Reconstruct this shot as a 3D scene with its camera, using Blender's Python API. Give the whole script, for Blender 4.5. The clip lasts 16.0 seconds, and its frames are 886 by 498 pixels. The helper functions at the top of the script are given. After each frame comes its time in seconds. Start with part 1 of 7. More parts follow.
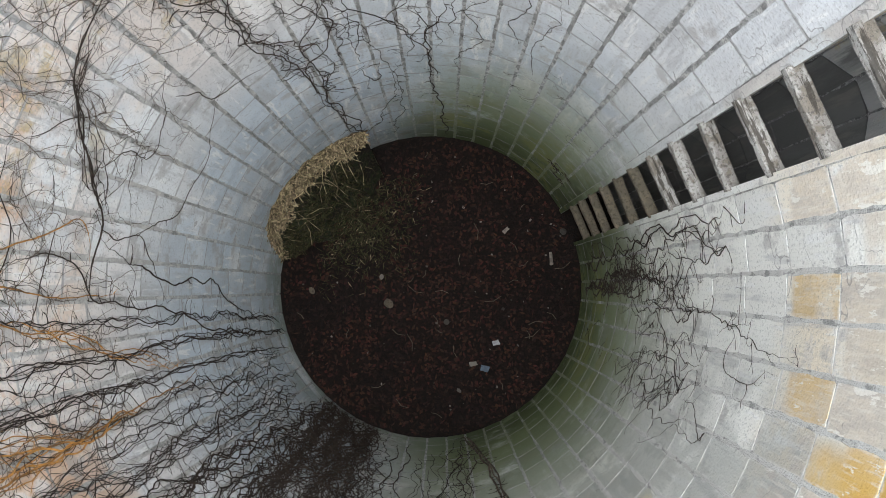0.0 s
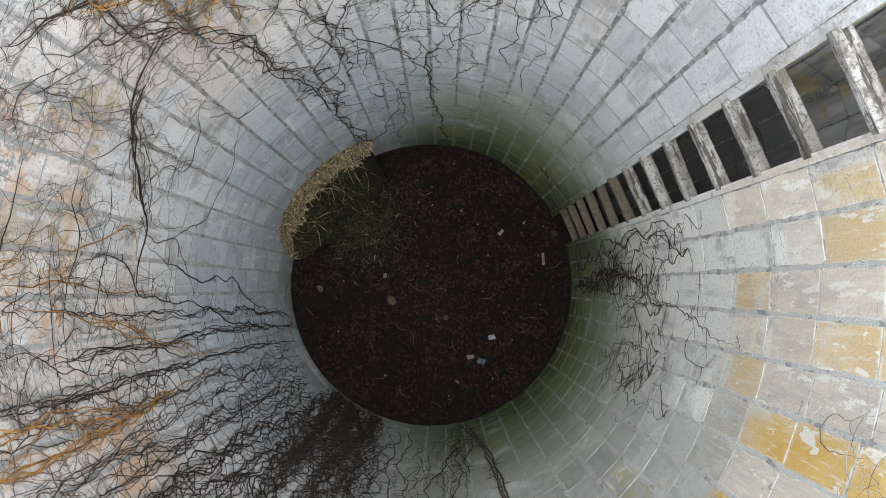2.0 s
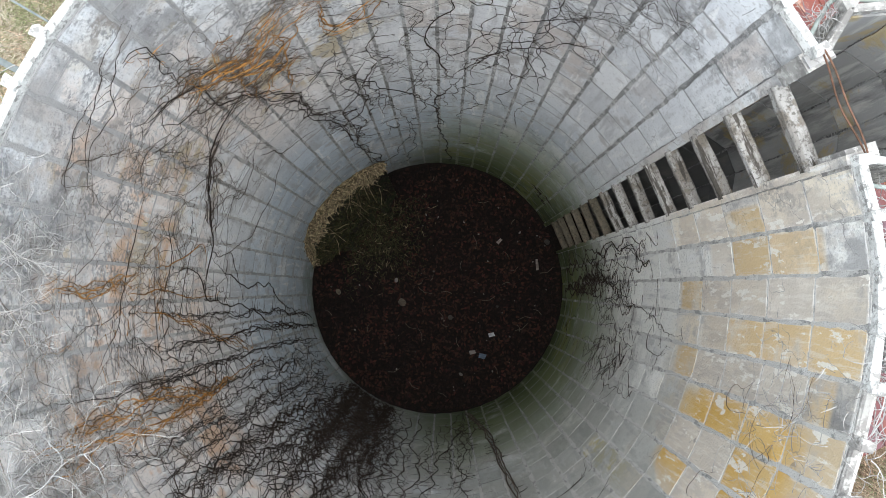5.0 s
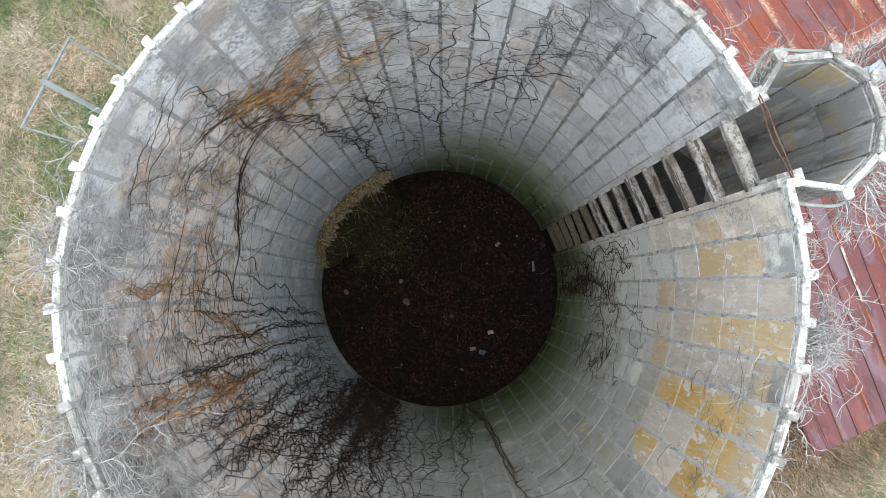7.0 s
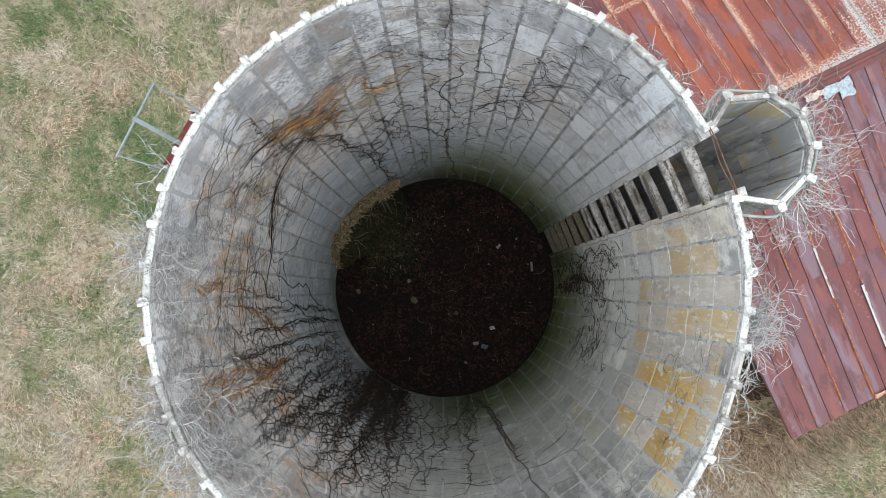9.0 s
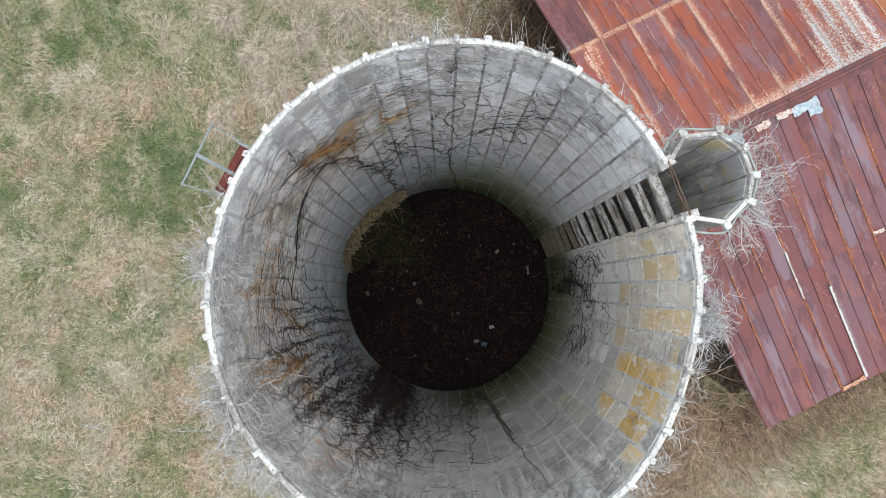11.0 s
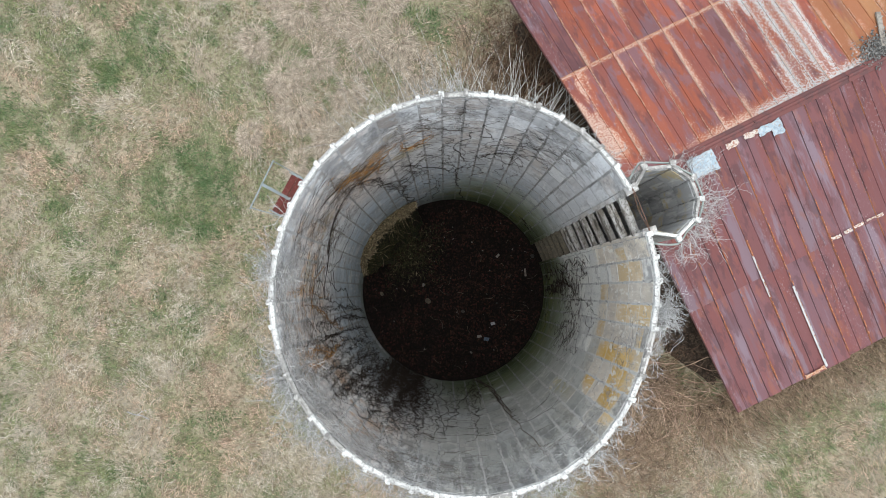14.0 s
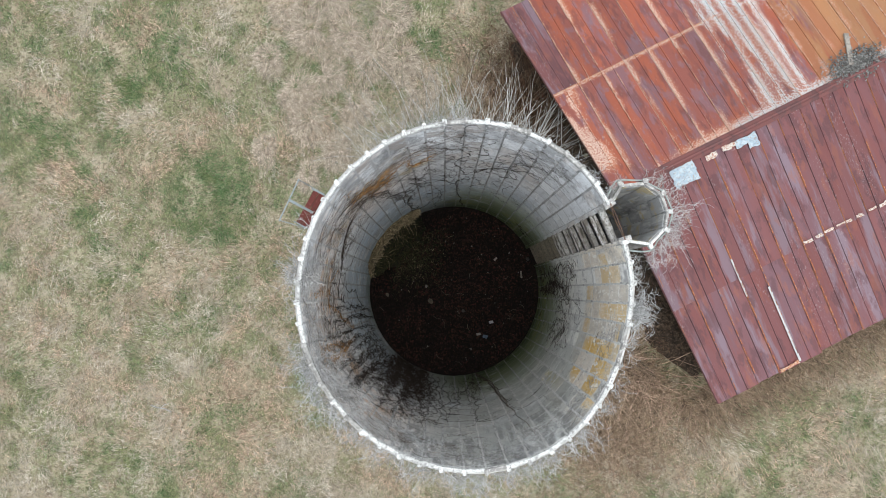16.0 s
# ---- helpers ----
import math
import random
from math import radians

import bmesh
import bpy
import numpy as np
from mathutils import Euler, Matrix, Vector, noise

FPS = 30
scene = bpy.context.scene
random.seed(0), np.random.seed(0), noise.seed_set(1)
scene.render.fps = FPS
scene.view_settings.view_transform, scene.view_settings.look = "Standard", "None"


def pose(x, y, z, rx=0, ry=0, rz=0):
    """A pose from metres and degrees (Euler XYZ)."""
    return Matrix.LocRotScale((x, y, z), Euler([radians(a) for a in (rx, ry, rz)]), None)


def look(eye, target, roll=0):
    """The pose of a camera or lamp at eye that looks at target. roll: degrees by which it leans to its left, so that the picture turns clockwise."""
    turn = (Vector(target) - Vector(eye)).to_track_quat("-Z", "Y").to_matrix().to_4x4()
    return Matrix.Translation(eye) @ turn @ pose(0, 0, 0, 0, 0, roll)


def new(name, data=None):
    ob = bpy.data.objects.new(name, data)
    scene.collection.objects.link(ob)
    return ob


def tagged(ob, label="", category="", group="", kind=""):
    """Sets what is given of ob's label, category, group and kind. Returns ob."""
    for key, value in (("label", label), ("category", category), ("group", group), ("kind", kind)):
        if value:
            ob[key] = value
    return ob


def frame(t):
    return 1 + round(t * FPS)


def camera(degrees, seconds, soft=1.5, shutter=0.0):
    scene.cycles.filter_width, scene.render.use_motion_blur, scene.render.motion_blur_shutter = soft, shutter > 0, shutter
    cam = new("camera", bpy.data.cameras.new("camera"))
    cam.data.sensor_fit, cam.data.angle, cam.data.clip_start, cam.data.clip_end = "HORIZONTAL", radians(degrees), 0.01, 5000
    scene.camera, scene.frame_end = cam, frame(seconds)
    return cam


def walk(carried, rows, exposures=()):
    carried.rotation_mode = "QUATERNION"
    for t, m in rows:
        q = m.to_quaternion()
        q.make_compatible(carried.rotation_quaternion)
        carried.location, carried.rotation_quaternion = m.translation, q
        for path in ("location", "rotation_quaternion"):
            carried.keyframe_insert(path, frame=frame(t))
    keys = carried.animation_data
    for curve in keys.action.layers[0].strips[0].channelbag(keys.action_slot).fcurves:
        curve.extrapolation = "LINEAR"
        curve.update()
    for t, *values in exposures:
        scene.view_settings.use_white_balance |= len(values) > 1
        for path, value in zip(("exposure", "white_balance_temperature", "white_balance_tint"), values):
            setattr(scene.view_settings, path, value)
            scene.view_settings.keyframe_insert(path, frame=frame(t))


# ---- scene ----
# ---- camera: a drone that looks down and climbs straight up out of the silo ----
cam = camera(63.1, 16.0, soft=0.7)
METRES, EYE, TILT, LEAN = 8.754, 11.172, -86.9, 0.011
ROWS = [
    (0.0, 0.0000, 0.0000, 0.0000, -0.0, 0.0, -0.0),
    (0.5, 0.0026, -0.0219, 0.0000, -0.01, -0.0, -0.01),
    (1.0, 0.0035, -0.0440, -0.0000, 0.0, -0.02, -0.01),
    (1.5, 0.0020, -0.0667, 0.0011, 0.0, 0.0, -0.01),
    (2.0, 0.0016, -0.0915, 0.0021, 0.02, -0.03, -0.01),
    (2.5, 0.0031, -0.1197, 0.0032, 0.01, -0.04, -0.0),
    (3.0, 0.0000, -0.1492, 0.0061, 0.04, -0.03, 0.04),
    (3.5, -0.0033, -0.1785, 0.0096, 0.05, -0.01, 0.05),
    (4.0, -0.0053, -0.2079, 0.0133, 0.05, -0.01, 0.08),
    (6.5, -0.0094, -0.3263, 0.0206, 0.08, 0.02, 0.27),
    (7.0, -0.0114, -0.3539, 0.0220, 0.05, 0.03, 0.32),
    (7.5, -0.0155, -0.3846, 0.0229, 0.05, 0.07, 0.37),
    (8.0, -0.0191, -0.4147, 0.0232, 0.04, 0.07, 0.43),
    (8.5, -0.0215, -0.4460, 0.0237, 0.03, 0.08, 0.47),
    (9.0, -0.0237, -0.4810, 0.0248, 0.03, 0.09, 0.52),
    (11.5, -0.0342, -0.6586, 0.0392, 0.0, 0.14, 0.7),
    (12.0, -0.0373, -0.6934, 0.0410, 0.0, 0.16, 0.73),
    (12.5, -0.0404, -0.7281, 0.0431, 0.0, 0.18, 0.76),
    (13.0, -0.0435, -0.7641, 0.0449, -0.0, 0.19, 0.79),
    (13.5, -0.0470, -0.8019, 0.0466, 0.0, 0.2, 0.83),
    (14.0, -0.0494, -0.8402, 0.0477, 0.0, 0.2, 0.86),
    (14.5, -0.0507, -0.8783, 0.0497, -0.01, 0.22, 0.89),
    (15.0, -0.0520, -0.9169, 0.0519, -0.02, 0.23, 0.93),
    (15.5, -0.0537, -0.9564, 0.0545, -0.02, 0.24, 0.96),
    (16.0, -0.0552, -0.9958, 0.0572, -0.03, 0.25, 0.99),
]
EXPOSURES = [(0, 1.87), (2, 1.63), (4, 1.30), (7, 0.93), (9, 0.74), (12, 0.7), (16, 0.65)]
walk(cam, [(t, pose(0.189, -0.042, EYE, TILT, LEAN, 0) @ pose(METRES * x, METRES * y, METRES * z, 90 + pitch, roll, yaw)) for t, x, y, z, yaw, pitch, roll in ROWS], EXPOSURES)

# ---- light: overcast sky, broad weak sun ----
SUN_EL, SUN_AZ = 84.0, 165.0
world = bpy.data.worlds.new("overcast_sky")
scene.world = world
world.use_nodes = True
wn, wl = world.node_tree.nodes, world.node_tree.links
wn.clear()
sky = wn.new("ShaderNodeTexSky")
sky.sky_type, sky.sun_disc = "NISHITA", False
sky.sun_elevation, sky.sun_rotation = radians(SUN_EL), radians(SUN_AZ)
cloud = wn.new("ShaderNodeMix")
cloud.data_type = "RGBA"
cloud.inputs[0].default_value = 0.86
cloud.inputs[7].default_value = (6.2, 6.75, 7.25, 1)
back_ground = wn.new("ShaderNodeBackground")
back_ground.inputs[1].default_value = 0.125
wout = wn.new("ShaderNodeOutputWorld")
wl.new(sky.outputs[0], cloud.inputs[6])
wl.new(cloud.outputs[2], back_ground.inputs[0])
wl.new(back_ground.outputs[0], wout.inputs[0])
sun_data = bpy.data.lights.new("sun", "SUN")
sun_data.energy, sun_data.angle, sun_data.color = 1.5, radians(60), (1, 0.985, 0.96)
sun = new("sun", sun_data)
sun.matrix_world = look((0, 0, 40), (-40 * math.sin(radians(SUN_AZ)) / math.tan(radians(SUN_EL)), -40 * math.cos(radians(SUN_AZ)) / math.tan(radians(SUN_EL)), 0))


# ---- materials ----
def material(name, layers, rough=0.9, bump=0.2, bump_scale=60.0, vary=0.12, metallic=0.0, base=(0.5, 0.5, 0.5), hue=0.0, bump_dist=0.01, turn=0.0, edge=None):
    """A weathered surface. layers: (colour, scale, low, high, stretch, strength), each laid over the last where a noise of that scale passes from low to high; stretch scales the noise's x, y, z."""
    m = bpy.data.materials.new(name)
    m.use_nodes = True
    nd, ln = m.node_tree.nodes, m.node_tree.links
    bsdf = nd["Principled BSDF"]
    bsdf.inputs["Roughness"].default_value = rough
    bsdf.inputs["Metallic"].default_value = metallic
    bsdf.inputs["Specular IOR Level"].default_value = 0.3
    geo = nd.new("ShaderNodeNewGeometry")
    info = nd.new("ShaderNodeObjectInfo")
    tint = nd.new("ShaderNodeMath")
    tint.operation = "ADD"
    ln.new(info.outputs["Random"], tint.inputs[0])
    ln.new(geo.outputs["Random Per Island"], tint.inputs[1])
    frac = nd.new("ShaderNodeMath")
    frac.operation = "FRACT"
    ln.new(tint.outputs[0], frac.inputs[0])
    last = None
    for i, (colour, scale, low, high, stretch, strength) in enumerate(layers):
        mp = nd.new("ShaderNodeMapping")
        mp.vector_type = "TEXTURE"
        mp.inputs["Scale"].default_value = [1 / q for q in stretch]
        mp.inputs["Rotation"].default_value = (0, 0, radians(turn))
        mp.inputs["Location"].default_value = (3.1 * i, 1.7 * i, 5.3 * i)
        ln.new(geo.outputs["Position"], mp.inputs["Vector"])
        if scale > 0:
            off = nd.new("ShaderNodeVectorMath")
            off.operation = "MULTIPLY_ADD"
            off.inputs[1].default_value = (37.0, 53.0, 19.0)
            ln.new(frac.outputs[0], off.inputs[0])
            ln.new(mp.outputs[0], off.inputs[2])
            src = off.outputs[0]
        else:
            src = mp.outputs[0]
        nz = nd.new("ShaderNodeTexNoise")
        nz.inputs["Scale"].default_value = abs(scale)
        nz.inputs["Detail"].default_value = 6
        nz.inputs["Roughness"].default_value = 0.65
        ln.new(src, nz.inputs["Vector"])
        mr = nd.new("ShaderNodeMapRange")
        mr.inputs["From Min"].default_value, mr.inputs["From Max"].default_value = 0.5 + (low - 0.5) * 0.55, 0.5 + (high - 0.5) * 0.55
        mr.inputs["To Max"].default_value = strength
        ln.new(nz.outputs[0], mr.inputs[0])
        mx = nd.new("ShaderNodeMix")
        mx.data_type = "RGBA"
        ln.new(mr.outputs[0], mx.inputs[0])
        if last is None:
            mx.inputs[6].default_value = (*base, 1)
        else:
            ln.new(last, mx.inputs[6])
        mx.inputs[7].default_value = (*colour, 1)
        last = mx.outputs[2]
    if edge:
        # worn rims of a piece: (colour, how far in, strength), broken up by noise
        tc = nd.new("ShaderNodeTexCoord")
        mid = nd.new("ShaderNodeVectorMath")
        mid.operation = "SUBTRACT"
        mid.inputs[1].default_value = (0.5, 0.5, 0.5)
        ln.new(tc.outputs["Generated"], mid.inputs[0])
        ab = nd.new("ShaderNodeVectorMath")
        ab.operation = "ABSOLUTE"
        ln.new(mid.outputs[0], ab.inputs[0])
        xyz = nd.new("ShaderNodeSeparateXYZ")
        ln.new(ab.outputs[0], xyz.inputs[0])
        shrink = nd.new("ShaderNodeMath")
        shrink.operation = "MULTIPLY_ADD"
        shrink.inputs[1].default_value, shrink.inputs[2].default_value = 2.0, -1.0
        ln.new(xyz.outputs[2], shrink.inputs[0])
        side = nd.new("ShaderNodeMath")
        side.operation = "MULTIPLY_ADD"
        side.inputs[1].default_value, side.inputs[2].default_value = 1.0, -0.5
        ln.new(xyz.outputs[1], side.inputs[0])
        far = nd.new("ShaderNodeMath")
        far.operation = "MAXIMUM"
        ln.new(shrink.outputs[0], far.inputs[0])
        ln.new(side.outputs[0], far.inputs[1])
        en = nd.new("ShaderNodeTexNoise")
        en.inputs["Scale"].default_value = 16
        en.inputs["Detail"].default_value = 5
        ln.new(geo.outputs["Position"], en.inputs["Vector"])
        add = nd.new("ShaderNodeMath")
        add.operation = "MULTIPLY_ADD"
        add.inputs[1].default_value = 0.34
        ln.new(en.outputs[0], add.inputs[0])
        ln.new(far.outputs[0], add.inputs[2])
        er = nd.new("ShaderNodeMapRange")
        er.inputs["From Min"].default_value, er.inputs["From Max"].default_value = 0.17 - edge[1], 0.17
        er.inputs["To Max"].default_value = edge[2]
        ln.new(add.outputs[0], er.inputs[0])
        em = nd.new("ShaderNodeMix")
        em.data_type = "RGBA"
        ln.new(er.outputs[0], em.inputs[0])
        ln.new(last, em.inputs[6])
        em.inputs[7].default_value = (*edge[0], 1)
        last = em.outputs[2]
    hsv = nd.new("ShaderNodeHueSaturation")
    val = nd.new("ShaderNodeMapRange")
    val.inputs["To Min"].default_value, val.inputs["To Max"].default_value = 1 - vary, 1 + vary
    ln.new(frac.outputs[0], val.inputs[0])
    ln.new(val.outputs[0], hsv.inputs["Value"])
    if hue:
        hv = nd.new("ShaderNodeMapRange")
        hv.inputs["To Min"].default_value, hv.inputs["To Max"].default_value = 0.5 - hue, 0.5 + hue
        more = nd.new("ShaderNodeMath")
        more.operation = "MULTIPLY"
        more.inputs[1].default_value = 7.31
        again = nd.new("ShaderNodeMath")
        again.operation = "FRACT"
        ln.new(frac.outputs[0], more.inputs[0])
        ln.new(more.outputs[0], again.inputs[0])
        ln.new(again.outputs[0], hv.inputs[0])
        ln.new(hv.outputs[0], hsv.inputs["Hue"])
    if last is None:
        hsv.inputs["Color"].default_value = (*base, 1)
    else:
        ln.new(last, hsv.inputs["Color"])
    ln.new(hsv.outputs[0], bsdf.inputs["Base Color"])
    if bump:
        bn = nd.new("ShaderNodeTexNoise")
        bn.inputs["Scale"].default_value = bump_scale
        bn.inputs["Detail"].default_value = 5
        ln.new(geo.outputs["Position"], bn.inputs["Vector"])
        bp = nd.new("ShaderNodeBump")
        bp.inputs["Strength"].default_value = bump
        bp.inputs["Distance"].default_value = bump_dist
        ln.new(bn.outputs[0], bp.inputs["Height"])
        ln.new(bp.outputs[0], bsdf.inputs["Normal"])
    return m


ONE = (1, 1, 1)
STREAK = (1, 1, 0.12)
RUN = (1, 0.16, 1)
GRIME = material("sooty_concrete", [((0.27, 0.27, 0.265), -2, 0.42, 0.62, STREAK, 0.7), ((0.12, 0.12, 0.118), -3.5, 0.58, 0.70, STREAK, 0.65), ((0.56, 0.55, 0.52), 9, 0.54, 0.70, STREAK, 0.6), ((0.42, 0.31, 0.11), -2.5, 0.56, 0.70, ONE, 0.6)], base=(0.44, 0.44, 0.435), bump=0.5, vary=0.14)
# dark copy of the chute concrete; the deep chute's shade is in its colour
CHUTESHADE = material("shaded_chute_concrete", [((0.11, 0.11, 0.105), -2, 0.42, 0.62, STREAK, 0.8), ((0.24, 0.23, 0.21), 9, 0.54, 0.70, STREAK, 0.6)], base=(0.18, 0.18, 0.175), bump=0.5, vary=0.10)
MORTAR = material("weathered_grey_mortar", [((0.22, 0.22, 0.22), -1.6, 0.44, 0.60, ONE, 0.7), ((0.13, 0.13, 0.13), -18, 0.50, 0.64, ONE, 0.8), ((0.52, 0.51, 0.49), -40, 0.54, 0.68, ONE, 0.7)], base=(0.36, 0.36, 0.355), bump=1.0, bump_scale=90, vary=0)
RIMWHITE = material("flaking_white_rim_paint", [((0.46, 0.46, 0.44), 9, 0.46, 0.64, ONE, 0.65), ((0.22, 0.21, 0.20), 20, 0.57, 0.67, ONE, 0.8), ((0.34, 0.33, 0.31), 45, 0.55, 0.66, ONE, 0.6)], base=(0.66, 0.66, 0.64), bump=0.7, vary=0.12)
RIMGREY = material("bare_lichened_rim", [((0.20, 0.19, 0.18), 9, 0.42, 0.60, ONE, 0.8), ((0.56, 0.55, 0.52), 20, 0.54, 0.68, ONE, 0.8)], base=(0.36, 0.35, 0.33), bump=0.6, vary=0.1)
RUNG = material("spalled_rung_concrete", [((0.44, 0.43, 0.41), 13, 0.46, 0.62, RUN, 0.8), ((0.17, 0.145, 0.115), 7, 0.52, 0.66, ONE, 0.75), ((0.055, 0.048, 0.04), 17, 0.57, 0.63, (1, 0.10, 1), 0.9), ((0.10, 0.09, 0.08), 40, 0.56, 0.66, ONE, 0.7)], base=(0.27, 0.255, 0.235), bump=1.0, bump_scale=60, vary=0.22, turn=23)
DARKBROWN = material("dark_brown_rung", [((0.17, 0.14, 0.10), 12, 0.46, 0.64, ONE, 0.7), ((0.06, 0.055, 0.04), 30, 0.54, 0.68, ONE, 0.7)], base=(0.12, 0.105, 0.08), bump=0.8, bump_scale=70, vary=0.16)
# floor litter and leaves, set close to black
SOIL = material("dark_floor_litter", [((0.007, 0.005, 0.004), -3, 0.38, 0.60, ONE, 0.9), ((0.022, 0.011, 0.008), -18, 0.50, 0.66, ONE, 0.8), ((0.003, 0.0025, 0.0025), -40, 0.50, 0.66, ONE, 0.8)], base=(0.011, 0.007, 0.0055), bump=0.9, bump_scale=45, vary=0, bump_dist=0.03)
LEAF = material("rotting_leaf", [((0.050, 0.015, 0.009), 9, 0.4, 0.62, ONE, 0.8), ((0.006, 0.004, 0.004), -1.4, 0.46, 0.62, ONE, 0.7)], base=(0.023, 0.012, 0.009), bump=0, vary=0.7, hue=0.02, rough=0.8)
STONE = material("pale_stone", [((0.16, 0.145, 0.13), 30, 0.45, 0.65, ONE, 0.7)], base=(0.15, 0.14, 0.125), bump=0.4, vary=0.8)
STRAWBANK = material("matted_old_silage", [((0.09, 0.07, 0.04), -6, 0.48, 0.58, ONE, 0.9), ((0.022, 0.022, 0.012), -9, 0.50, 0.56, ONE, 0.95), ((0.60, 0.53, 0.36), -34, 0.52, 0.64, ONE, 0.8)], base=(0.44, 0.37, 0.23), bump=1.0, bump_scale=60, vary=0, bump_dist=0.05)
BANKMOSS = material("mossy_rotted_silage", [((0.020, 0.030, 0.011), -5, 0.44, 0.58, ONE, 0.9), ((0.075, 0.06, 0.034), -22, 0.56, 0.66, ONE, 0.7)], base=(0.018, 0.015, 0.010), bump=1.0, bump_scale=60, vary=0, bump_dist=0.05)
STRAW = material("dry_straw", [((0.10, 0.075, 0.042), 9, 0.42, 0.58, ONE, 0.9)], base=(0.34, 0.275, 0.17), bump=0, vary=0.6, hue=0.015)
# brown earth made dark to carry the shade under the barn's verge
GAPSHADE = material("verge_shade_earth", [((0.075, 0.050, 0.032), -5, 0.42, 0.60, ONE, 0.85), ((0.14, 0.10, 0.068), -20, 0.54, 0.66, ONE, 0.7), ((0.018, 0.013, 0.009), -11, 0.50, 0.62, ONE, 0.8)], base=(0.042, 0.029, 0.020), bump=1.0, bump_scale=35, vary=0, bump_dist=0.04)
DEADGRASS = material("winter_dead_grass", [((0.36, 0.31, 0.24), -1.1, 0.42, 0.60, ONE, 0.8), ((0.36, 0.27, 0.195), -0.45, 0.52, 0.66, ONE, 0.6), ((0.29, 0.24, 0.18), -13, 0.50, 0.62, ONE, 0.6), ((0.62, 0.55, 0.45), -17, 0.56, 0.68, ONE, 0.4)], base=(0.54, 0.48, 0.39), bump=0, vary=0.5, hue=0.012)
MOSS = material("dim_moss_and_grass", [((0.085, 0.068, 0.034), 5, 0.46, 0.64, ONE, 0.8)], base=(0.030, 0.034, 0.014), bump=0, vary=0.8, hue=0.03)
TANGRASS = material("reddish_tan_dead_grass", [((0.30, 0.21, 0.145), -1.3, 0.44, 0.62, ONE, 0.7), ((0.19, 0.135, 0.09), -13, 0.50, 0.60, ONE, 0.75), ((0.66, 0.53, 0.40), -17, 0.56, 0.66, ONE, 0.7)], base=(0.49, 0.35, 0.25), bump=0, vary=0.6, hue=0.012)
TUSSOCK = material("tan_tussock_grass", [((0.30, 0.235, 0.175), 3, 0.44, 0.62, ONE, 0.8), ((0.22, 0.17, 0.125), -9, 0.50, 0.62, ONE, 0.6)], base=(0.56, 0.48, 0.38), bump=0, vary=0.6, hue=0.012)
DEEPGRASS = material("deep_green_grass", [((0.16, 0.19, 0.075), -0.9, 0.44, 0.62, ONE, 0.7)], base=(0.105, 0.165, 0.07), bump=0, vary=0.5, hue=0.02)
GREENGRASS = material("winter_green_grass", [((0.25, 0.26, 0.125), -0.8, 0.42, 0.62, ONE, 0.8), ((0.075, 0.105, 0.045), -13, 0.50, 0.60, ONE, 0.7), ((0.30, 0.34, 0.17), -17, 0.56, 0.66, ONE, 0.6)], base=(0.14, 0.20, 0.09), bump=0, vary=0.6, hue=0.03)
GROUND = material("matted_pasture", [((0.17, 0.185, 0.09), -0.42, 0.44, 0.60, ONE, 0.85), ((0.42, 0.355, 0.255), -1.3, 0.50, 0.66, ONE, 0.7), ((0.12, 0.098, 0.062), -9, 0.48, 0.64, ONE, 0.75), ((0.46, 0.40, 0.29), -26, 0.55, 0.68, ONE, 0.7)],
                  base=(0.29, 0.25, 0.165), bump=1.0, bump_scale=30, vary=0, bump_dist=0.05)
VINE = material("dark_dead_creeper", [((0.060, 0.045, 0.036), 8, 0.50, 0.70, ONE, 0.8)], base=(0.040, 0.029, 0.023), bump=0, vary=0.4)
BROWNVINE = material("brown_dead_creeper", [((0.22, 0.175, 0.135), 8, 0.46, 0.66, ONE, 0.8)], base=(0.095, 0.072, 0.056), bump=0, vary=0.4)
ORANGEVINE = material("orange_lichened_creeper", [((0.19, 0.105, 0.05), 9, 0.48, 0.66, ONE, 0.85)], base=(0.50, 0.25, 0.07), bump=0, vary=0.35)
GREYTWIG = material("silver_grey_twigs", [((0.20, 0.19, 0.18), 10, 0.46, 0.66, ONE, 0.7)], base=(0.43, 0.43, 0.425), bump=0, vary=0.4)
# darker copy of the grey twigs, with the shade inside the rim in its colour
INNERTWIG = material("shaded_grey_twigs", [((0.16, 0.145, 0.13), 10, 0.46, 0.66, ONE, 0.7)], base=(0.38, 0.37, 0.355), bump=0, vary=0.4)
CANE = material("dry_bramble_cane", [((0.28, 0.27, 0.24), 5, 0.46, 0.66, ONE, 0.7)], base=(0.52, 0.51, 0.475), bump=0, vary=0.4)
CANES = {"tan": material("reddish_tan_cane", [((0.15, 0.09, 0.06), 5, 0.46, 0.66, ONE, 0.7)], base=(0.46, 0.33, 0.235), bump=0, vary=0.5, hue=0.015), "brown": material("brown_cane", [((0.07, 0.05, 0.036), 5, 0.46, 0.66, ONE, 0.7)], base=(0.20, 0.145, 0.10), bump=0, vary=0.5)}
BROWNGRASS = material("brown_tangled_grass", [((0.19, 0.125, 0.08), 3, 0.46, 0.66, ONE, 0.7), ((0.10, 0.064, 0.04), -6, 0.50, 0.62, ONE, 0.75), ((0.42, 0.32, 0.23), -15, 0.56, 0.66, ONE, 0.6)], base=(0.31, 0.225, 0.15), bump=0, vary=0.6, hue=0.015)
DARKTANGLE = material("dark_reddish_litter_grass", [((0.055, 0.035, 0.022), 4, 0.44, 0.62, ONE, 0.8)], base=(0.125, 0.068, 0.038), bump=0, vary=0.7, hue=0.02)
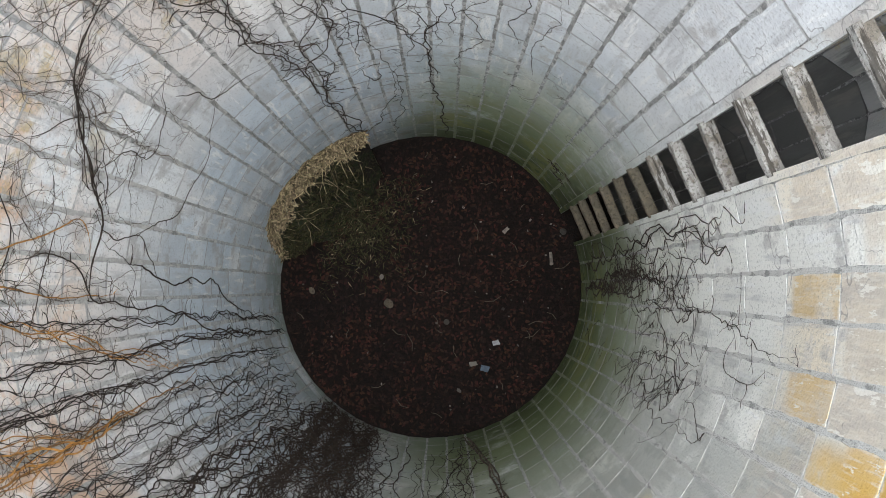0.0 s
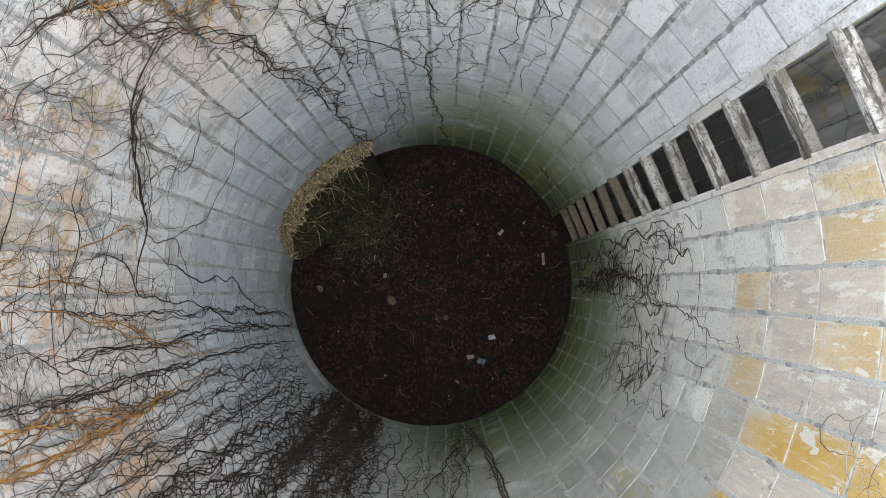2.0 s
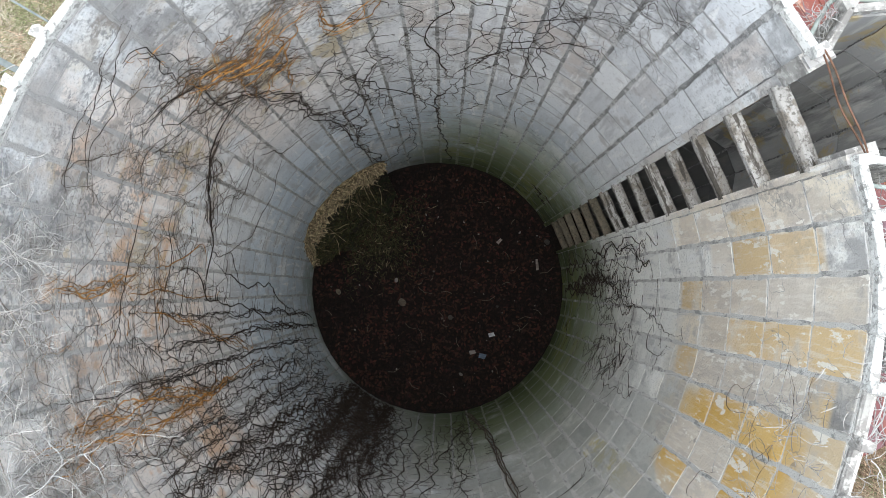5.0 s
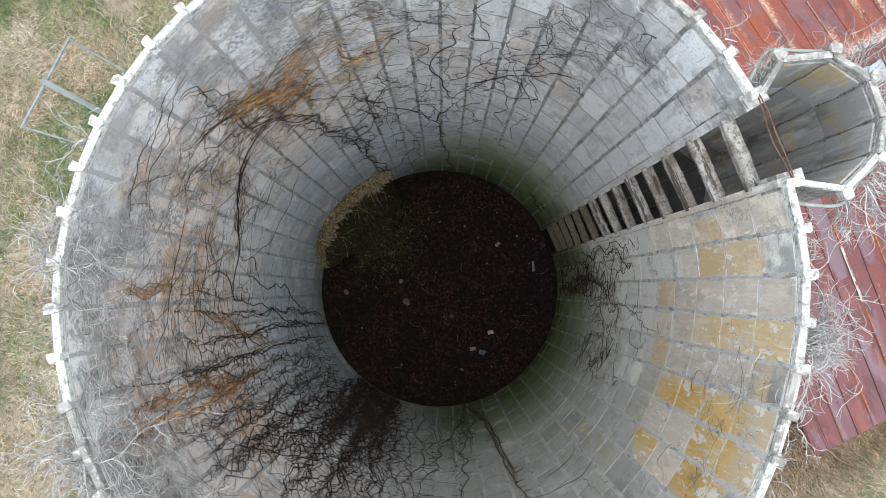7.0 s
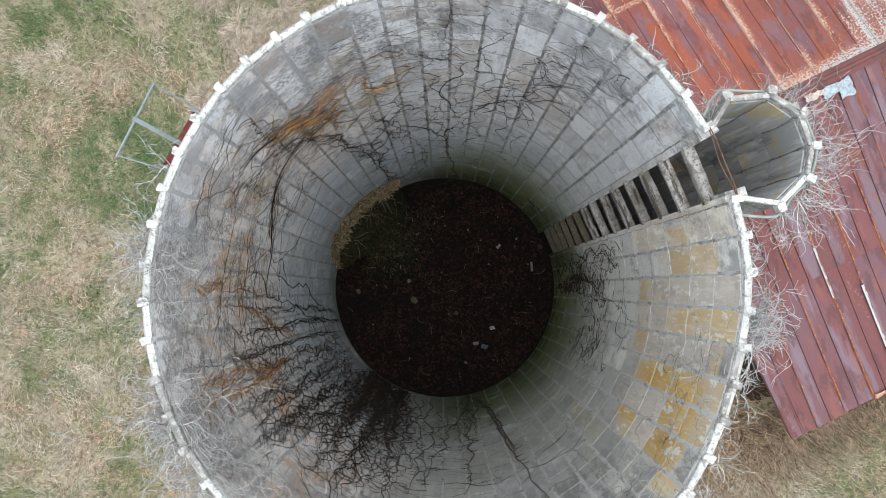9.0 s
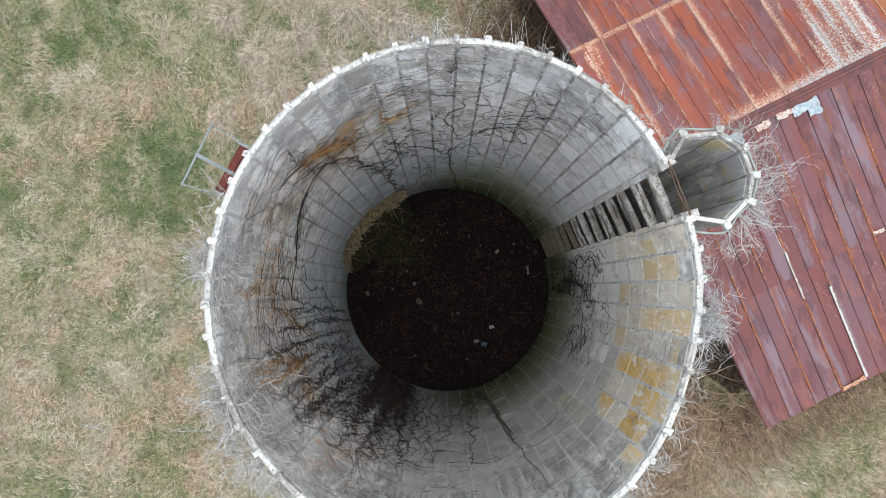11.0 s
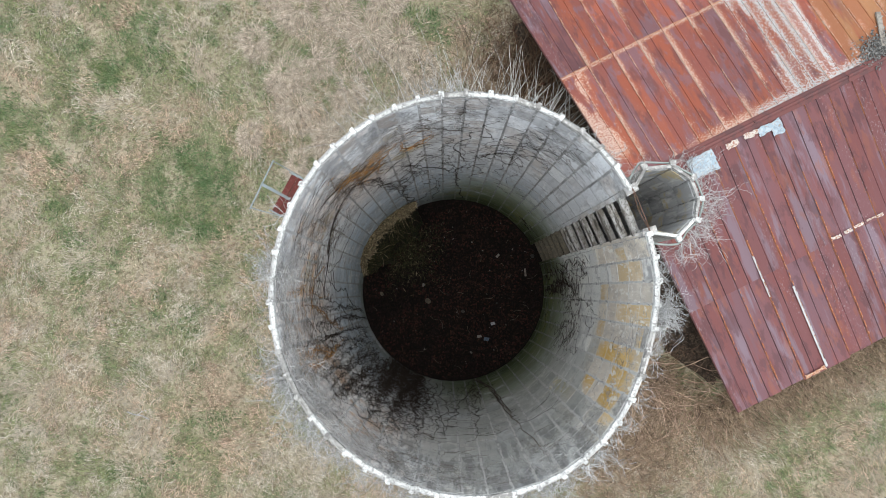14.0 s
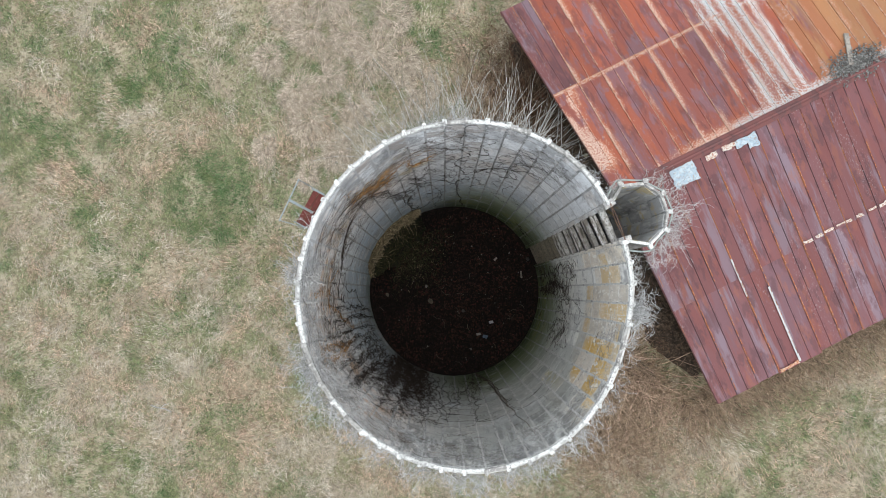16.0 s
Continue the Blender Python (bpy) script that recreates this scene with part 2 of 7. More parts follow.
PALEFLAKE = material("cream_flaked_rust", [((0.32, 0.13, 0.08), 20, 0.46, 0.60, ONE, 0.85), ((0.62, 0.60, 0.56), 30, 0.54, 0.66, ONE, 0.8)], base=(0.50, 0.44, 0.38), rough=0.9, bump=0.3, vary=0.1)
ZINC = material("bare_galvanised_sheet", [((0.42, 0.48, 0.51), 9, 0.45, 0.65, ONE, 0.8), ((0.20, 0.24, 0.27), 17, 0.54, 0.70, ONE, 0.6), ((0.30, 0.18, 0.10), 22, 0.60, 0.74, ONE, 0.7)], base=(0.30, 0.375, 0.43), rough=0.5, bump=0.2, vary=0.05)
BARESTRIP = material("bare_grey_seam_metal", [((0.36, 0.35, 0.34), 12, 0.45, 0.65, ONE, 0.7)], base=(0.47, 0.465, 0.455), rough=0.6, bump=0.2, vary=0.05)
RUSTLINE = material("orange_rust_seam", [((0.22, 0.06, 0.03), 22, 0.44, 0.60, ONE, 0.8), ((0.55, 0.36, 0.24), 40, 0.60, 0.70, ONE, 0.7)], base=(0.34, 0.12, 0.05), rough=0.9, bump=0.3, vary=0.1)
RUSTPALE = material("pale_flaking_rust", [((0.34, 0.12, 0.06), 22, 0.42, 0.56, ONE, 0.9), ((0.54, 0.48, 0.42), 34, 0.54, 0.66, ONE, 0.8)], base=(0.42, 0.24, 0.145), rough=0.9, bump=0.3, vary=0.1)
RIDGE = material("maroon_ridge_cap", [((0.10, 0.05, 0.05), 3, 0.44, 0.62, ONE, 0.8)], base=(0.16, 0.06, 0.055), rough=0.6, bump=0.2, vary=0.05)
BOARD = material("old_barn_board", [((0.10, 0.08, 0.065), 5, 0.42, 0.62, (8, 8, 0.6), 0.8)], base=(0.17, 0.14, 0.11), bump=0.5, vary=0.2)
PLANK = material("silvered_plank", [((0.16, 0.14, 0.12), 12, 0.45, 0.62, ONE, 0.7)], base=(0.32, 0.29, 0.25), bump=0.5, vary=0.1)
PILE = material("grey_dead_leaves", [((0.07, 0.066, 0.06), 9, 0.44, 0.62, ONE, 0.8)], base=(0.19, 0.185, 0.175), bump=0, vary=0.5)
STEEL = material("dull_galvanised_tube", [((0.15, 0.18, 0.185), 12, 0.45, 0.65, ONE, 0.6)], base=(0.25, 0.285, 0.29), rough=0.6, metallic=0.1, bump=0.1, vary=0.05)
RUSTROD = material("rusty_rod", [((0.09, 0.05, 0.032), 14, 0.45, 0.62, ONE, 0.8)], base=(0.17, 0.09, 0.06), bump=0.3, vary=0.1)
REDBOARD = material("red_painted_board", [((0.08, 0.03, 0.025), 5, 0.45, 0.64, ONE, 0.8), ((0.22, 0.10, 0.08), 25, 0.62, 0.74, ONE, 0.6)], base=(0.13, 0.034, 0.028), bump=0.3, vary=0.05)
HOSE = material("pale_green_hose", [((0.22, 0.26, 0.24), 12, 0.45, 0.62, ONE, 0.6)], base=(0.34, 0.39, 0.37), rough=0.6, bump=0.1, vary=0.0)
CAN = material("crushed_aluminium", [((0.30, 0.32, 0.34), 40, 0.45, 0.6, ONE, 0.7)], base=(0.52, 0.54, 0.57), rough=0.4, metallic=0.5, bump=0.4, vary=0)
BLUEPLASTIC = material("faded_blue_plastic", [((0.06, 0.09, 0.13), 20, 0.45, 0.6, ONE, 0.7)], base=(0.09, 0.14, 0.20), rough=0.5, bump=0.2, vary=0)


def wall_material(name, mortar=False):
    """Whitewashed concrete of the silo's inside, with this wall's colours: bluer low down, pinkish and orange lichen,
    ochre blocks, algae that darkens towards the floor.
    """
    m = bpy.data.materials.new(name)
    m.use_nodes = True
    nd, ln = m.node_tree.nodes, m.node_tree.links
    bsdf = nd["Principled BSDF"]
    bsdf.inputs["Roughness"].default_value = 0.92
    bsdf.inputs["Specular IOR Level"].default_value = 0.25
    geo = nd.new("ShaderNodeNewGeometry")
    info = nd.new("ShaderNodeObjectInfo")
    place = geo.outputs["Position"]
    xyz = nd.new("ShaderNodeSeparateXYZ")
    ln.new(place, xyz.inputs[0])

    def put(socket, value):
        if isinstance(value, (int, float)):
            socket.default_value = value
        else:
            ln.new(value, socket)

    def calc(op, a, b=0.0, c=0.0):
        n = nd.new("ShaderNodeMath")
        n.operation = op
        put(n.inputs[0], a)
        put(n.inputs[1], b)
        put(n.inputs[2], c)
        return n.outputs[0]

    def ramp(v, low, high, top=1.0):
        n = nd.new("ShaderNodeMapRange")
        n.interpolation_type = "SMOOTHSTEP"
        put(n.inputs[0], v)
        n.inputs[1].default_value, n.inputs[2].default_value, n.inputs[4].default_value = low, high, top
        return n.outputs[0]

    own = nd.new("ShaderNodeVectorMath")
    own.operation = "MULTIPLY_ADD"
    own.inputs[1].default_value = (31.0, 47.0, 17.0)
    ln.new(info.outputs["Random"], own.inputs[0])
    ln.new(place, own.inputs[2])

    def grain(scale, low, high, stretch=1.0, single=False, shift=0.0):
        mp = nd.new("ShaderNodeMapping")
        mp.inputs["Scale"].default_value = (1, 1, stretch)
        mp.inputs["Location"].default_value = (shift, 0.7 * shift, 1.3 * shift)
        ln.new(own.outputs[0] if single else place, mp.inputs["Vector"])
        n = nd.new("ShaderNodeTexNoise")
        n.inputs["Scale"].default_value = scale
        n.inputs["Detail"].default_value = 7
        n.inputs["Roughness"].default_value = 0.66
        ln.new(mp.outputs[0], n.inputs["Vector"])
        return ramp(n.outputs[0], 0.5 + (low - 0.5) * 0.55, 0.5 + (high - 0.5) * 0.55)

    def zone(deg, half, soft, z0, z1, softz):
        d = nd.new("ShaderNodeVectorMath")
        d.operation = "DOT_PRODUCT"
        ln.new(place, d.inputs[0])
        d.inputs[1].default_value = (math.cos(radians(deg)) / 2.34, math.sin(radians(deg)) / 2.34, 0)
        round_ = ramp(d.outputs["Value"], math.cos(radians(min(180, half + soft))), math.cos(radians(max(0, half - soft))))
        up = calc("MULTIPLY", ramp(xyz.outputs[2], z0 - softz, z0 + softz), calc("SUBTRACT", 1.0, ramp(xyz.outputs[2], z1 - softz, z1 + softz)))
        return calc("MULTIPLY", round_, up)

    state = {"c": None}

    def lay(colour, *masks):
        f = masks[0]
        for q in masks[1:]:
            f = calc("MULTIPLY", f, q)
        n = nd.new("ShaderNodeMix")
        n.data_type = "RGBA"
        put(n.inputs[0], f)
        if state["c"] is None:
            n.inputs[6].default_value = (0.46, 0.46, 0.455, 1) if mortar else (0.77, 0.785, 0.80, 1)
        else:
            ln.new(state["c"], n.inputs[6])
        n.inputs[7].default_value = (*colour, 1)
        state["c"] = n.outputs[2]

    r1 = info.outputs["Random"]
    r2 = calc("FRACT", calc("MULTIPLY", r1, 7.31))
    r3 = calc("FRACT", calc("MULTIPLY", r1, 23.7))
    if mortar:
        lay((0.33, 0.33, 0.33), grain(1.6, 0.40, 0.58), 0.9)
        lay((0.50, 0.48, 0.46), zone(180, 72, 16, 4.5, 11, 1.0), 0.7)
        lay((0.64, 0.625, 0.59), zone(-32, 58, 8, 4.0, 11, 1.5), 0.8)
        lay((0.34, 0.38, 0.41), zone(150, 130, 40, -1, 4.2, 1.6), 0.6)
        lay((0.66, 0.65, 0.63), grain(9, 0.50, 0.62), 0.55)
        lay((0.19, 0.19, 0.185), grain(12, 0.57, 0.68, 0.5, shift=3.0), 0.65)
        lay((0.60, 0.58, 0.55), grain(40, 0.54, 0.66), 0.6)
        lay((0.17, 0.17, 0.165), zone(80, 70, 20, 2.5, 11, 1.0), grain(17, 0.46, 0.58, 0.6, shift=12.0), 0.65)
        lay((0.13, 0.13, 0.13), zone(75, 60, 12, 7.6, 11, 0.9), grain(5, 0.42, 0.58, shift=2.0), 0.45)
        lay((0.47, 0.46, 0.455), zone(152, 48, 14, 7.7, 11, 0.6), 0.7)
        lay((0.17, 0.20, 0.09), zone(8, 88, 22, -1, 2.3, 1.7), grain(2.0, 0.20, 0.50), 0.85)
    else:
        lay((0.62, 0.635, 0.655), grain(0.9, 0.40, 0.60), 0.8)
        lay((0.84, 0.84, 0.83), ramp(r3, 0.70, 1.0), 0.5)
        lay((0.56, 0.56, 0.565), ramp(r3, 0.45, 0.0), 0.45)
        # blue-grey over the lower half of the wall
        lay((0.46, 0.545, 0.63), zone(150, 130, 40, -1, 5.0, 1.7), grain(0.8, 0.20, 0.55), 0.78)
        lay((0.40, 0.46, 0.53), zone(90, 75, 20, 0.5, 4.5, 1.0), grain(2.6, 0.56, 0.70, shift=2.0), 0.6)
        lay((0.80, 0.70, 0.63), zone(190, 75, 22, 5.6, 10.8, 1.1), grain(0.8, 0.25, 0.55), 0.75)
        lay((0.52, 0.44, 0.38), zone(62, 44, 14, 6.4, 10.8, 0.8), ramp(r2, 0.5, 0.75), grain(3.0, 0.30, 0.60), 0.6)
        right = zone(-18, 40, 16, 3.4, 10.8, 1.2)
        lay((0.88, 0.865, 0.80), right, 0.78)
        lay((0.50, 0.475, 0.42), zone(-70, 28, 12, 2.6, 10.8, 1.5), grain(1.1, 0.28, 0.56), 0.75)
        lay((0.30, 0.285, 0.26), zone(-66, 30, 12, 4.5, 10.8, 1.5), grain(5.0, 0.54, 0.68, 0.3, True), 0.6)
        lay((0.80, 0.69, 0.53), zone(-14, 33, 6, 6.75, 10.8, 0.35), ramp(r3, 0.05, 0.35), grain(1.6, 0.20, 0.45, single=True), 0.85)
        lay((0.68, 0.63, 0.58), zone(-14, 33, 6, 6.75, 10.8, 0.35), grain(5.0, 0.50, 0.66, single=True), 0.6)
        lay((0.55, 0.46, 0.16), zone(-39, 9, 4, 5.6, 7.0, 0.3), ramp(r2, 0.55, 0.7), grain(5, 0.44, 0.60, single=True), 0.8)
        lay((0.60, 0.30, 0.10), zone(196, 46, 12, 6.4, 9.3, 0.5), grain(1.7, 0.52, 0.68, shift=4.0), 0.55)
        lay((0.50, 0.38, 0.16), zone(140, 40, 12, 6.4, 9.3, 0.5), grain(2.2, 0.56, 0.70, shift=9.0), 0.6)
        lay((0.44, 0.44, 0.45), grain(7, 0.54, 0.76, 0.12, True), 0.55)
        lay((0.86, 0.855, 0.84), grain(11, 0.60, 0.74, 0.14, True), 0.6)
        lay((0.40, 0.38, 0.37), grain(3.0, 0.60, 0.76, shift=6.0), 0.6)
        lay((0.27, 0.27, 0.275), zone(100, 138, 10, 8.55, 11, 0.55), grain(1.6, 0.42, 0.62, shift=1.0), 0.6)
        lay((0.22, 0.22, 0.225), zone(145, 60, 12, 7.3, 11, 0.8), grain(3.2, 0.46, 0.60, shift=17.0), grain(30, 0.40, 0.58, shift=3.0), 0.75)
        lay((0.80, 0.80, 0.795), zone(140, 60, 12, 7.8, 11, 0.7), grain(2.6, 0.54, 0.66, shift=23.0), grain(22, 0.40, 0.56, shift=13.0), 0.6)
        lay((0.33, 0.285, 0.25), zone(125, 40, 12, 8.6, 11, 0.4), ramp(r2, 0.55, 0.75), grain(4, 0.36, 0.60, shift=19.0), 0.7)
        lay((0.38, 0.37, 0.36), zone(-30, 60, 8, 8.9, 11, 0.4), grain(4.0, 0.52, 0.66, 0.30, True), 0.65)
        lay((0.76, 0.76, 0.75), zone(0, 180, 0, 8.4, 11, 0.6), grain(6, 0.54, 0.66, 0.3), 0.7)
        lay((0.15, 0.15, 0.15), zone(0, 180, 0, 8.0, 11, 0.8), grain(6, 0.57, 0.67, 0.35, shift=5.0), 0.8)
        lay((0.36, 0.35, 0.34), grain(48, 0.58, 0.72), 0.5)
        lay((0.40, 0.41, 0.38), zone(-64, 44, 18, -1, 9.6, 1.8), grain(1.4, 0.24, 0.52, shift=2.5), 0.62)
        lay((0.20, 0.195, 0.185), zone(-84, 36, 12, 7.4, 11, 0.8), grain(7, 0.46, 0.62, 0.2, shift=8.0), 0.65)
        lay((0.15, 0.145, 0.14), zone(-70, 60, 14, 9.0, 11, 0.4), grain(5, 0.46, 0.62, 0.3, shift=21.0), 0.55)
        old = ramp(calc("ADD", zone(-12, 29, 6, 7.1, 9.75, 0.7), calc("MULTIPLY", r3, 0.8)), 0.93, 1.0)
        block = ramp(r2, 0.52, 0.58)
        gold = calc("MAXIMUM", calc("MAXIMUM", zone(-26, 8, 2, 7.3, 9.3, 0.15), zone(-10, 3.5, 1, 7.4, 9.6, 0.15)), calc("MAXIMUM", zone(0, 5, 1.5, 8.35, 9.25, 0.12), zone(12, 4, 1.5, 7.9, 9.1, 0.12)))
        lay((0.66, 0.585, 0.49), old, ramp(r1, 0.16, 0.22), grain(2.4, 0.08, 0.40, single=True), 0.75)
        lay((0.52, 0.47, 0.42), old, grain(5, 0.50, 0.64, 0.3, True), 0.6)
        lay((0.70, 0.47, 0.17), old, block, grain(2.4, 0.12, 0.60, single=True), 0.62)
        lay((0.70, 0.46, 0.15), gold, ramp(r2, 0.24, 0.32), grain(2.0, 0.0, 0.40, single=True), 0.82)
        lay((0.58, 0.32, 0.045), gold, ramp(r2, 0.36, 0.44), grain(3.2, 0.36, 0.70, 0.5, True), 0.45)
        lay((0.83, 0.80, 0.73), old, grain(10, 0.64, 0.69, 0.35, True), 0.85)
        lay((0.78, 0.74, 0.66), old, grain(30, 0.54, 0.70, 0.12, True), 0.4)
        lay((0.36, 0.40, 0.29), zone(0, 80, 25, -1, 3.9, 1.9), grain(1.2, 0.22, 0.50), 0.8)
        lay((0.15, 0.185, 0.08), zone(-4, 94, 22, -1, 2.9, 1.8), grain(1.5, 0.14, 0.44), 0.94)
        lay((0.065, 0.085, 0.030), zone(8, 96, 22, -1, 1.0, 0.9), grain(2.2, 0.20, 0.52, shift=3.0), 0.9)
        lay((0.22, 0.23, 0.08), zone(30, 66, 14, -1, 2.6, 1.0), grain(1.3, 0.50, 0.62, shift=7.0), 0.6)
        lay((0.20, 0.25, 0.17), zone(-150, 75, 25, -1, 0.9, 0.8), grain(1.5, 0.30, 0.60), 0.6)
        # darker round the foot of the hatch
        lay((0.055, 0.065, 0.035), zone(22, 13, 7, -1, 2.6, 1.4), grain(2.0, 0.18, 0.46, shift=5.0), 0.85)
        tc = nd.new("ShaderNodeTexCoord")
        box = nd.new("ShaderNodeSeparateXYZ")
        ln.new(tc.outputs["Generated"], box.inputs[0])
        far = calc("MAXIMUM", calc("MULTIPLY_ADD", calc("ABSOLUTE", calc("SUBTRACT", box.outputs[2], 0.5)), 2.0, -0.5), calc("ABSOLUTE", calc("SUBTRACT", box.outputs[1], 0.5)))
        jag = nd.new("ShaderNodeTexNoise")
        jag.inputs["Scale"].default_value = 14
        jag.inputs["Detail"].default_value = 5
        ln.new(place, jag.inputs["Vector"])
        worn = calc("MULTIPLY_ADD", jag.outputs[0], 0.10, far)
        lay((0.32, 0.315, 0.31), ramp(worn, 0.500, 0.545), calc("SUBTRACT", 1.0, right), 0.85)
        crust = zone(0, 180, 0, 8.3, 11, 0.6)
        lay((0.19, 0.185, 0.18), ramp(worn, 0.40, 0.54), crust, grain(8, 0.36, 0.58, shift=9.0), 0.75)
        lay((0.20, 0.195, 0.19), zone(70, 62, 12, 8.2, 11, 0.6), grain(3.5, 0.54, 0.66, 0.5, shift=11.0), grain(22, 0.36, 0.56), 0.5)
        lay((0.34, 0.335, 0.33), crust, grain(32, 0.50, 0.62, shift=4.0), 0.6)
        lay((0.78, 0.775, 0.76), crust, grain(26, 0.55, 0.64, shift=14.0), 0.55)
        lay((0.83, 0.82, 0.79), ramp(worn, 0.47, 0.53), right, grain(9, 0.40, 0.60, shift=6.0), 0.5)
        lay((0.36, 0.35, 0.34), ramp(worn, 0.535, 0.56), right, 0.6)
        crack = nd.new("ShaderNodeTexVoronoi")
        crack.feature = "DISTANCE_TO_EDGE"
        crack.inputs["Scale"].default_value = 1.7
        wave = nd.new("ShaderNodeTexNoise")
        wave.inputs["Scale"].default_value = 5.0
        bend = nd.new("ShaderNodeVectorMath")
        bend.operation = "MULTIPLY_ADD"
        bend.inputs[1].default_value = (0.35, 0.35, 0.35)
        ln.new(place, wave.inputs["Vector"])
        ln.new(wave.outputs["Color"], bend.inputs[0])
        ln.new(own.outputs[0], bend.inputs[2])
        ln.new(bend.outputs[0], crack.inputs["Vector"])
        lay((0.22, 0.21, 0.20), ramp(crack.outputs["Distance"], 0.010, 0.002), grain(1.1, 0.54, 0.64, shift=8.0), 0.6)
    hsv = nd.new("ShaderNodeHueSaturation")
    n = nd.new("ShaderNodeMapRange")
    n.inputs[3].default_value, n.inputs[4].default_value = (1, 1) if mortar else (0.90, 1.07)
    ln.new(r1, n.inputs[0])
    ln.new(n.outputs[0], hsv.inputs["Value"])
    ln.new(state["c"], hsv.inputs["Color"])
    ln.new(hsv.outputs[0], bsdf.inputs["Base Color"])
    bn = nd.new("ShaderNodeTexNoise")
    bn.inputs["Scale"].default_value = 90 if mortar else 50
    bn.inputs["Detail"].default_value = 6
    ln.new(place, bn.inputs["Vector"])
    bp = nd.new("ShaderNodeBump")
    bp.inputs["Strength"].default_value = 1.0 if mortar else 0.55
    bp.inputs["Distance"].default_value = 0.012
    ln.new(bn.outputs[0], bp.inputs["Height"])
    ln.new(bp.outputs[0], bsdf.inputs["Normal"])
    return m


def roof_material(name, faded):
    """Rusting sheet metal on the barn. faded: the purplish south slope; else the north slope, whose zinc flakes off along its seams and below the ridge."""
    m = bpy.data.materials.new(name)
    m.use_nodes = True
    nd, ln = m.node_tree.nodes, m.node_tree.links
    bsdf = nd["Principled BSDF"]
    bsdf.inputs["Roughness"].default_value = 0.62
    bsdf.inputs["Specular IOR Level"].default_value = 0.3
    geo, info = nd.new("ShaderNodeNewGeometry"), nd.new("ShaderNodeObjectInfo")

    def put(socket, value):
        if isinstance(value, (int, float)):
            socket.default_value = value
        else:
            ln.new(value, socket)

    def calc(op, a, b=0.0, c=0.0):
        n = nd.new("ShaderNodeMath")
        n.operation = op
        for socket, value in zip(n.inputs, (a, b, c)):
            put(socket, value)
        return n.outputs[0]

    def ramp(v, low, high, top=1.0):
        n = nd.new("ShaderNodeMapRange")
        n.interpolation_type = "SMOOTHSTEP"
        put(n.inputs[0], v)
        n.inputs[1].default_value, n.inputs[2].default_value, n.inputs[4].default_value = low, high, top
        return n.outputs[0]

    def along(x, y):
        n = nd.new("ShaderNodeVectorMath")
        n.operation = "DOT_PRODUCT"
        ln.new(geo.outputs["Position"], n.inputs[0])
        n.inputs[1].default_value = (x, y, 0)
        return n.outputs["Value"]

    s, v = along(0.903, 0.430), along(0.430, -0.903)
    flat = nd.new("ShaderNodeCombineXYZ")
    put(flat.inputs[0], s)
    put(flat.inputs[1], v)

    def grain(scale, low, high, stretch=(1, 1), single=0.0, shift=0.0, detail=6):
        mp = nd.new("ShaderNodeMapping")
        mp.inputs["Scale"].default_value = (*stretch, 1)
        ln.new(flat.outputs[0], mp.inputs["Vector"])
        lift = nd.new("ShaderNodeCombineXYZ")
        put(lift.inputs[2], calc("MULTIPLY_ADD", info.outputs["Random"], single, shift))
        ln.new(lift.outputs[0], mp.inputs["Location"])
        n = nd.new("ShaderNodeTexNoise")
        n.inputs["Scale"].default_value = scale
        n.inputs["Detail"].default_value = detail
        n.inputs["Roughness"].default_value = 0.62
        ln.new(mp.outputs[0], n.inputs["Vector"])
        return ramp(n.outputs[0], 0.5 + (low - 0.5) * 0.55, 0.5 + (high - 0.5) * 0.55)

    state = {"c": None}

    def lay(colour, *masks):
        f = masks[0]
        for q in masks[1:]:
            f = calc("MULTIPLY", f, q)
        n = nd.new("ShaderNodeMix")
        n.data_type = "RGBA"
        put(n.inputs[0], f)
        if state["c"] is None:
            n.inputs[6].default_value = (0.165, 0.062, 0.062, 1) if faded else (0.20, 0.060, 0.045, 1)
        else:
            ln.new(state["c"], n.inputs[6])
        n.inputs[7].default_value = (*colour, 1)
        state["c"] = n.outputs[2]

    run = (1.0, 0.14)
    wide, first = (0.61, 5.26) if faded else (0.655, 5.11)
    cell = calc("FRACT", calc("DIVIDE", calc("SUBTRACT", s, first - 20 * wide), wide))
    half = calc("FRACT", calc("MULTIPLY", cell, 2.0))
    if faded:
        lay((0.130, 0.075, 0.090), ramp(info.outputs["Random"], 0.25, 0.9), grain(1.5, 0.30, 0.60, run, 30.0), 0.7)
        lay((0.175, 0.052, 0.045), grain(2.6, 0.50, 0.68, run, 30.0, 3.0), 0.5)
        lay((0.19, 0.145, 0.175), grain(2.0, 0.55, 0.72, run, 30.0, 7.0), 0.7)
        lay((0.090, 0.040, 0.045), grain(3.2, 0.54, 0.70, (1, 0.4), 30.0, 9.0), 0.6)
        lay((0.25, 0.085, 0.050), grain(4.0, 0.60, 0.74, (1, 0.3), 30.0, 11.0), 0.4)
        lay((0.055, 0.028, 0.030), ramp(calc("ABSOLUTE", calc("SUBTRACT", half, 0.5)), 0.455, 0.49), grain(2.0, 0.30, 0.56, run), 0.75)
        lay((0.34, 0.13, 0.06), ramp(cell, 0.05, 0.015), grain(3.0, 0.44, 0.58, (1, 0.3), 0.0, 5.0), 0.8)
        lay((0.30, 0.24, 0.24), grain(26, 0.62, 0.74, (1, 0.5), 30.0, 2.0), grain(1.2, 0.50, 0.66, run, 0.0, 4.0), 0.5)
    else:
        lay((0.150, 0.085, 0.100), grain(1.6, 0.46, 0.62, (1, 0.30), 30.0), 0.7)
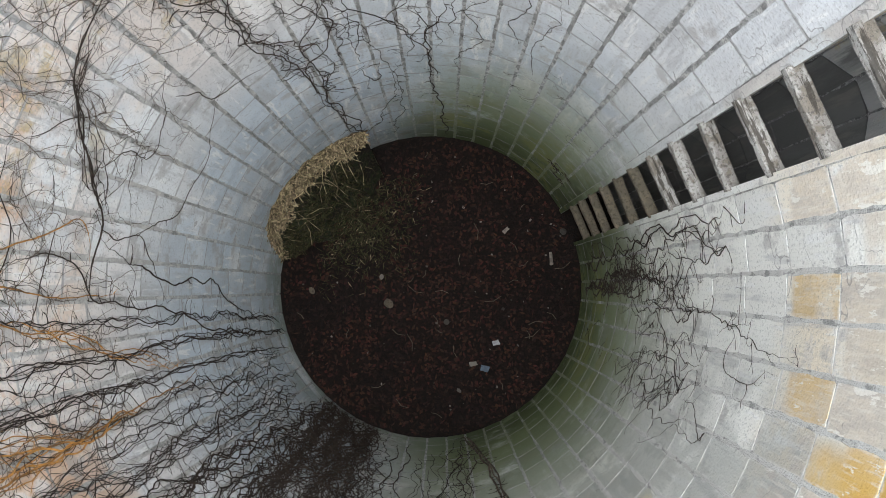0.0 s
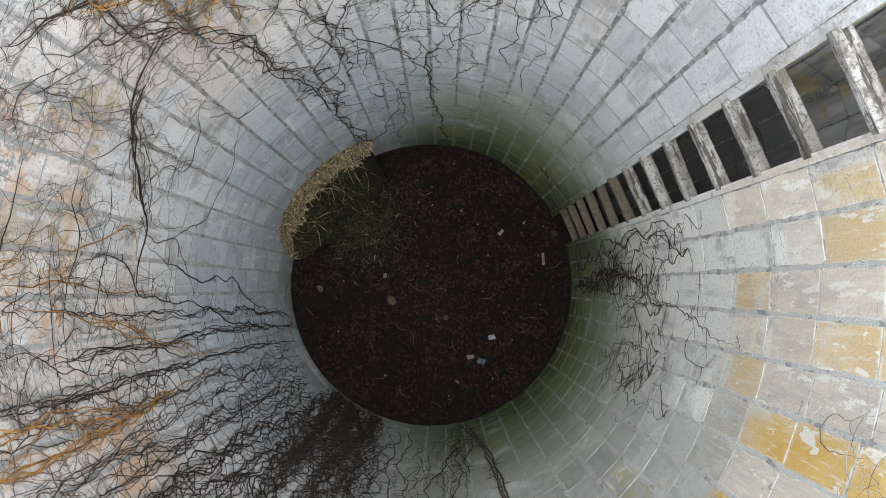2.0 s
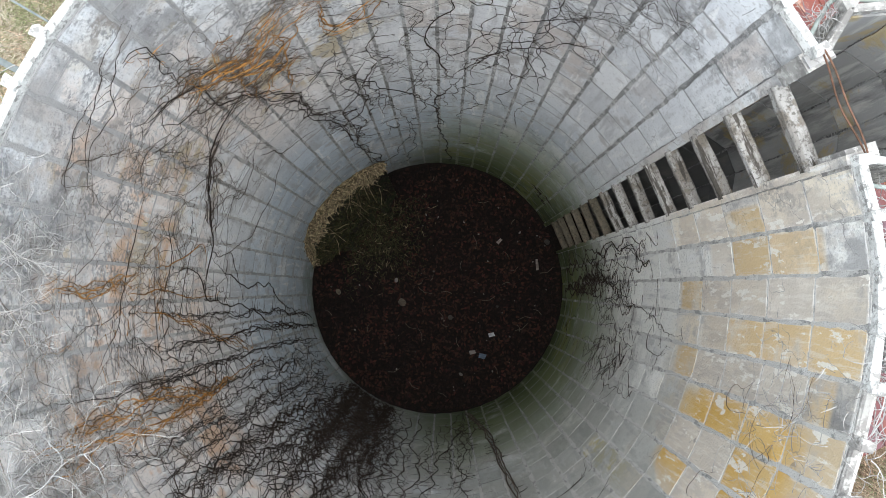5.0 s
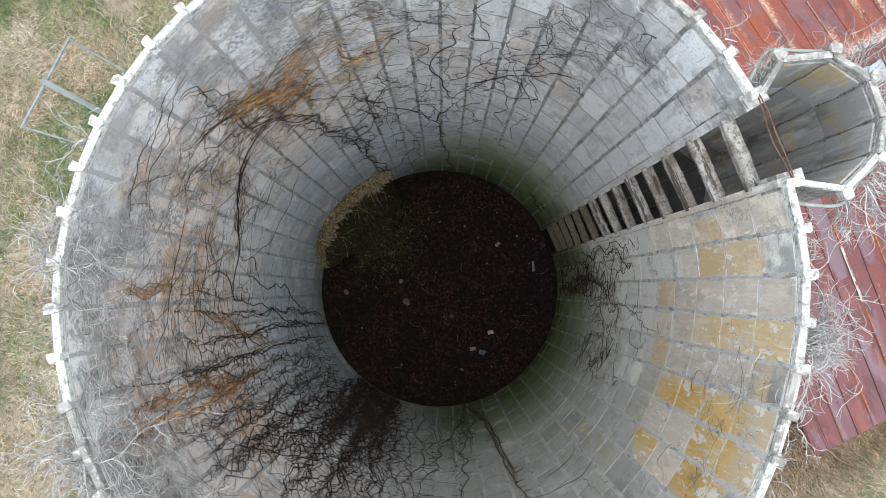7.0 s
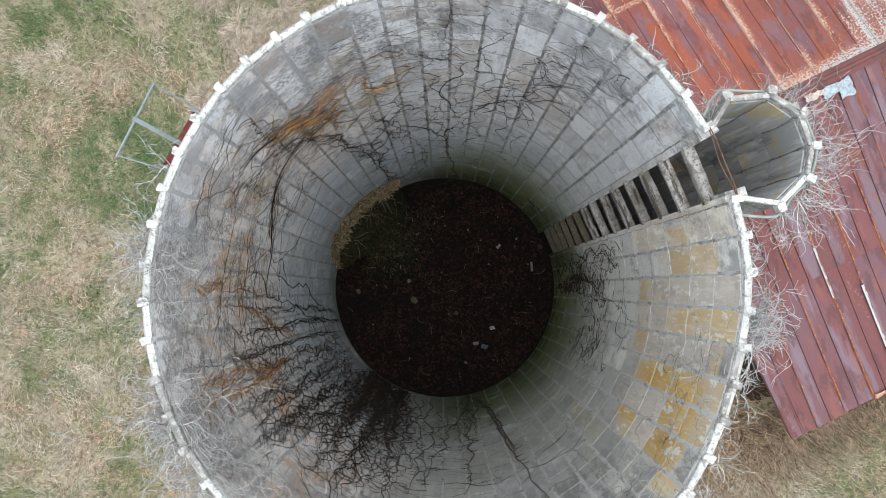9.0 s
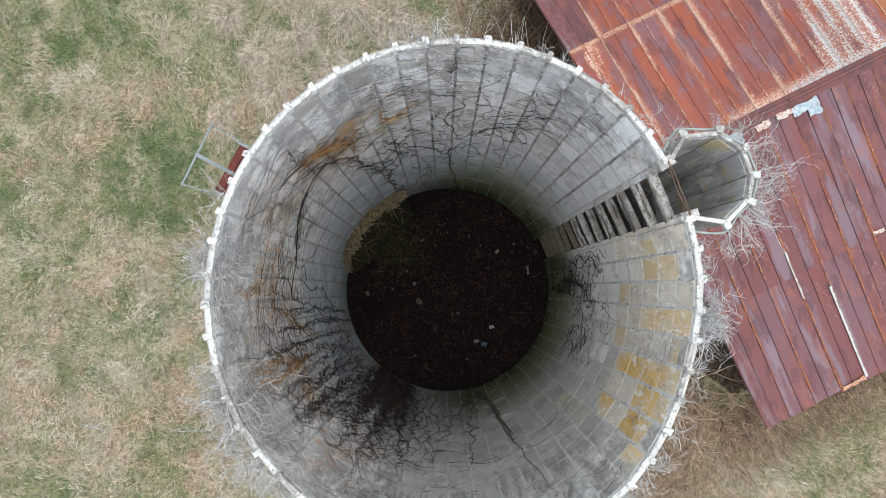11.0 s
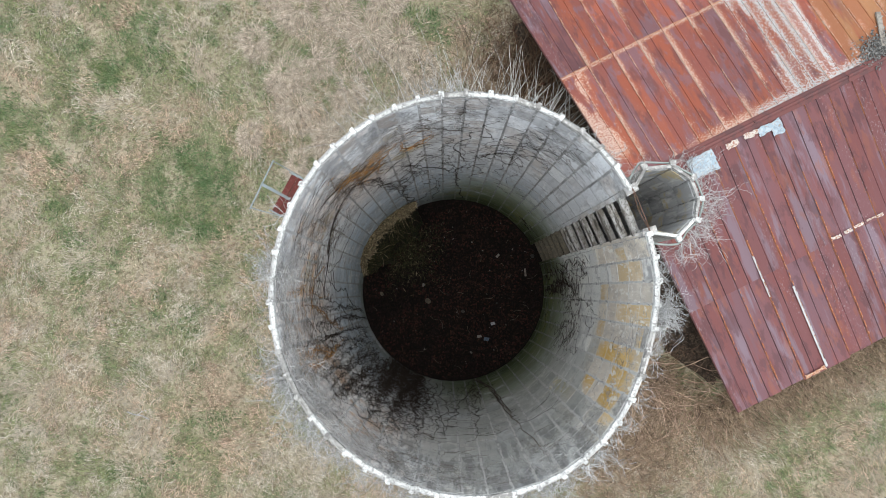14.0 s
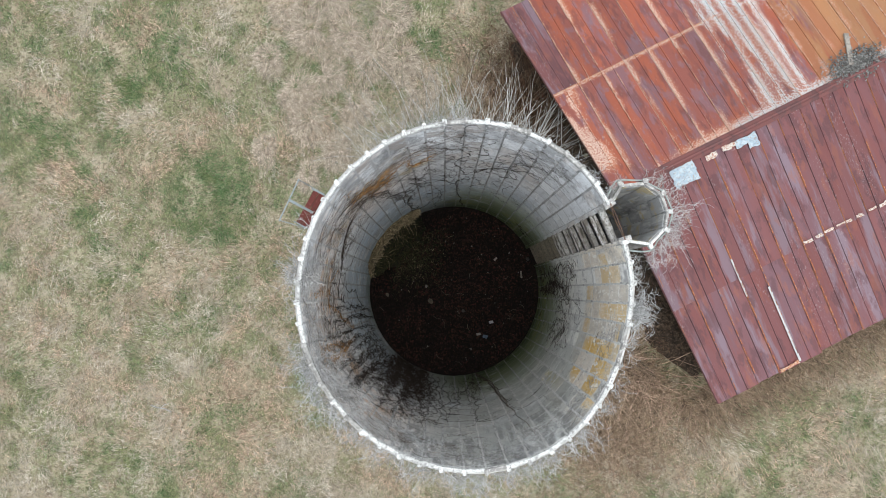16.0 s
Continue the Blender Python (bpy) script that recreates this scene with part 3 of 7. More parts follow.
        lay((0.27, 0.070, 0.035), grain(2.4, 0.48, 0.64, run, 30.0, 3.0), 0.8)
        lay((0.155, 0.105, 0.128), grain(4.5, 0.58, 0.70, (1, 0.5), 30.0, 13.0), 0.45)
        lay((0.115, 0.040, 0.036), grain(5.0, 0.56, 0.70, (1, 0.3), 30.0, 6.0), 0.6)
        tan = ramp(calc("ADD", s, grain(2.0, 0.3, 0.7, run, 0.0, 21.0)), 10.75, 11.15)
        lay((0.31, 0.150, 0.065), tan, 0.85)
        lay((0.26, 0.095, 0.045), tan, grain(2.2, 0.48, 0.62, run, 30.0, 8.0), 0.8)
        # how near a point is to what flakes: the seams, the ridge, the worn sheets
        seam = calc("MULTIPLY", ramp(cell, 0.34, 0.0), grain(1.3, 0.42, 0.62, (1, 0.35), 30.0, 4.0))
        rib = calc("MULTIPLY", ramp(half, 0.22, 0.0), grain(1.1, 0.50, 0.68, (1, 0.35), 30.0, 14.0))
        zinc = calc("MULTIPLY", calc("MULTIPLY", ramp(s, 8.35, 8.85), ramp(s, 11.0, 10.45)), grain(1.5, 0.28, 0.56, (1.2, 0.22), 0.0, 15.0))
        crown = calc("MULTIPLY", ramp(v, -0.85, -0.50), ramp(s, 5.2, 7.4))
        gable = calc("MULTIPLY", ramp(s, 5.15, 4.85), calc("MULTIPLY", ramp(v, -3.30, -3.22), ramp(v, -0.7, -1.2)))
        lap = ramp(calc("ABSOLUTE", calc("ADD", v, 3.27)), 0.10, 0.0)
        need = calc("MAXIMUM", calc("MAXIMUM", calc("MULTIPLY", seam, 0.72), calc("MULTIPLY", rib, 0.5)), calc("MAXIMUM", calc("MAXIMUM", calc("MULTIPLY", zinc, calc("MULTIPLY_ADD", ramp(calc("ABSOLUTE", calc("SUBTRACT", half, 0.5)), 0.05, 0.42), 0.34, 0.32)), calc("MULTIPLY", crown, 0.62)), calc("MAXIMUM", calc("MULTIPLY", calc("MULTIPLY", gable, 0.58), grain(1.6, 0.34, 0.60, (1.6, 0.6), 0.0, 31.0)), calc("MULTIPLY", lap, 0.5))))
        flake = nd.new("ShaderNodeTexNoise")
        flake.inputs["Scale"].default_value = 24.0
        flake.inputs["Detail"].default_value = 4
        flake.inputs["Roughness"].default_value = 0.7
        mp = nd.new("ShaderNodeMapping")
        mp.inputs["Scale"].default_value = (1.0, 1.1, 1)
        ln.new(flat.outputs[0], mp.inputs["Vector"])
        ln.new(mp.outputs[0], flake.inputs["Vector"])
        bare = ramp(calc("MULTIPLY_ADD", need, 0.34, flake.outputs[0]), 0.62, 0.74)
        lay((0.36, 0.13, 0.062), ramp(need, 0.05, 0.5), 0.55)
        lay((0.50, 0.37, 0.30), bare, 0.9)
        lay((0.40, 0.41, 0.41), bare, ramp(calc("ADD", zinc, calc("MULTIPLY", crown, ramp(s, 7.6, 8.6))), 0.08, 0.35), 1.0)
        lay((0.42, 0.49, 0.53), bare, zinc, ramp(calc("ADD", v, grain(3.0, 0.3, 0.7)), -2.4, -3.2), 0.6)
    hsv = nd.new("ShaderNodeHueSaturation")
    n = nd.new("ShaderNodeMapRange")
    n.inputs[3].default_value, n.inputs[4].default_value = 0.86, 1.14
    ln.new(info.outputs["Random"], n.inputs[0])
    ln.new(n.outputs[0], hsv.inputs["Value"])
    ln.new(state["c"], hsv.inputs["Color"])
    ln.new(hsv.outputs[0], bsdf.inputs["Base Color"])
    bp = nd.new("ShaderNodeBump")
    bp.inputs["Strength"].default_value, bp.inputs["Distance"].default_value = 0.35, 0.01
    bn = nd.new("ShaderNodeTexNoise")
    bn.inputs["Scale"].default_value, bn.inputs["Detail"].default_value = 25, 5
    ln.new(geo.outputs["Position"], bn.inputs["Vector"])
    ln.new(bn.outputs[0], bp.inputs["Height"])
    ln.new(bp.outputs[0], bsdf.inputs["Normal"])
    return m


ROOFRED = roof_material("faded_red_rusty_sheet", True)
ROOFRUST = roof_material("flaking_rusty_sheet", False)
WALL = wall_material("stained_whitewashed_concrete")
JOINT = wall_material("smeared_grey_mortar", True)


# ---- mesh builders ----
class Soup:
    """Vertices and faces that grow into one mesh."""

    def __init__(self):
        self.v, self.f = [], []

    def add(self, verts, faces):
        n = len(self.v)
        self.v.extend(verts)
        self.f.extend([tuple(i + n for i in f) for f in faces])

    def box(self, m, sx, sy, sz):
        pts = [m @ Vector((x * sx / 2, y * sy / 2, z * sz / 2)) for x in (-1, 1) for y in (-1, 1) for z in (-1, 1)]
        self.add(pts, [(0, 1, 3, 2), (4, 6, 7, 5), (0, 4, 5, 1), (2, 3, 7, 6), (0, 2, 6, 4), (1, 5, 7, 3)])

    def tube(self, pts, r0, r1, sides=4, caps=False, taper=0):
        n = len(pts)
        if n < 2:
            return
        base = len(self.v)
        for i, p in enumerate(pts):
            d = (pts[min(i + 1, n - 1)] - pts[max(i - 1, 0)])
            if d.length < 1e-9:
                d = Vector((0, 0, 1))
            d.normalize()
            a = d.cross(Vector((0.31, 0.17, 0.93)))
            if a.length < 1e-4:
                a = d.cross(Vector((1, 0, 0)))
            a.normalize()
            b = d.cross(a)
            r = r0 + (r1 - r0) * i / (n - 1)
            if taper:
                r *= min(1.0, 0.12 + (n - 1 - i) / taper, 0.35 + i / taper)
            for k in range(sides):
                t = 2 * math.pi * k / sides
                self.v.append(p + a * (r * math.cos(t)) + b * (r * math.sin(t)))
        for i in range(n - 1):
            for k in range(sides):
                q = base + i * sides
                self.f.append((q + k, q + (k + 1) % sides, q + sides + (k + 1) % sides, q + sides + k))
        if caps:
            self.f.append(tuple(base + k for k in reversed(range(sides))))
            self.f.append(tuple(base + (n - 1) * sides + k for k in range(sides)))

    def mesh(self, name, mat, smooth=False):
        me = bpy.data.meshes.new(name)
        me.from_pydata([tuple(p) for p in self.v], [], self.f)
        me.materials.append(mat)
        if smooth:
            me.polygons.foreach_set("use_smooth", [True] * len(me.polygons))
        me.update()
        return me


def part(name, soup, mat, parent=None, label="", smooth=False, kind=""):
    ob = new(name, soup.mesh(name, mat, smooth))
    ob.parent = parent
    return tagged(ob, label, kind=kind)


def thing(name, label, category, group="", kind="", at=(0, 0, 0)):
    ob = new(name)
    ob.location = at
    ob.empty_display_size = 0.2
    return tagged(ob, label, category, group, kind)


# ---- the silo's plan ----
TOP = 9.75
COLS, STEP = 48, 7.19


OVAL_AT = (-7.5, 0, 15.6, 45, 73, 100, 124, 146, 168, 190, 220, 255, 276, 295, 310, 323, 338, 352.5, 360)
OVAL = (-0.052, -0.036, -0.043, 0.010, 0.020, -0.015, -0.047, -0.062, -0.074, -0.046, -0.010, 0.070, 0.125, 0.125, 0.090, 0.030, -0.037, -0.052, -0.036)


def r_in(a, z):
    """The inner radius at the angle a (radians): round at the floor, slightly oval at the rim."""
    k = max(0.0, min(1.0, z / TOP)) ** 1.5
    return 2.325 + k * (0.036 + float(np.interp(math.degrees(a) % 360, OVAL_AT, OVAL)))


def on_wall(a, z, off=0.0):
    r = r_in(a, z) - off
    return Vector((r * math.cos(a), r * math.sin(a), z))


def joint(k):
    """The angle of a joint between staves; their widths drift a little round the wall."""
    return radians(np.interp(k, (0, 16, 23, 34, 48), (30.3, 146.3, 198.0, 275.9, 375.6)))


# ---- ground ----
def build_ground():
    s = Soup()
    xs = [-3000, -600, -120, -40, -20] + [-14 + 0.5 * i for i in range(61)] + [24, 40, 120, 600, 3000]
    n = len(xs)
    for y in xs:
        for x in xs:
            z = 0.0
            if abs(x) < 24 and abs(y) < 24:
                z = 0.05 * noise.noise(Vector((x * 0.6, y * 0.6, 3))) - 0.05
            s.v.append(Vector((x, y, z)))
    for j in range(n - 1):
        for i in range(n - 1):
            s.f.append((j * n + i, j * n + i + 1, (j + 1) * n + i + 1, (j + 1) * n + i))
    ob = new("ground", s.mesh("ground", GROUND, True))
    tagged(ob, "winter pasture of matted straw-coloured and green grass", "ground", kind="structure")


build_ground()

# ---- the silo ----
silo = thing("silo", "roofless round concrete stave silo with a flaking white rim", "silo", kind="structure")


def shell(soup, pts_in, pts_out, levels):
    """A wall between two plan lines, level by level; pts_* give (x, y) at a level."""
    n = len(pts_in(levels[0]))
    base = len(soup.v)
    for z in levels:
        for (x, y), (u, v) in zip(pts_in(z), pts_out(z)):
            soup.v.append(Vector((x, y, z)))
            soup.v.append(Vector((u, v, z)))
    for l in range(len(levels) - 1):
        for i in range(n - 1):
            p, q = base + (l * n + i) * 2, base + ((l + 1) * n + i) * 2
            soup.f.append((p, p + 2, q + 2, q))
            soup.f.append((p + 1, q + 1, q + 3, p + 3))
    e = base + (len(levels) - 1) * n * 2
    for i in range(n - 1):
        soup.f.append((e + 2 * i, e + 2 * i + 2, e + 2 * i + 3, e + 2 * i + 1))
    for i in (0, n - 1):
        for l in range(len(levels) - 1):
            p, q = base + (l * n + i) * 2, base + ((l + 1) * n + i) * 2
            soup.f.append((p, q, q + 1, p + 1))


def ring(off):
    return lambda z: [((r_in(joint(k), z) + off) * math.cos(joint(k)), (r_in(joint(k), z) + off) * math.sin(joint(k))) for k in range(COLS + 1)]


LEVELS = [-0.1] + [0.61 * i for i in range(1, 16)] + [TOP - 0.03]

wall_soup = Soup()
shell(wall_soup, ring(0.0030), ring(0.085), LEVELS)
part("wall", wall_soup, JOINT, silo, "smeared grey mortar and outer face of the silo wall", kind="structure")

# chute plan, from the rim round to the rim again
CHUTE = [(2.10, 1.23), (2.25, 1.47), (2.60, 1.50), (2.85, 1.32), (2.94, 1.06), (2.89, 0.80), (2.65, 0.57), (2.33, 0.62)]
CMID = Vector((2.45, 1.03, 0))


def chute_line(off):
    out = []
    for x, y in CHUTE:
        d = (Vector((x, y, 0)) - CMID).normalized()
        out.append((x + d.x * off, y + d.y * off))
    return lambda z: out


chute_soup = Soup()
shell(chute_soup, chute_line(-0.055), chute_line(-0.01), [-0.1, 3, 6, TOP - 0.06])
part("chute_wall", chute_soup, MORTAR, silo, "grey outer face of the chute", kind="structure")


def stave_mesh(name, mat, rng, depth=0.03):
    """A slab of unit width and height with a ragged outline and knocked corners; its face looks to -x."""
    out = []
    sides = [-0.47, -0.31, -0.15, 0.0, 0.16, 0.32, 0.47]
    for y, z in [(-0.47, -0.5), (-0.1, -0.5), (0.2, -0.5), (0.46, -0.5)] + [(0.5, q) for q in sides] + [(0.46, 0.5), (0.1, 0.5), (-0.2, 0.5), (-0.47, 0.5)] + [(-0.5, -q) for q in sides]:
        out.append((y + rng.uniform(-0.045, 0.018) * (1 if y > 0 else -1), z + rng.uniform(-0.006, 0.003) * (1 if z > 0 else -1)))
    s = Soup()
    m = len(out)
    s.v.extend(Vector((0.0, y * 0.99, z * 0.996)) for y, z in out)
    s.v.extend(Vector((depth, y, z)) for y, z in out)
    s.f.append(tuple(reversed(range(m))))
    for i in range(m):
        s.f.append((i, (i + 1) % m, m + (i + 1) % m, m + i))
    return s.mesh(name, mat)


stave_rng = random.Random(4)
STAVES = []          # a matrix for every stave, built at the end of the file
for k in range(COLS):
    a0, a1 = joint(k), joint(k + 1)
    even = -46 < (math.degrees(joint(k + 0.5)) + 180) % 360 - 180 < 16
    z = 9.16 - 15 * 0.615 - (0.0 if even or k % 2 else 0.29) + stave_rng.uniform(-0.03, 0.03)
    while z < TOP - 0.08:
        top = min(z + 0.615 + stave_rng.uniform(-0.008, 0.008), TOP - 0.035)
        if TOP - 0.035 - top < 0.16:
            top = TOP - 0.035
        low, high = (on_wall(a0, z) + on_wall(a1, z)) / 2, (on_wall(a0, top) + on_wall(a1, top)) / 2
        wide = (on_wall(a1, z) + on_wall(a1, top) - on_wall(a0, z) - on_wall(a0, top)) / 2
        ey, ez = wide.normalized(), (high - low).normalized()
        ex = ey.cross(ez).normalized()
        mid = (low + high) / 2 + ex * stave_rng.uniform(-0.0014, 0.0004)
        m = Matrix.Translation(mid) @ Matrix((ex, ey, ez)).transposed().to_4x4() @ pose(0, 0, 0, stave_rng.uniform(-0.35, 0.35), stave_rng.uniform(-0.06, 0.06), stave_rng.uniform(-0.15, 0.15))
        STAVES.append(m @ Matrix.Diagonal((1, wide.length - stave_rng.uniform(0.014, 0.028), (high - low).length - (stave_rng.uniform(0.010, 0.020) if even else stave_rng.uniform(0.005, 0.012)), 1)))
        z = top

# jambs of the hatch opening and its rungs
JA0, JA1 = radians(15.4), radians(16.7)      # one jamb
JB0, JB1 = radians(28.8), radians(30.5)      # the other
for lo, hi, nm, z0, z1, jm in ((JA0, JA1, "pale concrete jamb with ochre stains", 5.6, TOP - 0.02, WALL), (JB0, JB1, "grey weathered concrete jamb", 3.0, TOP - 0.02, WALL), (JA0, JA1, "cream concrete jamb", 2.0, 5.6, WALL),
                               (JA0, JA1, "damp green foot of the jamb", -0.1, 2.0, WALL), (JB0, JB1, "damp green foot of the jamb", -0.1, 3.0, WALL)):
    s = Soup()
    zs = [z0 + (z1 - z0) * i / 16 for i in range(17)]
    jr = random.Random(nm)
    for z in zs:
        z = min(z, TOP - 0.02)
        e = [jr.uniform(-0.007, 0.007) for _ in range(4)]
        for (aa, off), d in zip(((lo, -0.02), (hi, -0.02), (hi, 0.13), (lo, 0.13)), e):
            rr = r_in(aa, z) + off + d
            s.v.append(Vector((rr * math.cos(aa), rr * math.sin(aa), z)))
    for i in range(len(zs) - 1):
        for q in range(4):
            s.f.append((4 * i + q, 4 * i + (q + 1) % 4, 4 * i + 4 + (q + 1) % 4, 4 * i + 4 + q))
    n = 4 * (len(zs) - 1)
    s.f.append((n, n + 1, n + 2, n + 3))
    part("jamb", s, jm, silo, nm)

rung_rng = random.Random(9)


def rung_soup(length, rng):
    s = Soup()
    n = 11
    for i in range(n):
        x = (i / (n - 1) - 0.5) * length
        for y, z in ((-0.05, -0.035), (0.05, -0.035), (0.052, 0.022), (0.04, 0.036), (-0.04, 0.036), (-0.052, 0.022)):
            s.v.append(Vector((x, y + rng.uniform(-0.0035, 0.0035), z + rng.uniform(-0.004, 0.004))))
    for i in range(n - 1):
        for q in range(6):
            s.f.append((6 * i + q, 6 * i + (q + 1) % 6, 6 * i + 6 + (q + 1) % 6, 6 * i + 6 + q))
    s.f.append(tuple(range(6)))
    s.f.append(tuple(range(6 * n - 6, 6 * n)))
    return s


for step_no in range(14):
    z = 9.33 - 0.646 * step_no + rung_rng.uniform(-0.012, 0.012)
    a = (JA1 + JB0) / 2
    r = r_in(a, z) * math.cos((JB0 - JA1) / 2) + 0.005
    # rungs below 4.4 m take the darker brown material
    ob = part("rung", rung_soup(2 * r * math.tan((JB0 - JA1) / 2) + 0.03, rung_rng), RUNG if z > 4.4 else DARKBROWN, silo)
    ob.matrix_local = pose(r * math.cos(a), r * math.sin(a), z, 0, rung_rng.uniform(-1.5, 1.5), math.degrees(a) + 90 + rung_rng.uniform(-2, 2))

# whitewashed blocks that close the jambs at the rim, with a ledge between the top rung and the rim
for a0, a1, nm in ((14.9, 17.4, "pale block that caps the jamb"), (28.4, 31.0, "pale block that caps the jamb")):
    s = Soup()
    am = radians((a0 + a1) / 2)
    wide = 2.36 * radians(a1 - a0)
    for z, r, deep, high in ((9.63, 2.40, 0.17, 0.16), (9.50, 2.36, 0.10, 0.12)):
        s.box(pose(r * math.cos(am), r * math.sin(am), z, 0, 0, math.degrees(am)), deep, wide, high)
    part("jamb_cap", s, RIMGREY, silo, nm)
# steel hoops round the outside
for z in (9.5, 8.9, 8.3, 7.7, 6.9, 5.9, 4.9, 3.9, 2.9, 1.9):
    s = Soup()
    s.tube([Vector((x, y, z)) for x, y in ring(0.115)(z)], 0.009, 0.009, 5)
    part("hoop", s, RUSTROD, silo, "thin rusty steel hoop")

# rim: a coping length on every stave and a lug at every joint
rim_rng = random.Random(21)


def rough_box(sx, sy, sz, rng, j):
    bm = bmesh.new()
    bmesh.ops.create_cube(bm, size=1)
    for v in bm.verts:
        v.co = Vector((v.co.x * sx, v.co.y * sy, v.co.z * sz))
    bmesh.ops.bevel(bm, geom=bm.edges[:], offset=min(sx, sy, sz) * 0.16, segments=1, affect="EDGES")
    s = Soup()
    for v in bm.verts:
        s.v.append(v.co + Vector((rng.uniform(-j, j), rng.uniform(-j, j), rng.uniform(-j, j))))
    s.f = [tuple(v.index for v in f.verts) for f in bm.faces]
    bm.free()
    return s


coping = {}
lug = {}
for mat in (RIMWHITE, RIMGREY):
    coping[mat] = [rough_box(0.047, 1.0, 0.07, rim_rng, 0.006).mesh("rim_block", mat) for _ in range(5)]
    lug[mat] = [rough_box(0.085, 0.06, 0.10, rim_rng, 0.009).mesh("rim_lug", mat) for _ in range(5)]
for k in range(COLS + 1):
    deg = (math.degrees(joint(k + 0.5)) + 180) % 360 - 180
    a0, a1 = joint(k), joint(k + 1)
    bare = -24 < deg < -13 or -165 < deg < -140 or (-140 < deg < -95 and rim_rng.random() < 0.35) or (40 < deg < 110 and rim_rng.random() < 0.4) or rim_rng.random() < 0.08
    mat = RIMGREY if bare else RIMWHITE
    if k < COLS:
        p0 = on_wall(a0, TOP, -0.030)
        p1 = on_wall(a1, TOP, -0.030)
        ob = new("rim_block", rim_rng.choice(coping[mat]))
        ob.parent = silo
        d = p1 - p0
        c = (p0 + p1) / 2
        drop = -0.03 if -24 < deg < -13 else 0.0
        ob.matrix_local = pose(c.x, c.y, TOP - 0.005 + drop, rim_rng.uniform(-0.8, 0.8), 0, math.degrees(math.atan2(d.y, d.x)) - 90) @ Matrix.Diagonal((1, d.length - 0.02, 1, 1))
    p = on_wall(a0, TOP, -0.044)
    ob = new("rim_lug", rim_rng.choice(lug[mat]))
    ob.parent = silo
    ob.matrix_local = pose(p.x, p.y, TOP + 0.005, rim_rng.uniform(-3, 3), rim_rng.uniform(-3, 3), math.degrees(a0) + rim_rng.uniform(-4, 4))
for i in range(len(CHUTE) - 1):
    p0, p1 = Vector((*CHUTE[i], TOP - 0.04)), Vector((*CHUTE[i + 1], TOP - 0.04))
    d, c = p1 - p0, (p0 + p1) / 2
    inn = (CMID - Vector((c.x, c.y, 0))).normalized() * 0.03
    ob = new("chute_rim_block", rim_rng.choice(coping[RIMGREY if i < 5 else RIMWHITE]))
    ob.parent = silo
    ob.matrix_local = pose(c.x + inn.x, c.y + inn.y, TOP - 0.05, 0, 0, math.degrees(math.atan2(d.y, d.x)) - 90) @ Matrix.Diagonal((0.85, d.length - 0.03, 1, 1))
    if i:
        ob = new("rim_lug", rim_rng.choice(lug[RIMGREY if i < 4 else RIMWHITE]))
        ob.parent = silo
        w = p0 - Vector((CMID.x, CMID.y, p0.z))
        ob.matrix_local = pose(p0.x, p0.y, TOP - 0.045, 0, 0, math.degrees(math.atan2(w.y, w.x))) @ Matrix.Diagonal((0.85, 1, 1, 1))

# tie rods across the hatch, hose round the chute
for dz, bow in ((0.05, -0.01), (0.03, 0.02)):
    s = Soup()
    p0, p1 = on_wall(radians(30.0), TOP + dz, -0.05), on_wall(radians(16.2), TOP + dz, -0.05)
    out = Vector((math.cos(radians(23)), math.sin(radians(23)), 0))
    s.tube([p0.lerp(p1, t) - out * (bow * math.sin(math.pi * t)) + Vector((0, 0, 0.01 * math.sin(9 * t))) for t in [i / 10 for i in range(11)]], 0.005, 0.005, 6)
    part("tie_rod", s, RUSTROD, silo, "rusty tie rod across the hatch")
hose_soup = Soup()
hp = []
for i in range(60):
    t = i / 59 * (len(CHUTE) - 1)
    j = min(int(t), len(CHUTE) - 2)
    x, y = Vector(CHUTE[j]).lerp(Vector(CHUTE[j + 1]), t - j)
    d = (Vector((x, y, 0)) - CMID).normalized()
    o = 0.05 + 0.025 * math.sin(t * 2.1) + (0.02 if t > 5.6 else 0)
    hp.append(Vector((x + d.x * o, y + d.y * o, TOP - 0.13 + 0.03 * math.sin(t * 3))))
for i in range(1, 59):
    hp[i] = (hp[i - 1] + hp[i] * 2 + hp[i + 1]) / 4
hose_soup.tube(hp, 0.013, 0.013, 7)
hose = part("hose", hose_soup, HOSE, None, "", True)
tagged(hose, "pale green rubber hose slung round the chute rim", "hose")

# ---- landing and cage on the outside of the rim ----
cage = thing("ladder_landing", "small red landing with a galvanised guard rail outside the rim", "platform")


def polar(deg, r, z):
    return Vector((r * math.cos(radians(deg)), r * math.sin(radians(deg)), z))


NB = (polar(144.6, 2.40, 9.7), polar(157.6, 2.40, 9.7))
OUT = polar(151.4, 1, 0)
cA, cB = Vector((-2.33, 1.61, 9.69)), Vector((-2.60, 1.03, 9.72))
s = Soup()
s.tube([cA.lerp(cB, -0.02), cB.lerp(cA, -0.02)], 0.010, 0.010, 6, True)
part("outer_rail", s, STEEL, cage)
for p, q in ((cA, NB[0]), (cB, NB[1])):
    s = Soup()
    s.tube([p, q], 0.0065, 0.0065, 6, True)
    part("side_rail", s, STEEL, cage)
s = Soup()
mid = (cA + cB) / 2
s.box(look(mid - OUT * 0.17 + Vector((0, 0, -0.1)), mid - OUT * 0.40 + Vector((0, 0, -0.33))), 0.036, 0.012, 0.46)
part("brace", s, STEEL, cage, "flat steel brace")
pa, pb = polar(144.4, 2.44, 9.06), polar(157.6, 2.44, 9.06)
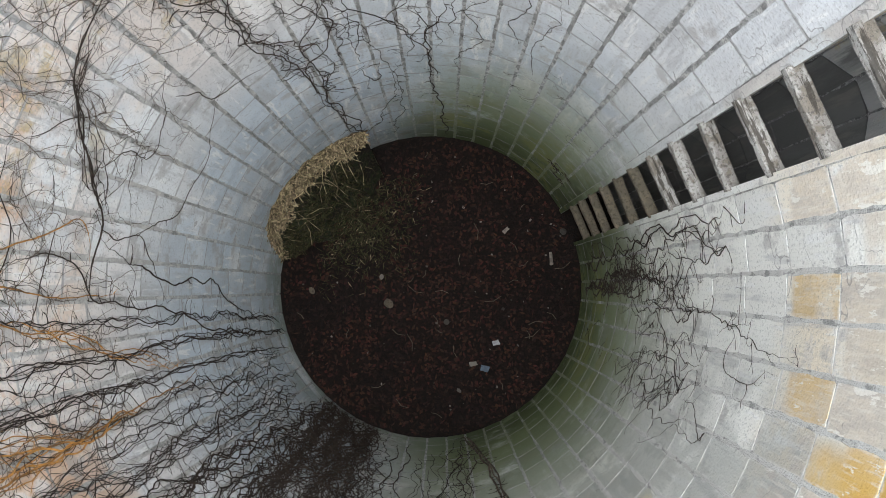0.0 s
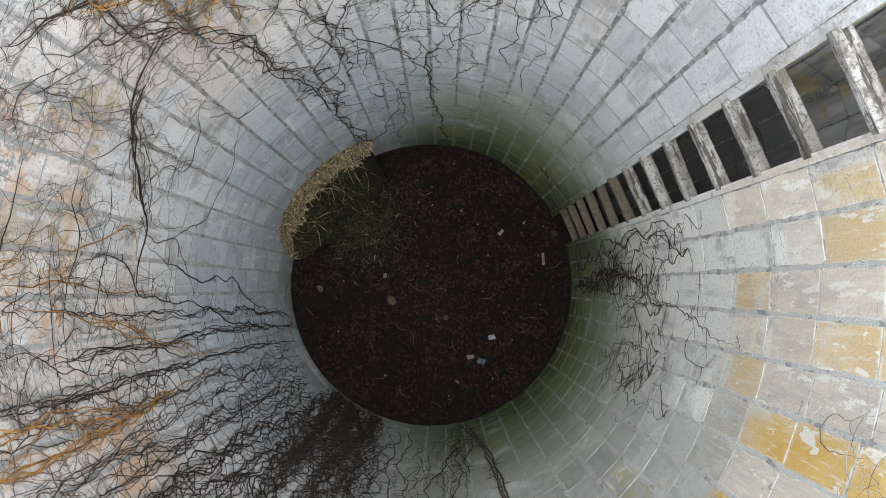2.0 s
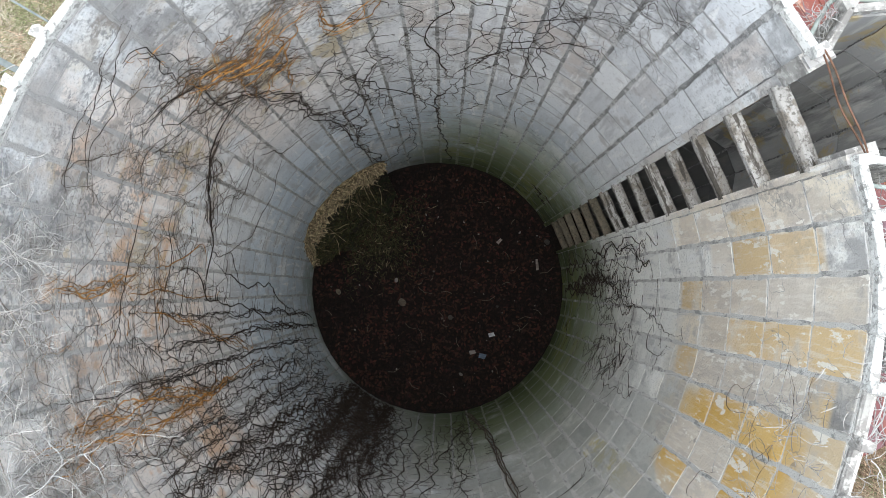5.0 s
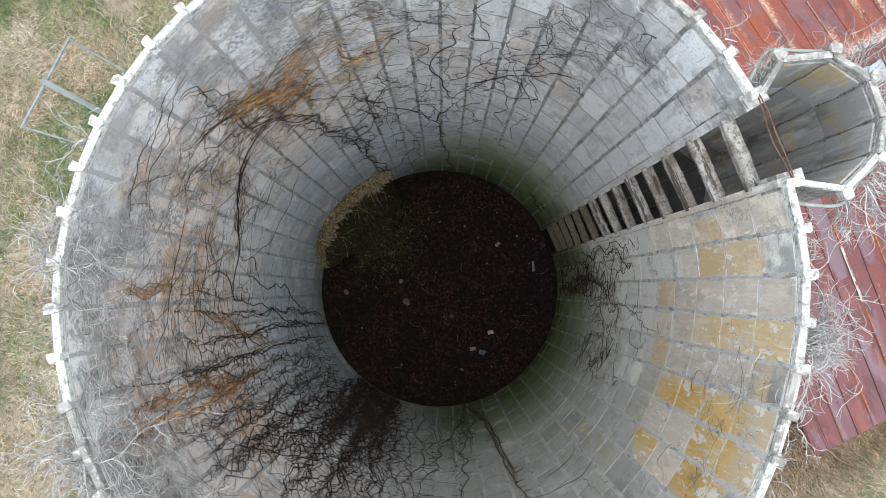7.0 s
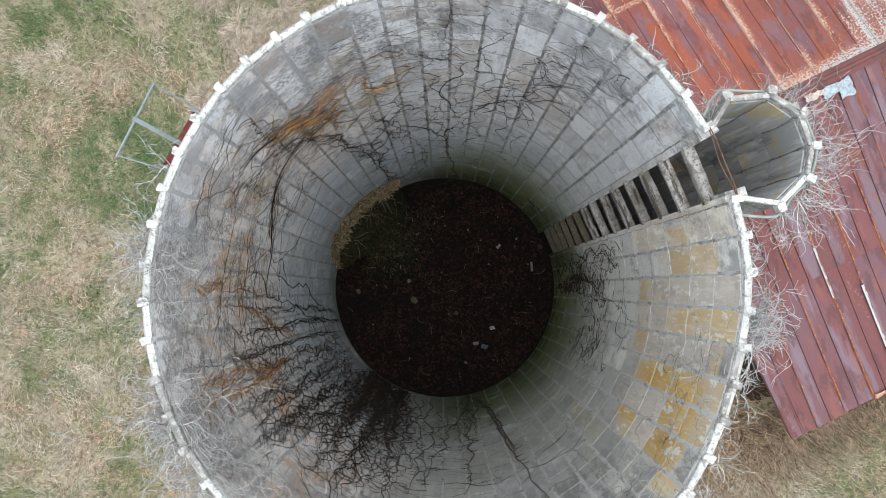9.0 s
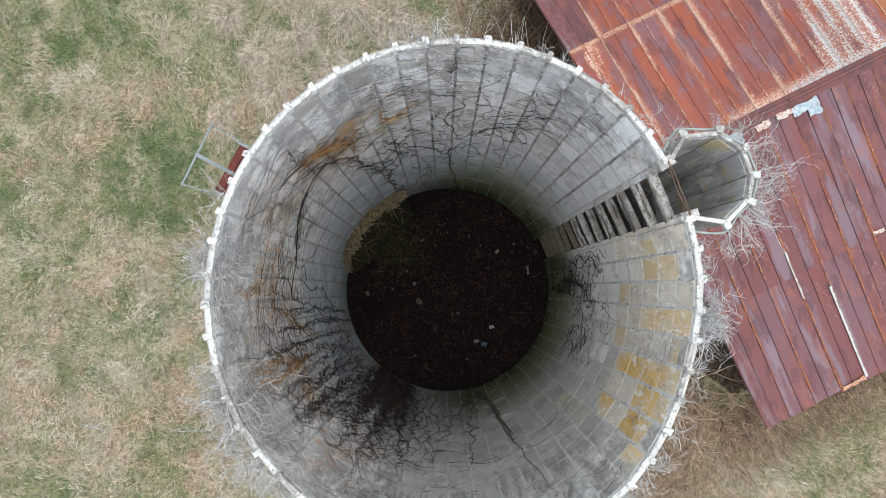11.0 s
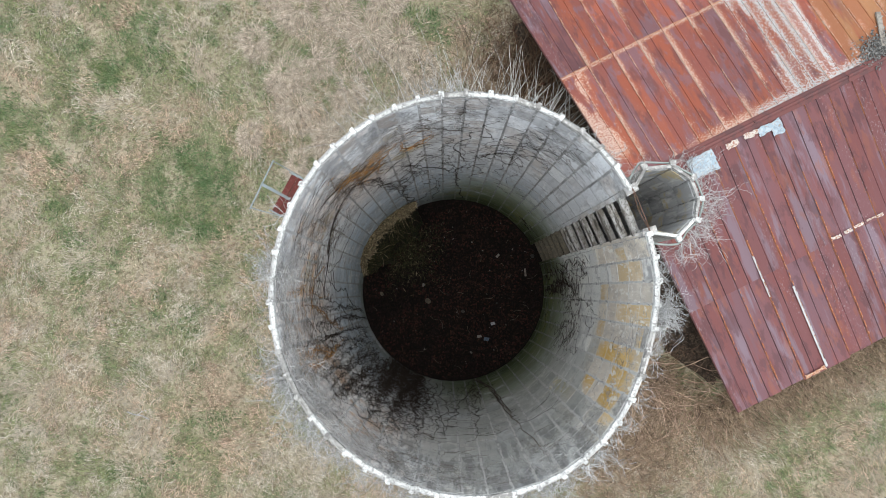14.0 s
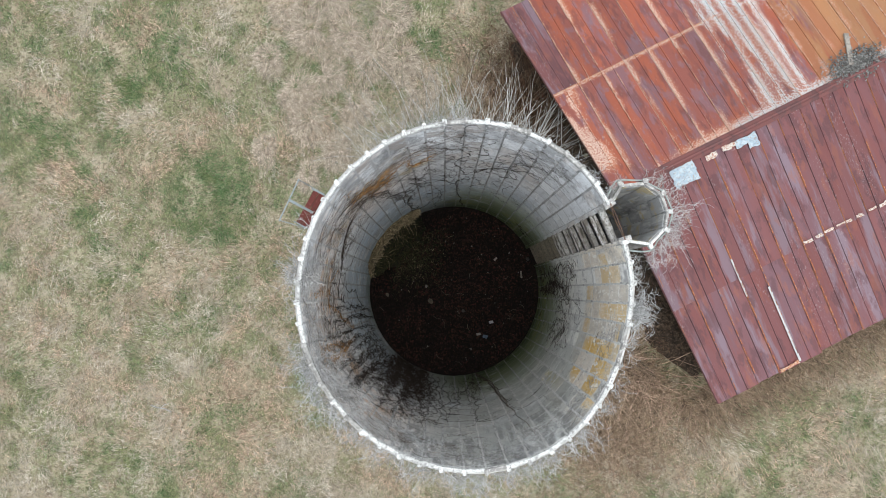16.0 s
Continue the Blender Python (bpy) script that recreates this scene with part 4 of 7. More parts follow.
for i in range(3):
    s = rough_box(0.085, (pb - pa).length, 0.025, rim_rng, 0.002)
    ob = part("board", s, REDBOARD, cage)
    c = (pa + pb) / 2 + OUT * (0.05 + 0.09 * i)
    d = pb - pa
    ob.matrix_local = pose(c.x, c.y, 9.06, 0, 0, math.degrees(math.atan2(d.y, d.x)) - 90)
for p in (pa, pb):
    s = Soup()
    s.box(look(p + OUT * 0.15 + Vector((0, 0, 0.0)), p + OUT * 2), 0.018, 0.04, 0.32)
    part("bracket", s, STEEL, cage, "pale galvanised bracket")

# ---- barn ----
barn = thing("barn", "low barn with a rusty red corrugated metal roof", "barn")
UX, NX = Vector((0.903, 0.430, 0)), Vector((0.430, -0.903, 0))
VR, VL, VU = -0.36, 5.57, -5.99
RIDGE_Z, PITCH = 2.45, 0.193
S1 = 18.0


def verge(v):
    return 4.53 + 0.035 * v


def roof_at(s, v, lift=0.0):
    p = UX * s + NX * v
    p.z = RIDGE_Z - abs(v - VR) * PITCH + lift
    return p


barn_rng = random.Random(33)
PROFILE = [(0, 0.0), (0.018, 0.026), (0.034, 0.026), (0.05, 0.002), (0.48, 0.0), (0.495, 0.018), (0.51, 0.018), (0.53, 0.0), (0.97, 0.002), (1.0, 0.012)]


def sheet(s0, s1, v0, v1, mat, lift):
    """One metal sheet with rolled seams at its edges and a rib in the middle; the first one ends at the verge."""
    s = Soup()
    n = 6
    bend = [barn_rng.uniform(-0.006, 0.006) for _ in range(n + 1)]
    w = len(PROFILE)
    for j in range(n + 1):
        v = v0 + (v1 - v0) * j / n
        left = max(s0, verge(v)) if s0 > 4.7 else verge(v)
        for x, h in PROFILE:
            s.v.append(roof_at(left + (s1 - left) * x, v, h + lift + bend[j] * math.sin(x * 9)))
    for j in range(n):
        for i in range(w - 1):
            p = j * w + i
            s.f.append((p, p + 1, p + w + 1, p + w))
    return part("roof_sheet", s, mat, barn)


def rust_run(ss, v0, v1, mat, wide, lift=0.05):
    """A ragged run of rust or bare metal along a seam."""
    s = Soup()
    n = max(6, int((v1 - v0) / 0.07))
    for j in range(n):
        v = v0 + (v1 - v0) * j / n
        dv = (v1 - v0) / n
        if barn_rng.random() < 0.8:
            w0, w1, sh = barn_rng.uniform(0.3, 1) * wide, barn_rng.uniform(0.3, 1) * wide, barn_rng.uniform(-0.3, 0.3) * wide
            s.add([roof_at(ss - w0 + sh, v, lift), roof_at(ss + w0 + sh, v, lift), roof_at(ss + w1, v + dv, lift), roof_at(ss - w1, v + dv, lift)], [(0, 1, 2, 3)])
    part("seam_rust", s, mat, barn, "ragged weathered run along a seam", kind="stuff")


SOUTH = [4.65] + [5.26 + 0.61 * i for i in range(21)]
NORTH = [4.45] + [5.11 + 0.655 * i for i in range(20)]
for i in range(len(SOUTH) - 1):
    a, b = SOUTH[i], SOUTH[i + 1] + 0.012
    sheet(a, b, 2.78, VL + barn_rng.uniform(-0.03, 0.04), ROOFRED, 0.0)
    sheet(a, b, VR + 0.02, 2.90, ROOFRED, 0.012)
    if i and (i < 5 or barn_rng.random() < 0.5):
        rust_run(a + 0.02, barn_rng.uniform(0.2, 2.0), VL - barn_rng.uniform(0.02, 0.5), RUSTLINE, 0.016)
for i in range(len(NORTH) - 1):
    a, b = NORTH[i], NORTH[i + 1] + 0.012
    sheet(a, b, -3.32, VR - 0.02, ROOFRUST, 0.012)
    sheet(a, b, VU + barn_rng.uniform(-0.03, 0.03), -3.2, ROOFRED if i == 0 else ROOFRUST, 0.0)
    if i:
        rust_run(a + 0.02, VU + 0.1, VR - barn_rng.uniform(0.1, 0.4), RUSTPALE, barn_rng.choice((0.008, 0.010, 0.013)))
    if a < 8.6:
        s = Soup()
        for j in range(14):
            q0, q1 = a + (b - a) * j / 14, a + (b - a) * (j + 1) / 14
            e0, e1 = barn_rng.uniform(0.003, 0.024), barn_rng.uniform(0.003, 0.024)
            s.add([roof_at(q0, -3.30 - e0, 0.045), roof_at(q1, -3.30 - e1, 0.045), roof_at(q1, -3.30 + e1, 0.045), roof_at(q0, -3.30 + e0, 0.045)], [(0, 1, 2, 3)])
        part("lap_rust", s, RUSTPALE, barn, "pale rusty lap", kind="stuff")


def ragged(s0, s1, v0, v1, lift, mat, label, g=7):
    """A torn sheet of bare metal."""
    s = Soup()
    for j in range(g + 1):
        for i in range(g + 1):
            e = barn_rng.uniform(-0.022, 0.022) if i in (0, g) or j in (0, g) else 0
            s.v.append(roof_at(s0 + (s1 - s0) * i / g + e, v0 + (v1 - v0) * j / g + e, lift + barn_rng.uniform(0, 0.006)))
    for j in range(g):
        for i in range(g):
            p = j * (g + 1) + i
            s.f.append((p, p + 1, p + g + 2, p + g + 1))
    part("patch", s, mat, barn, label)


# bare strips and patches where sheets have lost their paint
for ss, v0, v1, wd in ((6.49, 2.36, 3.4, 0.022), (7.09, 3.42, 5.53, 0.03)):
    s = Soup()
    for j in range(8):
        a, b = v0 + (v1 - v0) * j / 8, v0 + (v1 - v0) * (j + 1) / 8
        s.add([roof_at(ss - wd, a, 0.05), roof_at(ss + wd, a, 0.05), roof_at(ss + wd, b, 0.05), roof_at(ss - wd, b, 0.05)], [(0, 1, 2, 3)])
    part("seam_strip", s, BARESTRIP, barn, "bare galvanised seam strip")
ragged(5.93, 6.58, -0.27, 0.20, 0.068, ZINC, "bright bare metal patch", 9)
ragged(7.70, 8.02, -0.21, -0.02, 0.05, ZINC, "bright bare metal patch", 6)
ragged(8.00, 8.28, -0.21, 0.12, 0.052, ZINC, "bright bare metal patch", 6)
ragged(6.90, 7.20, -0.22, -0.08, 0.05, PALEFLAKE, "flaked pale edge of a sheet", 5)
ragged(7.36, 7.70, -0.22, -0.10, 0.05, PALEFLAKE, "flaked pale edge of a sheet", 5)
ragged(6.52, 7.06, 5.49, 5.57, 0.05, RUSTPALE, "rust-eaten edge of a sheet")
for k in range(9):
    a = 8.34 + 0.3 * k + barn_rng.uniform(-0.05, 0.05)
    ragged(a, a + barn_rng.uniform(0.15, 0.3), 2.80, 2.80 + barn_rng.uniform(0.03, 0.09), 0.05, PALEFLAKE, "flaked pale lap of a sheet", 4)
# ridge cap in lengths
ss = 5.5
while ss < S1 - 0.1:
    e = min(ss + 2.4, S1)
    s = Soup()
    for x in (ss, e):
        for v, h in ((VR - 0.13, -0.002), (VR - 0.05, 0.02), (VR - 0.02, 0.05), (VR + 0.02, 0.05), (VR + 0.05, 0.02), (VR + 0.13, -0.002)):
            s.v.append(roof_at(x - 0.2, v, h + 0.04))
    for i in range(5):
        s.f.append((i, i + 1, i + 7, i + 6))
    part("ridge_cap", s, RIDGE, barn)
    ss = e - 0.02
# walls under the roof
S0 = 4.55
s = Soup()
for (sa, va), (sb, vb) in (((S0 + 1.0, VU + 0.3), (S0 + 1.0, VL - 0.35)), ((S0 + 1.0, VL - 0.35), (S1 - 0.3, VL - 0.35)), ((S1 - 0.3, VL - 0.35), (S1 - 0.3, VU + 0.3)), ((S1 - 0.3, VU + 0.3), (S0 + 1.0, VU + 0.3))):
    n = 40
    for i in range(n):
        t0, t1 = (i + 0.03) / n, (i + 0.97) / n
        p, q = [(sa + (sb - sa) * t, va + (vb - va) * t) for t in (t0, t1)]
        a, b = roof_at(*p, -0.06), roof_at(*q, -0.06)
        inn = (roof_at((S0 + S1) / 2, 0) - a).normalized() * 0.03
        for d in (Vector((0, 0, 0)), Vector((inn.x, inn.y, 0))):
            s.add([Vector((a.x, a.y, -0.1)) + d, Vector((b.x, b.y, -0.1)) + d, b + d, a + d], [(0, 1, 2, 3)])
part("board_wall", s, BOARD, barn, "dark weathered board wall", kind="stuff")
s = Soup()
for v0, v1 in ((VU, VR), (VR, VL)):
    a, b = roof_at(verge(v0) - 0.005, v0, -0.05), roof_at(verge(v1) - 0.005, v1, -0.05)
    up, th = Vector((0, 0, 0.10)), UX * 0.025
    s.add([a, b, b + up * 0.6, a + up * 0.6, a + th, b + th, b + th + up * 0.6, a + th + up * 0.6], [(0, 1, 2, 3), (4, 5, 6, 7), (0, 1, 5, 4), (3, 2, 6, 7)])
part("verge_board", s, RIDGE, barn)

# ---- silo floor ----
s = Soup()
rings, seg = 16, 64
for j in range(rings + 1):
    r = 2.34 * j / rings
    for i in range(seg):
        a = 2 * math.pi * i / seg
        x, y = r * math.cos(a), r * math.sin(a)
        z = 0.02 + 0.05 * noise.noise(Vector((x * 1.3, y * 1.3, 7))) + 0.02 * noise.noise(Vector((x * 5, y * 5, 2)))
        s.v.append(Vector((x, y, z)))
for j in range(rings):
    for i in range(seg):
        s.f.append((j * seg + i, j * seg + (i + 1) % seg, (j + 1) * seg + (i + 1) % seg, (j + 1) * seg + i))
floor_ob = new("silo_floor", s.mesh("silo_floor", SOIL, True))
tagged(floor_ob, "dark floor of rotted leaves and dirt", "floor", kind="structure")
s = Soup()
for x, y, w, d in ((2.55, 1.02, 0.9, 1.0),):
    s.box(pose(x, y, 0.0, 0, 0, 23), w, d, 0.06)
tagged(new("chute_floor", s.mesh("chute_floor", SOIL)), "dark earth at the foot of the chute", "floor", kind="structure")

litter_rng = random.Random(5)


def floor_z(x, y):
    return 0.02 + 0.05 * noise.noise(Vector((x * 1.3, y * 1.3, 7))) + 0.02 * noise.noise(Vector((x * 5, y * 5, 2)))


s = Soup()
for _ in range(5200):
    r, a = 2.28 * math.sqrt(litter_rng.random()), litter_rng.uniform(0, 6.283)
    x, y = r * math.cos(a), r * math.sin(a)
    m = pose(x, y, floor_z(x, y) + 0.012 + litter_rng.uniform(0, 0.02), litter_rng.uniform(-30, 30), litter_rng.uniform(-30, 30), litter_rng.uniform(0, 360))
    l, w = litter_rng.uniform(0.02, 0.055), litter_rng.uniform(0.012, 0.03)
    s.add([m @ Vector(q) for q in ((-l, 0, 0), (-l * 0.2, -w, 0.006), (l, 0, 0), (-l * 0.2, w, 0.006))], [(0, 1, 2), (0, 2, 3)])
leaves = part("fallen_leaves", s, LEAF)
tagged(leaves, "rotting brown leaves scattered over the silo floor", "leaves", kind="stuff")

s = Soup()


def pebble(soup, x, y, z, r, rng):
    bm = bmesh.new()
    bmesh.ops.create_icosphere(bm, subdivisions=1, radius=r)
    sc = Vector((rng.uniform(0.7, 1.3), rng.uniform(0.6, 1.0), rng.uniform(0.4, 0.7)))
    rot = pose(x, y, z, 0, 0, rng.uniform(0, 360))
    n = len(soup.v)
    for v in bm.verts:
        soup.v.append(rot @ Vector((v.co.x * sc.x * rng.uniform(0.85, 1.1), v.co.y * sc.y, v.co.z * sc.z)))
    soup.f.extend(tuple(v.index + n for v in f.verts) for f in bm.faces)
    bm.free()


for _ in range(90):
    r, a = 2.2 * math.sqrt(litter_rng.random()), litter_rng.uniform(0, 6.283)
    x, y = r * math.cos(a), r * math.sin(a)
    pebble(s, x, y, floor_z(x, y) + 0.02, litter_rng.choice((0.008, 0.01, 0.012, 0.018, 0.022)), litter_rng)
tagged(part("pebbles", s, STONE), "small pale pebbles and chips among the leaves", "pebbles", kind="stuff")
for x, y, r, lab in ((-0.76, 0.13, 0.055, "pale rounded stone on the dark litter"), (0.24, -0.56, 0.05, "pale rounded stone on the dark litter"), (-0.65, -0.28, 0.085, "dull brown stone half sunk in the litter"), (1.11, -0.36, 0.03, "small white stone on the dark litter"),
                     (2.04, 0.83, 0.08, "pale grey stone lying by the wall"), (0.43, -1.6, 0.045, "grey stone lying on the litter"), (-1.83, -0.08, 0.07, "brown stone lying on the litter"), (1.54, 1.01, 0.03, "small white stone on the dark litter")):
    s = Soup()
    pebble(s, 0, 0, 0, r, litter_rng)
    ob = part("stone", s, STONE if "brown" not in lab else DARKBROWN)
    ob.location = (x, y, floor_z(x, y) + 0.03)
    tagged(ob, lab, "stone", "stones on the silo floor")


def crushed(name, x, y, l, w, h, mat, label, cat, rz):
    s = rough_box(l, w, h, litter_rng, 0.012)
    ob = part(name, s, mat)
    ob.matrix_world = pose(x, y, floor_z(x, y) + 0.035, 6, -8, rz)
    tagged(ob, label, cat)


crushed("can", 1.00, -0.88, 0.10, 0.07, 0.05, CAN, "crushed silver drink can on the dark litter", "can", 20)
crushed("paper_scrap", 0.65, -1.20, 0.11, 0.06, 0.012, STONE, "dirty white paper scrap on the litter", "paper", 10)
crushed("plastic_scrap", 0.83, -1.27, 0.12, 0.08, 0.03, BLUEPLASTIC, "faded blue plastic scrap on the litter", "plastic", -15)
crushed("wood_scrap", 1.85, 0.41, 0.04, 0.20, 0.025, PLANK, "short silvered wood scrap by the wall", "wood", 5)
crushed("wood_scrap", 1.16, 0.85, 0.10, 0.05, 0.02, PLANK, "flat wood chip on the litter", "wood", 40)

# bank of old silage left against the wall
s = Soup()
bank_rng = random.Random(12)
nb, na = 9, 40
BANK_TOP = 1.50
PROF = [(0.0, 1.0), (0.08, 0.97), (0.16, 0.88), (0.23, 0.74), (0.30, 0.58), (0.37, 0.43), (0.46, 0.28), (0.60, 0.12), (0.76, -0.02)]


def bank_height(t):
    """The top of the bank, from one end to the other."""
    return BANK_TOP * float(np.interp(t, (0, 0.05, 0.3, 0.75, 0.88, 1.0), (0.86, 0.90, 1.0, 1.08, 0.80, 0.10))) * (1 + 0.10 * noise.noise(Vector((t * 14, 0, 1))))


def bank_width(t):
    return (0.92 + 0.35 * noise.noise(Vector((t * 9, 4, 1)))) * min(1.0, 0.75 + t * 4, 0.15 + (1 - t) * 3.2)


def bank_angle(t):
    return radians(113.5 + 56 * t)


for i in range(na + 1):
    t = i / na
    a = bank_angle(t)
    for off, h in PROF:
        r = 2.335 - off * bank_width(t) + bank_rng.uniform(-0.015, 0.015)
        s.v.append(Vector((r * math.cos(a), r * math.sin(a), h * bank_height(t) + bank_rng.uniform(-0.04, 0.04))))
crest, slope = Soup(), Soup()
crest.v, slope.v = list(s.v), list(s.v)
for i in range(na):
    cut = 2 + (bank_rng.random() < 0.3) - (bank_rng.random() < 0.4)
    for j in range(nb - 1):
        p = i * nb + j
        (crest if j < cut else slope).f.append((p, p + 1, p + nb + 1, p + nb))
crest.f.append(tuple(range(nb)))
bank = thing("silage_bank", "pale matted bank of old silage against the wall", "silage")
# straw and moss, with top light and slope shade added to their colours
part("crest", crest, STRAWBANK, bank, "matted straw crest, paler for the light on top")
part("slope", slope, BANKMOSS, bank, "mossy slope, darkened for its shade")
s = Soup()
for _ in range(3000):
    t = bank_rng.random()
    a = bank_angle(t)
    off, h = PROF[bank_rng.choice((0, 0, 0, 1, 1, 1, 1, 2))]
    r = min(2.315, 2.315 - off * bank_width(t) + bank_rng.uniform(-0.05, 0.05))
    p = Vector((r * math.cos(a), r * math.sin(a), h * bank_height(t) + bank_rng.uniform(0, 0.05)))
    d = Vector((bank_rng.gauss(0, 1), bank_rng.gauss(0, 1), bank_rng.gauss(0, 0.6))).normalized() * bank_rng.uniform(0.03, 0.10)
    w = d.cross(Vector((0, 0, 1))).normalized() * bank_rng.uniform(0.004, 0.009)
    s.add([p - d - w, p - d + w, p + d + w, p + d - w], [(0, 1, 2, 3)])
part("straw", s, STRAW, bank, kind="stuff")


# broken stems and a board's end fallen over the bank
s = Soup()
for _ in range(46):
    t = 0.08 + 0.8 * bank_rng.random()
    a = bank_angle(t)
    k = bank_rng.choice((1, 2, 3, 4, 5))
    r = 2.30 - PROF[k][0] * bank_width(t)
    p = Vector((r * math.cos(a), r * math.sin(a), bank_height(t) * PROF[k][1] + 0.05))
    h = a + math.pi + bank_rng.gauss(0, 0.8)
    d = Vector((math.cos(h), math.sin(h), -0.9)).normalized() * bank_rng.uniform(0.15, 0.5)
    q = p + d
    q.z = max(q.z, 0.12)
    s.tube([p, p.lerp(q, 0.5) + Vector((bank_rng.gauss(0, 0.02), bank_rng.gauss(0, 0.02), 0.03)), q], bank_rng.uniform(0.004, 0.008), 0.003, 4)
part("stem_litter", s, STRAW, bank, "dry broken stems", kind="stuff")
s = rough_box(0.30, 0.055, 0.03, bank_rng, 0.006)
ob = part("board_end", s, PLANK)
ob.matrix_world = pose(-1.0, 1.97, BANK_TOP * 0.62, 0, 12, 20)
tagged(ob, "pale broken board end sticking out of the silage bank", "board")
s = Soup()
for _ in range(34):
    a, r = bank_rng.uniform(0, 6.283), 2.1 * math.sqrt(bank_rng.random())
    x, y = r * math.cos(a), r * math.sin(a)
    h, ln = bank_rng.uniform(0, 6.283), bank_rng.uniform(0.08, 0.28)
    z = 0.02 + 0.05 * noise.noise(Vector((x * 1.3, y * 1.3, 7))) + 0.04
    s.tube([Vector((x, y, z)), Vector((x + ln * 0.5 * math.cos(h), y + ln * 0.5 * math.sin(h), z + 0.03)), Vector((x + ln * math.cos(h + 0.3), y + ln * math.sin(h + 0.3), z))], 0.005, 0.003, 4)
tagged(part("twig_litter", s, DARKBROWN), "short dead twigs lying among the rotting leaves", "twigs", kind="stuff")


def blade_mesh(name, mat, rows, wave=0.10):
    """Bent strips of grass: rows of base (x, y, z), heading, length, width, arch."""
    n = len(rows)
    a = np.array(rows, dtype=np.float64)
    base, head, ln, wd, arch = a[:, :3], a[:, 3], a[:, 4], a[:, 5], a[:, 6]
    d = np.stack([np.cos(head), np.sin(head), np.zeros(n)], 1)
    w = np.stack([-np.sin(head), np.cos(head), np.zeros(n)], 1) * wd[:, None] * 0.5
    up = np.array([0, 0, 1.0])
    side = w / (wd[:, None] * 0.5) * (np.sin(head * 37.0) * wave * ln)[:, None]
    p1 = base + d * (0.45 * ln)[:, None] + up * (arch * ln)[:, None] + side * 0.4
    p2 = base + d * ln[:, None] + up * (arch * ln * 0.6)[:, None] + side
    v = np.stack([base - w, base + w, p1 + w * 0.9, p1 - w * 0.9, p2], 1).reshape(-1, 3)
    i = np.arange(n) * 5
    quads = np.stack([i, i + 1, i + 2, i + 3], 1)
    tris = np.stack([i + 3, i + 2, i + 4], 1)
    me = bpy.data.meshes.new(name)
    me.from_pydata(v.tolist(), [], quads.tolist() + tris.tolist())
    me.materials.append(mat)
    me.update()
    return me


def grass_object(name, mat, rows, label):
    ob = new(name, blade_mesh(name, mat, rows))
    return tagged(ob, label, "grass", kind="stuff")


# green tufts in front of the bank
rows = []
for _ in range(3600):
    a, r = radians(bank_rng.gauss(140, 17)), 1.75 - 0.9 * abs(bank_rng.gauss(0, 0.5))
    x, y = r * math.cos(a), r * math.sin(a)
    rows.append((x, y, floor_z(x, y), bank_rng.uniform(0, 6.283), bank_rng.uniform(0.05, 0.15), 0.009, bank_rng.uniform(0.2, 0.7)))
grass_object("silo_grass", MOSS, rows[:1900], "sparse green tufts growing on the silo floor")
grass_object("silo_straw", STRAW, rows[3480:], "loose straw strewn over the silo floor")

rows = []
for _ in range(2600):
    t = 0.15 + 0.83 * bank_rng.random() ** 0.8
    a = bank_angle(t)
    k = bank_rng.choice((0, 3, 4, 4, 5, 5, 6, 6, 7))
    r = 2.31 - PROF[k][0] * bank_width(t) + bank_rng.uniform(-0.06, 0.0)
    rows.append((r * math.cos(a), r * math.sin(a), bank_height(t) * PROF[k][1], bank_rng.uniform(0, 6.283), bank_rng.uniform(0.04, 0.10), 0.010, bank_rng.uniform(0.3, 0.9)))
grass_object("bank_moss", MOSS, rows, "dim green moss over the silage bank")

# ---- creepers on the wall ----
vine_rng = random.Random(77)
U = vine_rng.uniform


def in_hatch(a, z):
    return 14.2 < math.degrees(a) % 360 < 31.8 and z < TOP + 0.2


def shoot(soup, a, z, head, length, rad, depth, rng, curl=0.22, off=0.012):
    """A curling side shoot over the wall; head: 0 is up, positive towards larger angles."""
    step = 0.032
    n = max(3, int(length / step))
    pts, turn = [], rng.gauss(0, curl * 0.5)
    away = rng.uniform(-0.001, 0.006) if length < 0.5 else rng.uniform(-0.0005, 0.002)
    for i in range(n):
        if in_hatch(a, z) or not 0.04 < z < 9.72:
            break
        pts.append(on_wall(a, z, max(0.008, off + rad) + abs(rng.gauss(0, 0.002))))
        turn = turn * 0.82 + rng.gauss(0, curl * 0.55)
        head += turn
        a, z, off = a + math.sin(head) * step / 2.3, z + math.cos(head) * step, max(0.006, off + away)
        if depth and rng.random() < 0.13:
            shoot(soup, a, z, head + rng.choice((-1, 1)) * rng.uniform(0.4, 1.3), length * rng.uniform(0.25, 0.6), rad * 0.7, depth - 1, rng, curl, off)
    if len(pts) > 2:
        soup.tube(pts, rad, max(0.0011, rad * 0.45), 3)


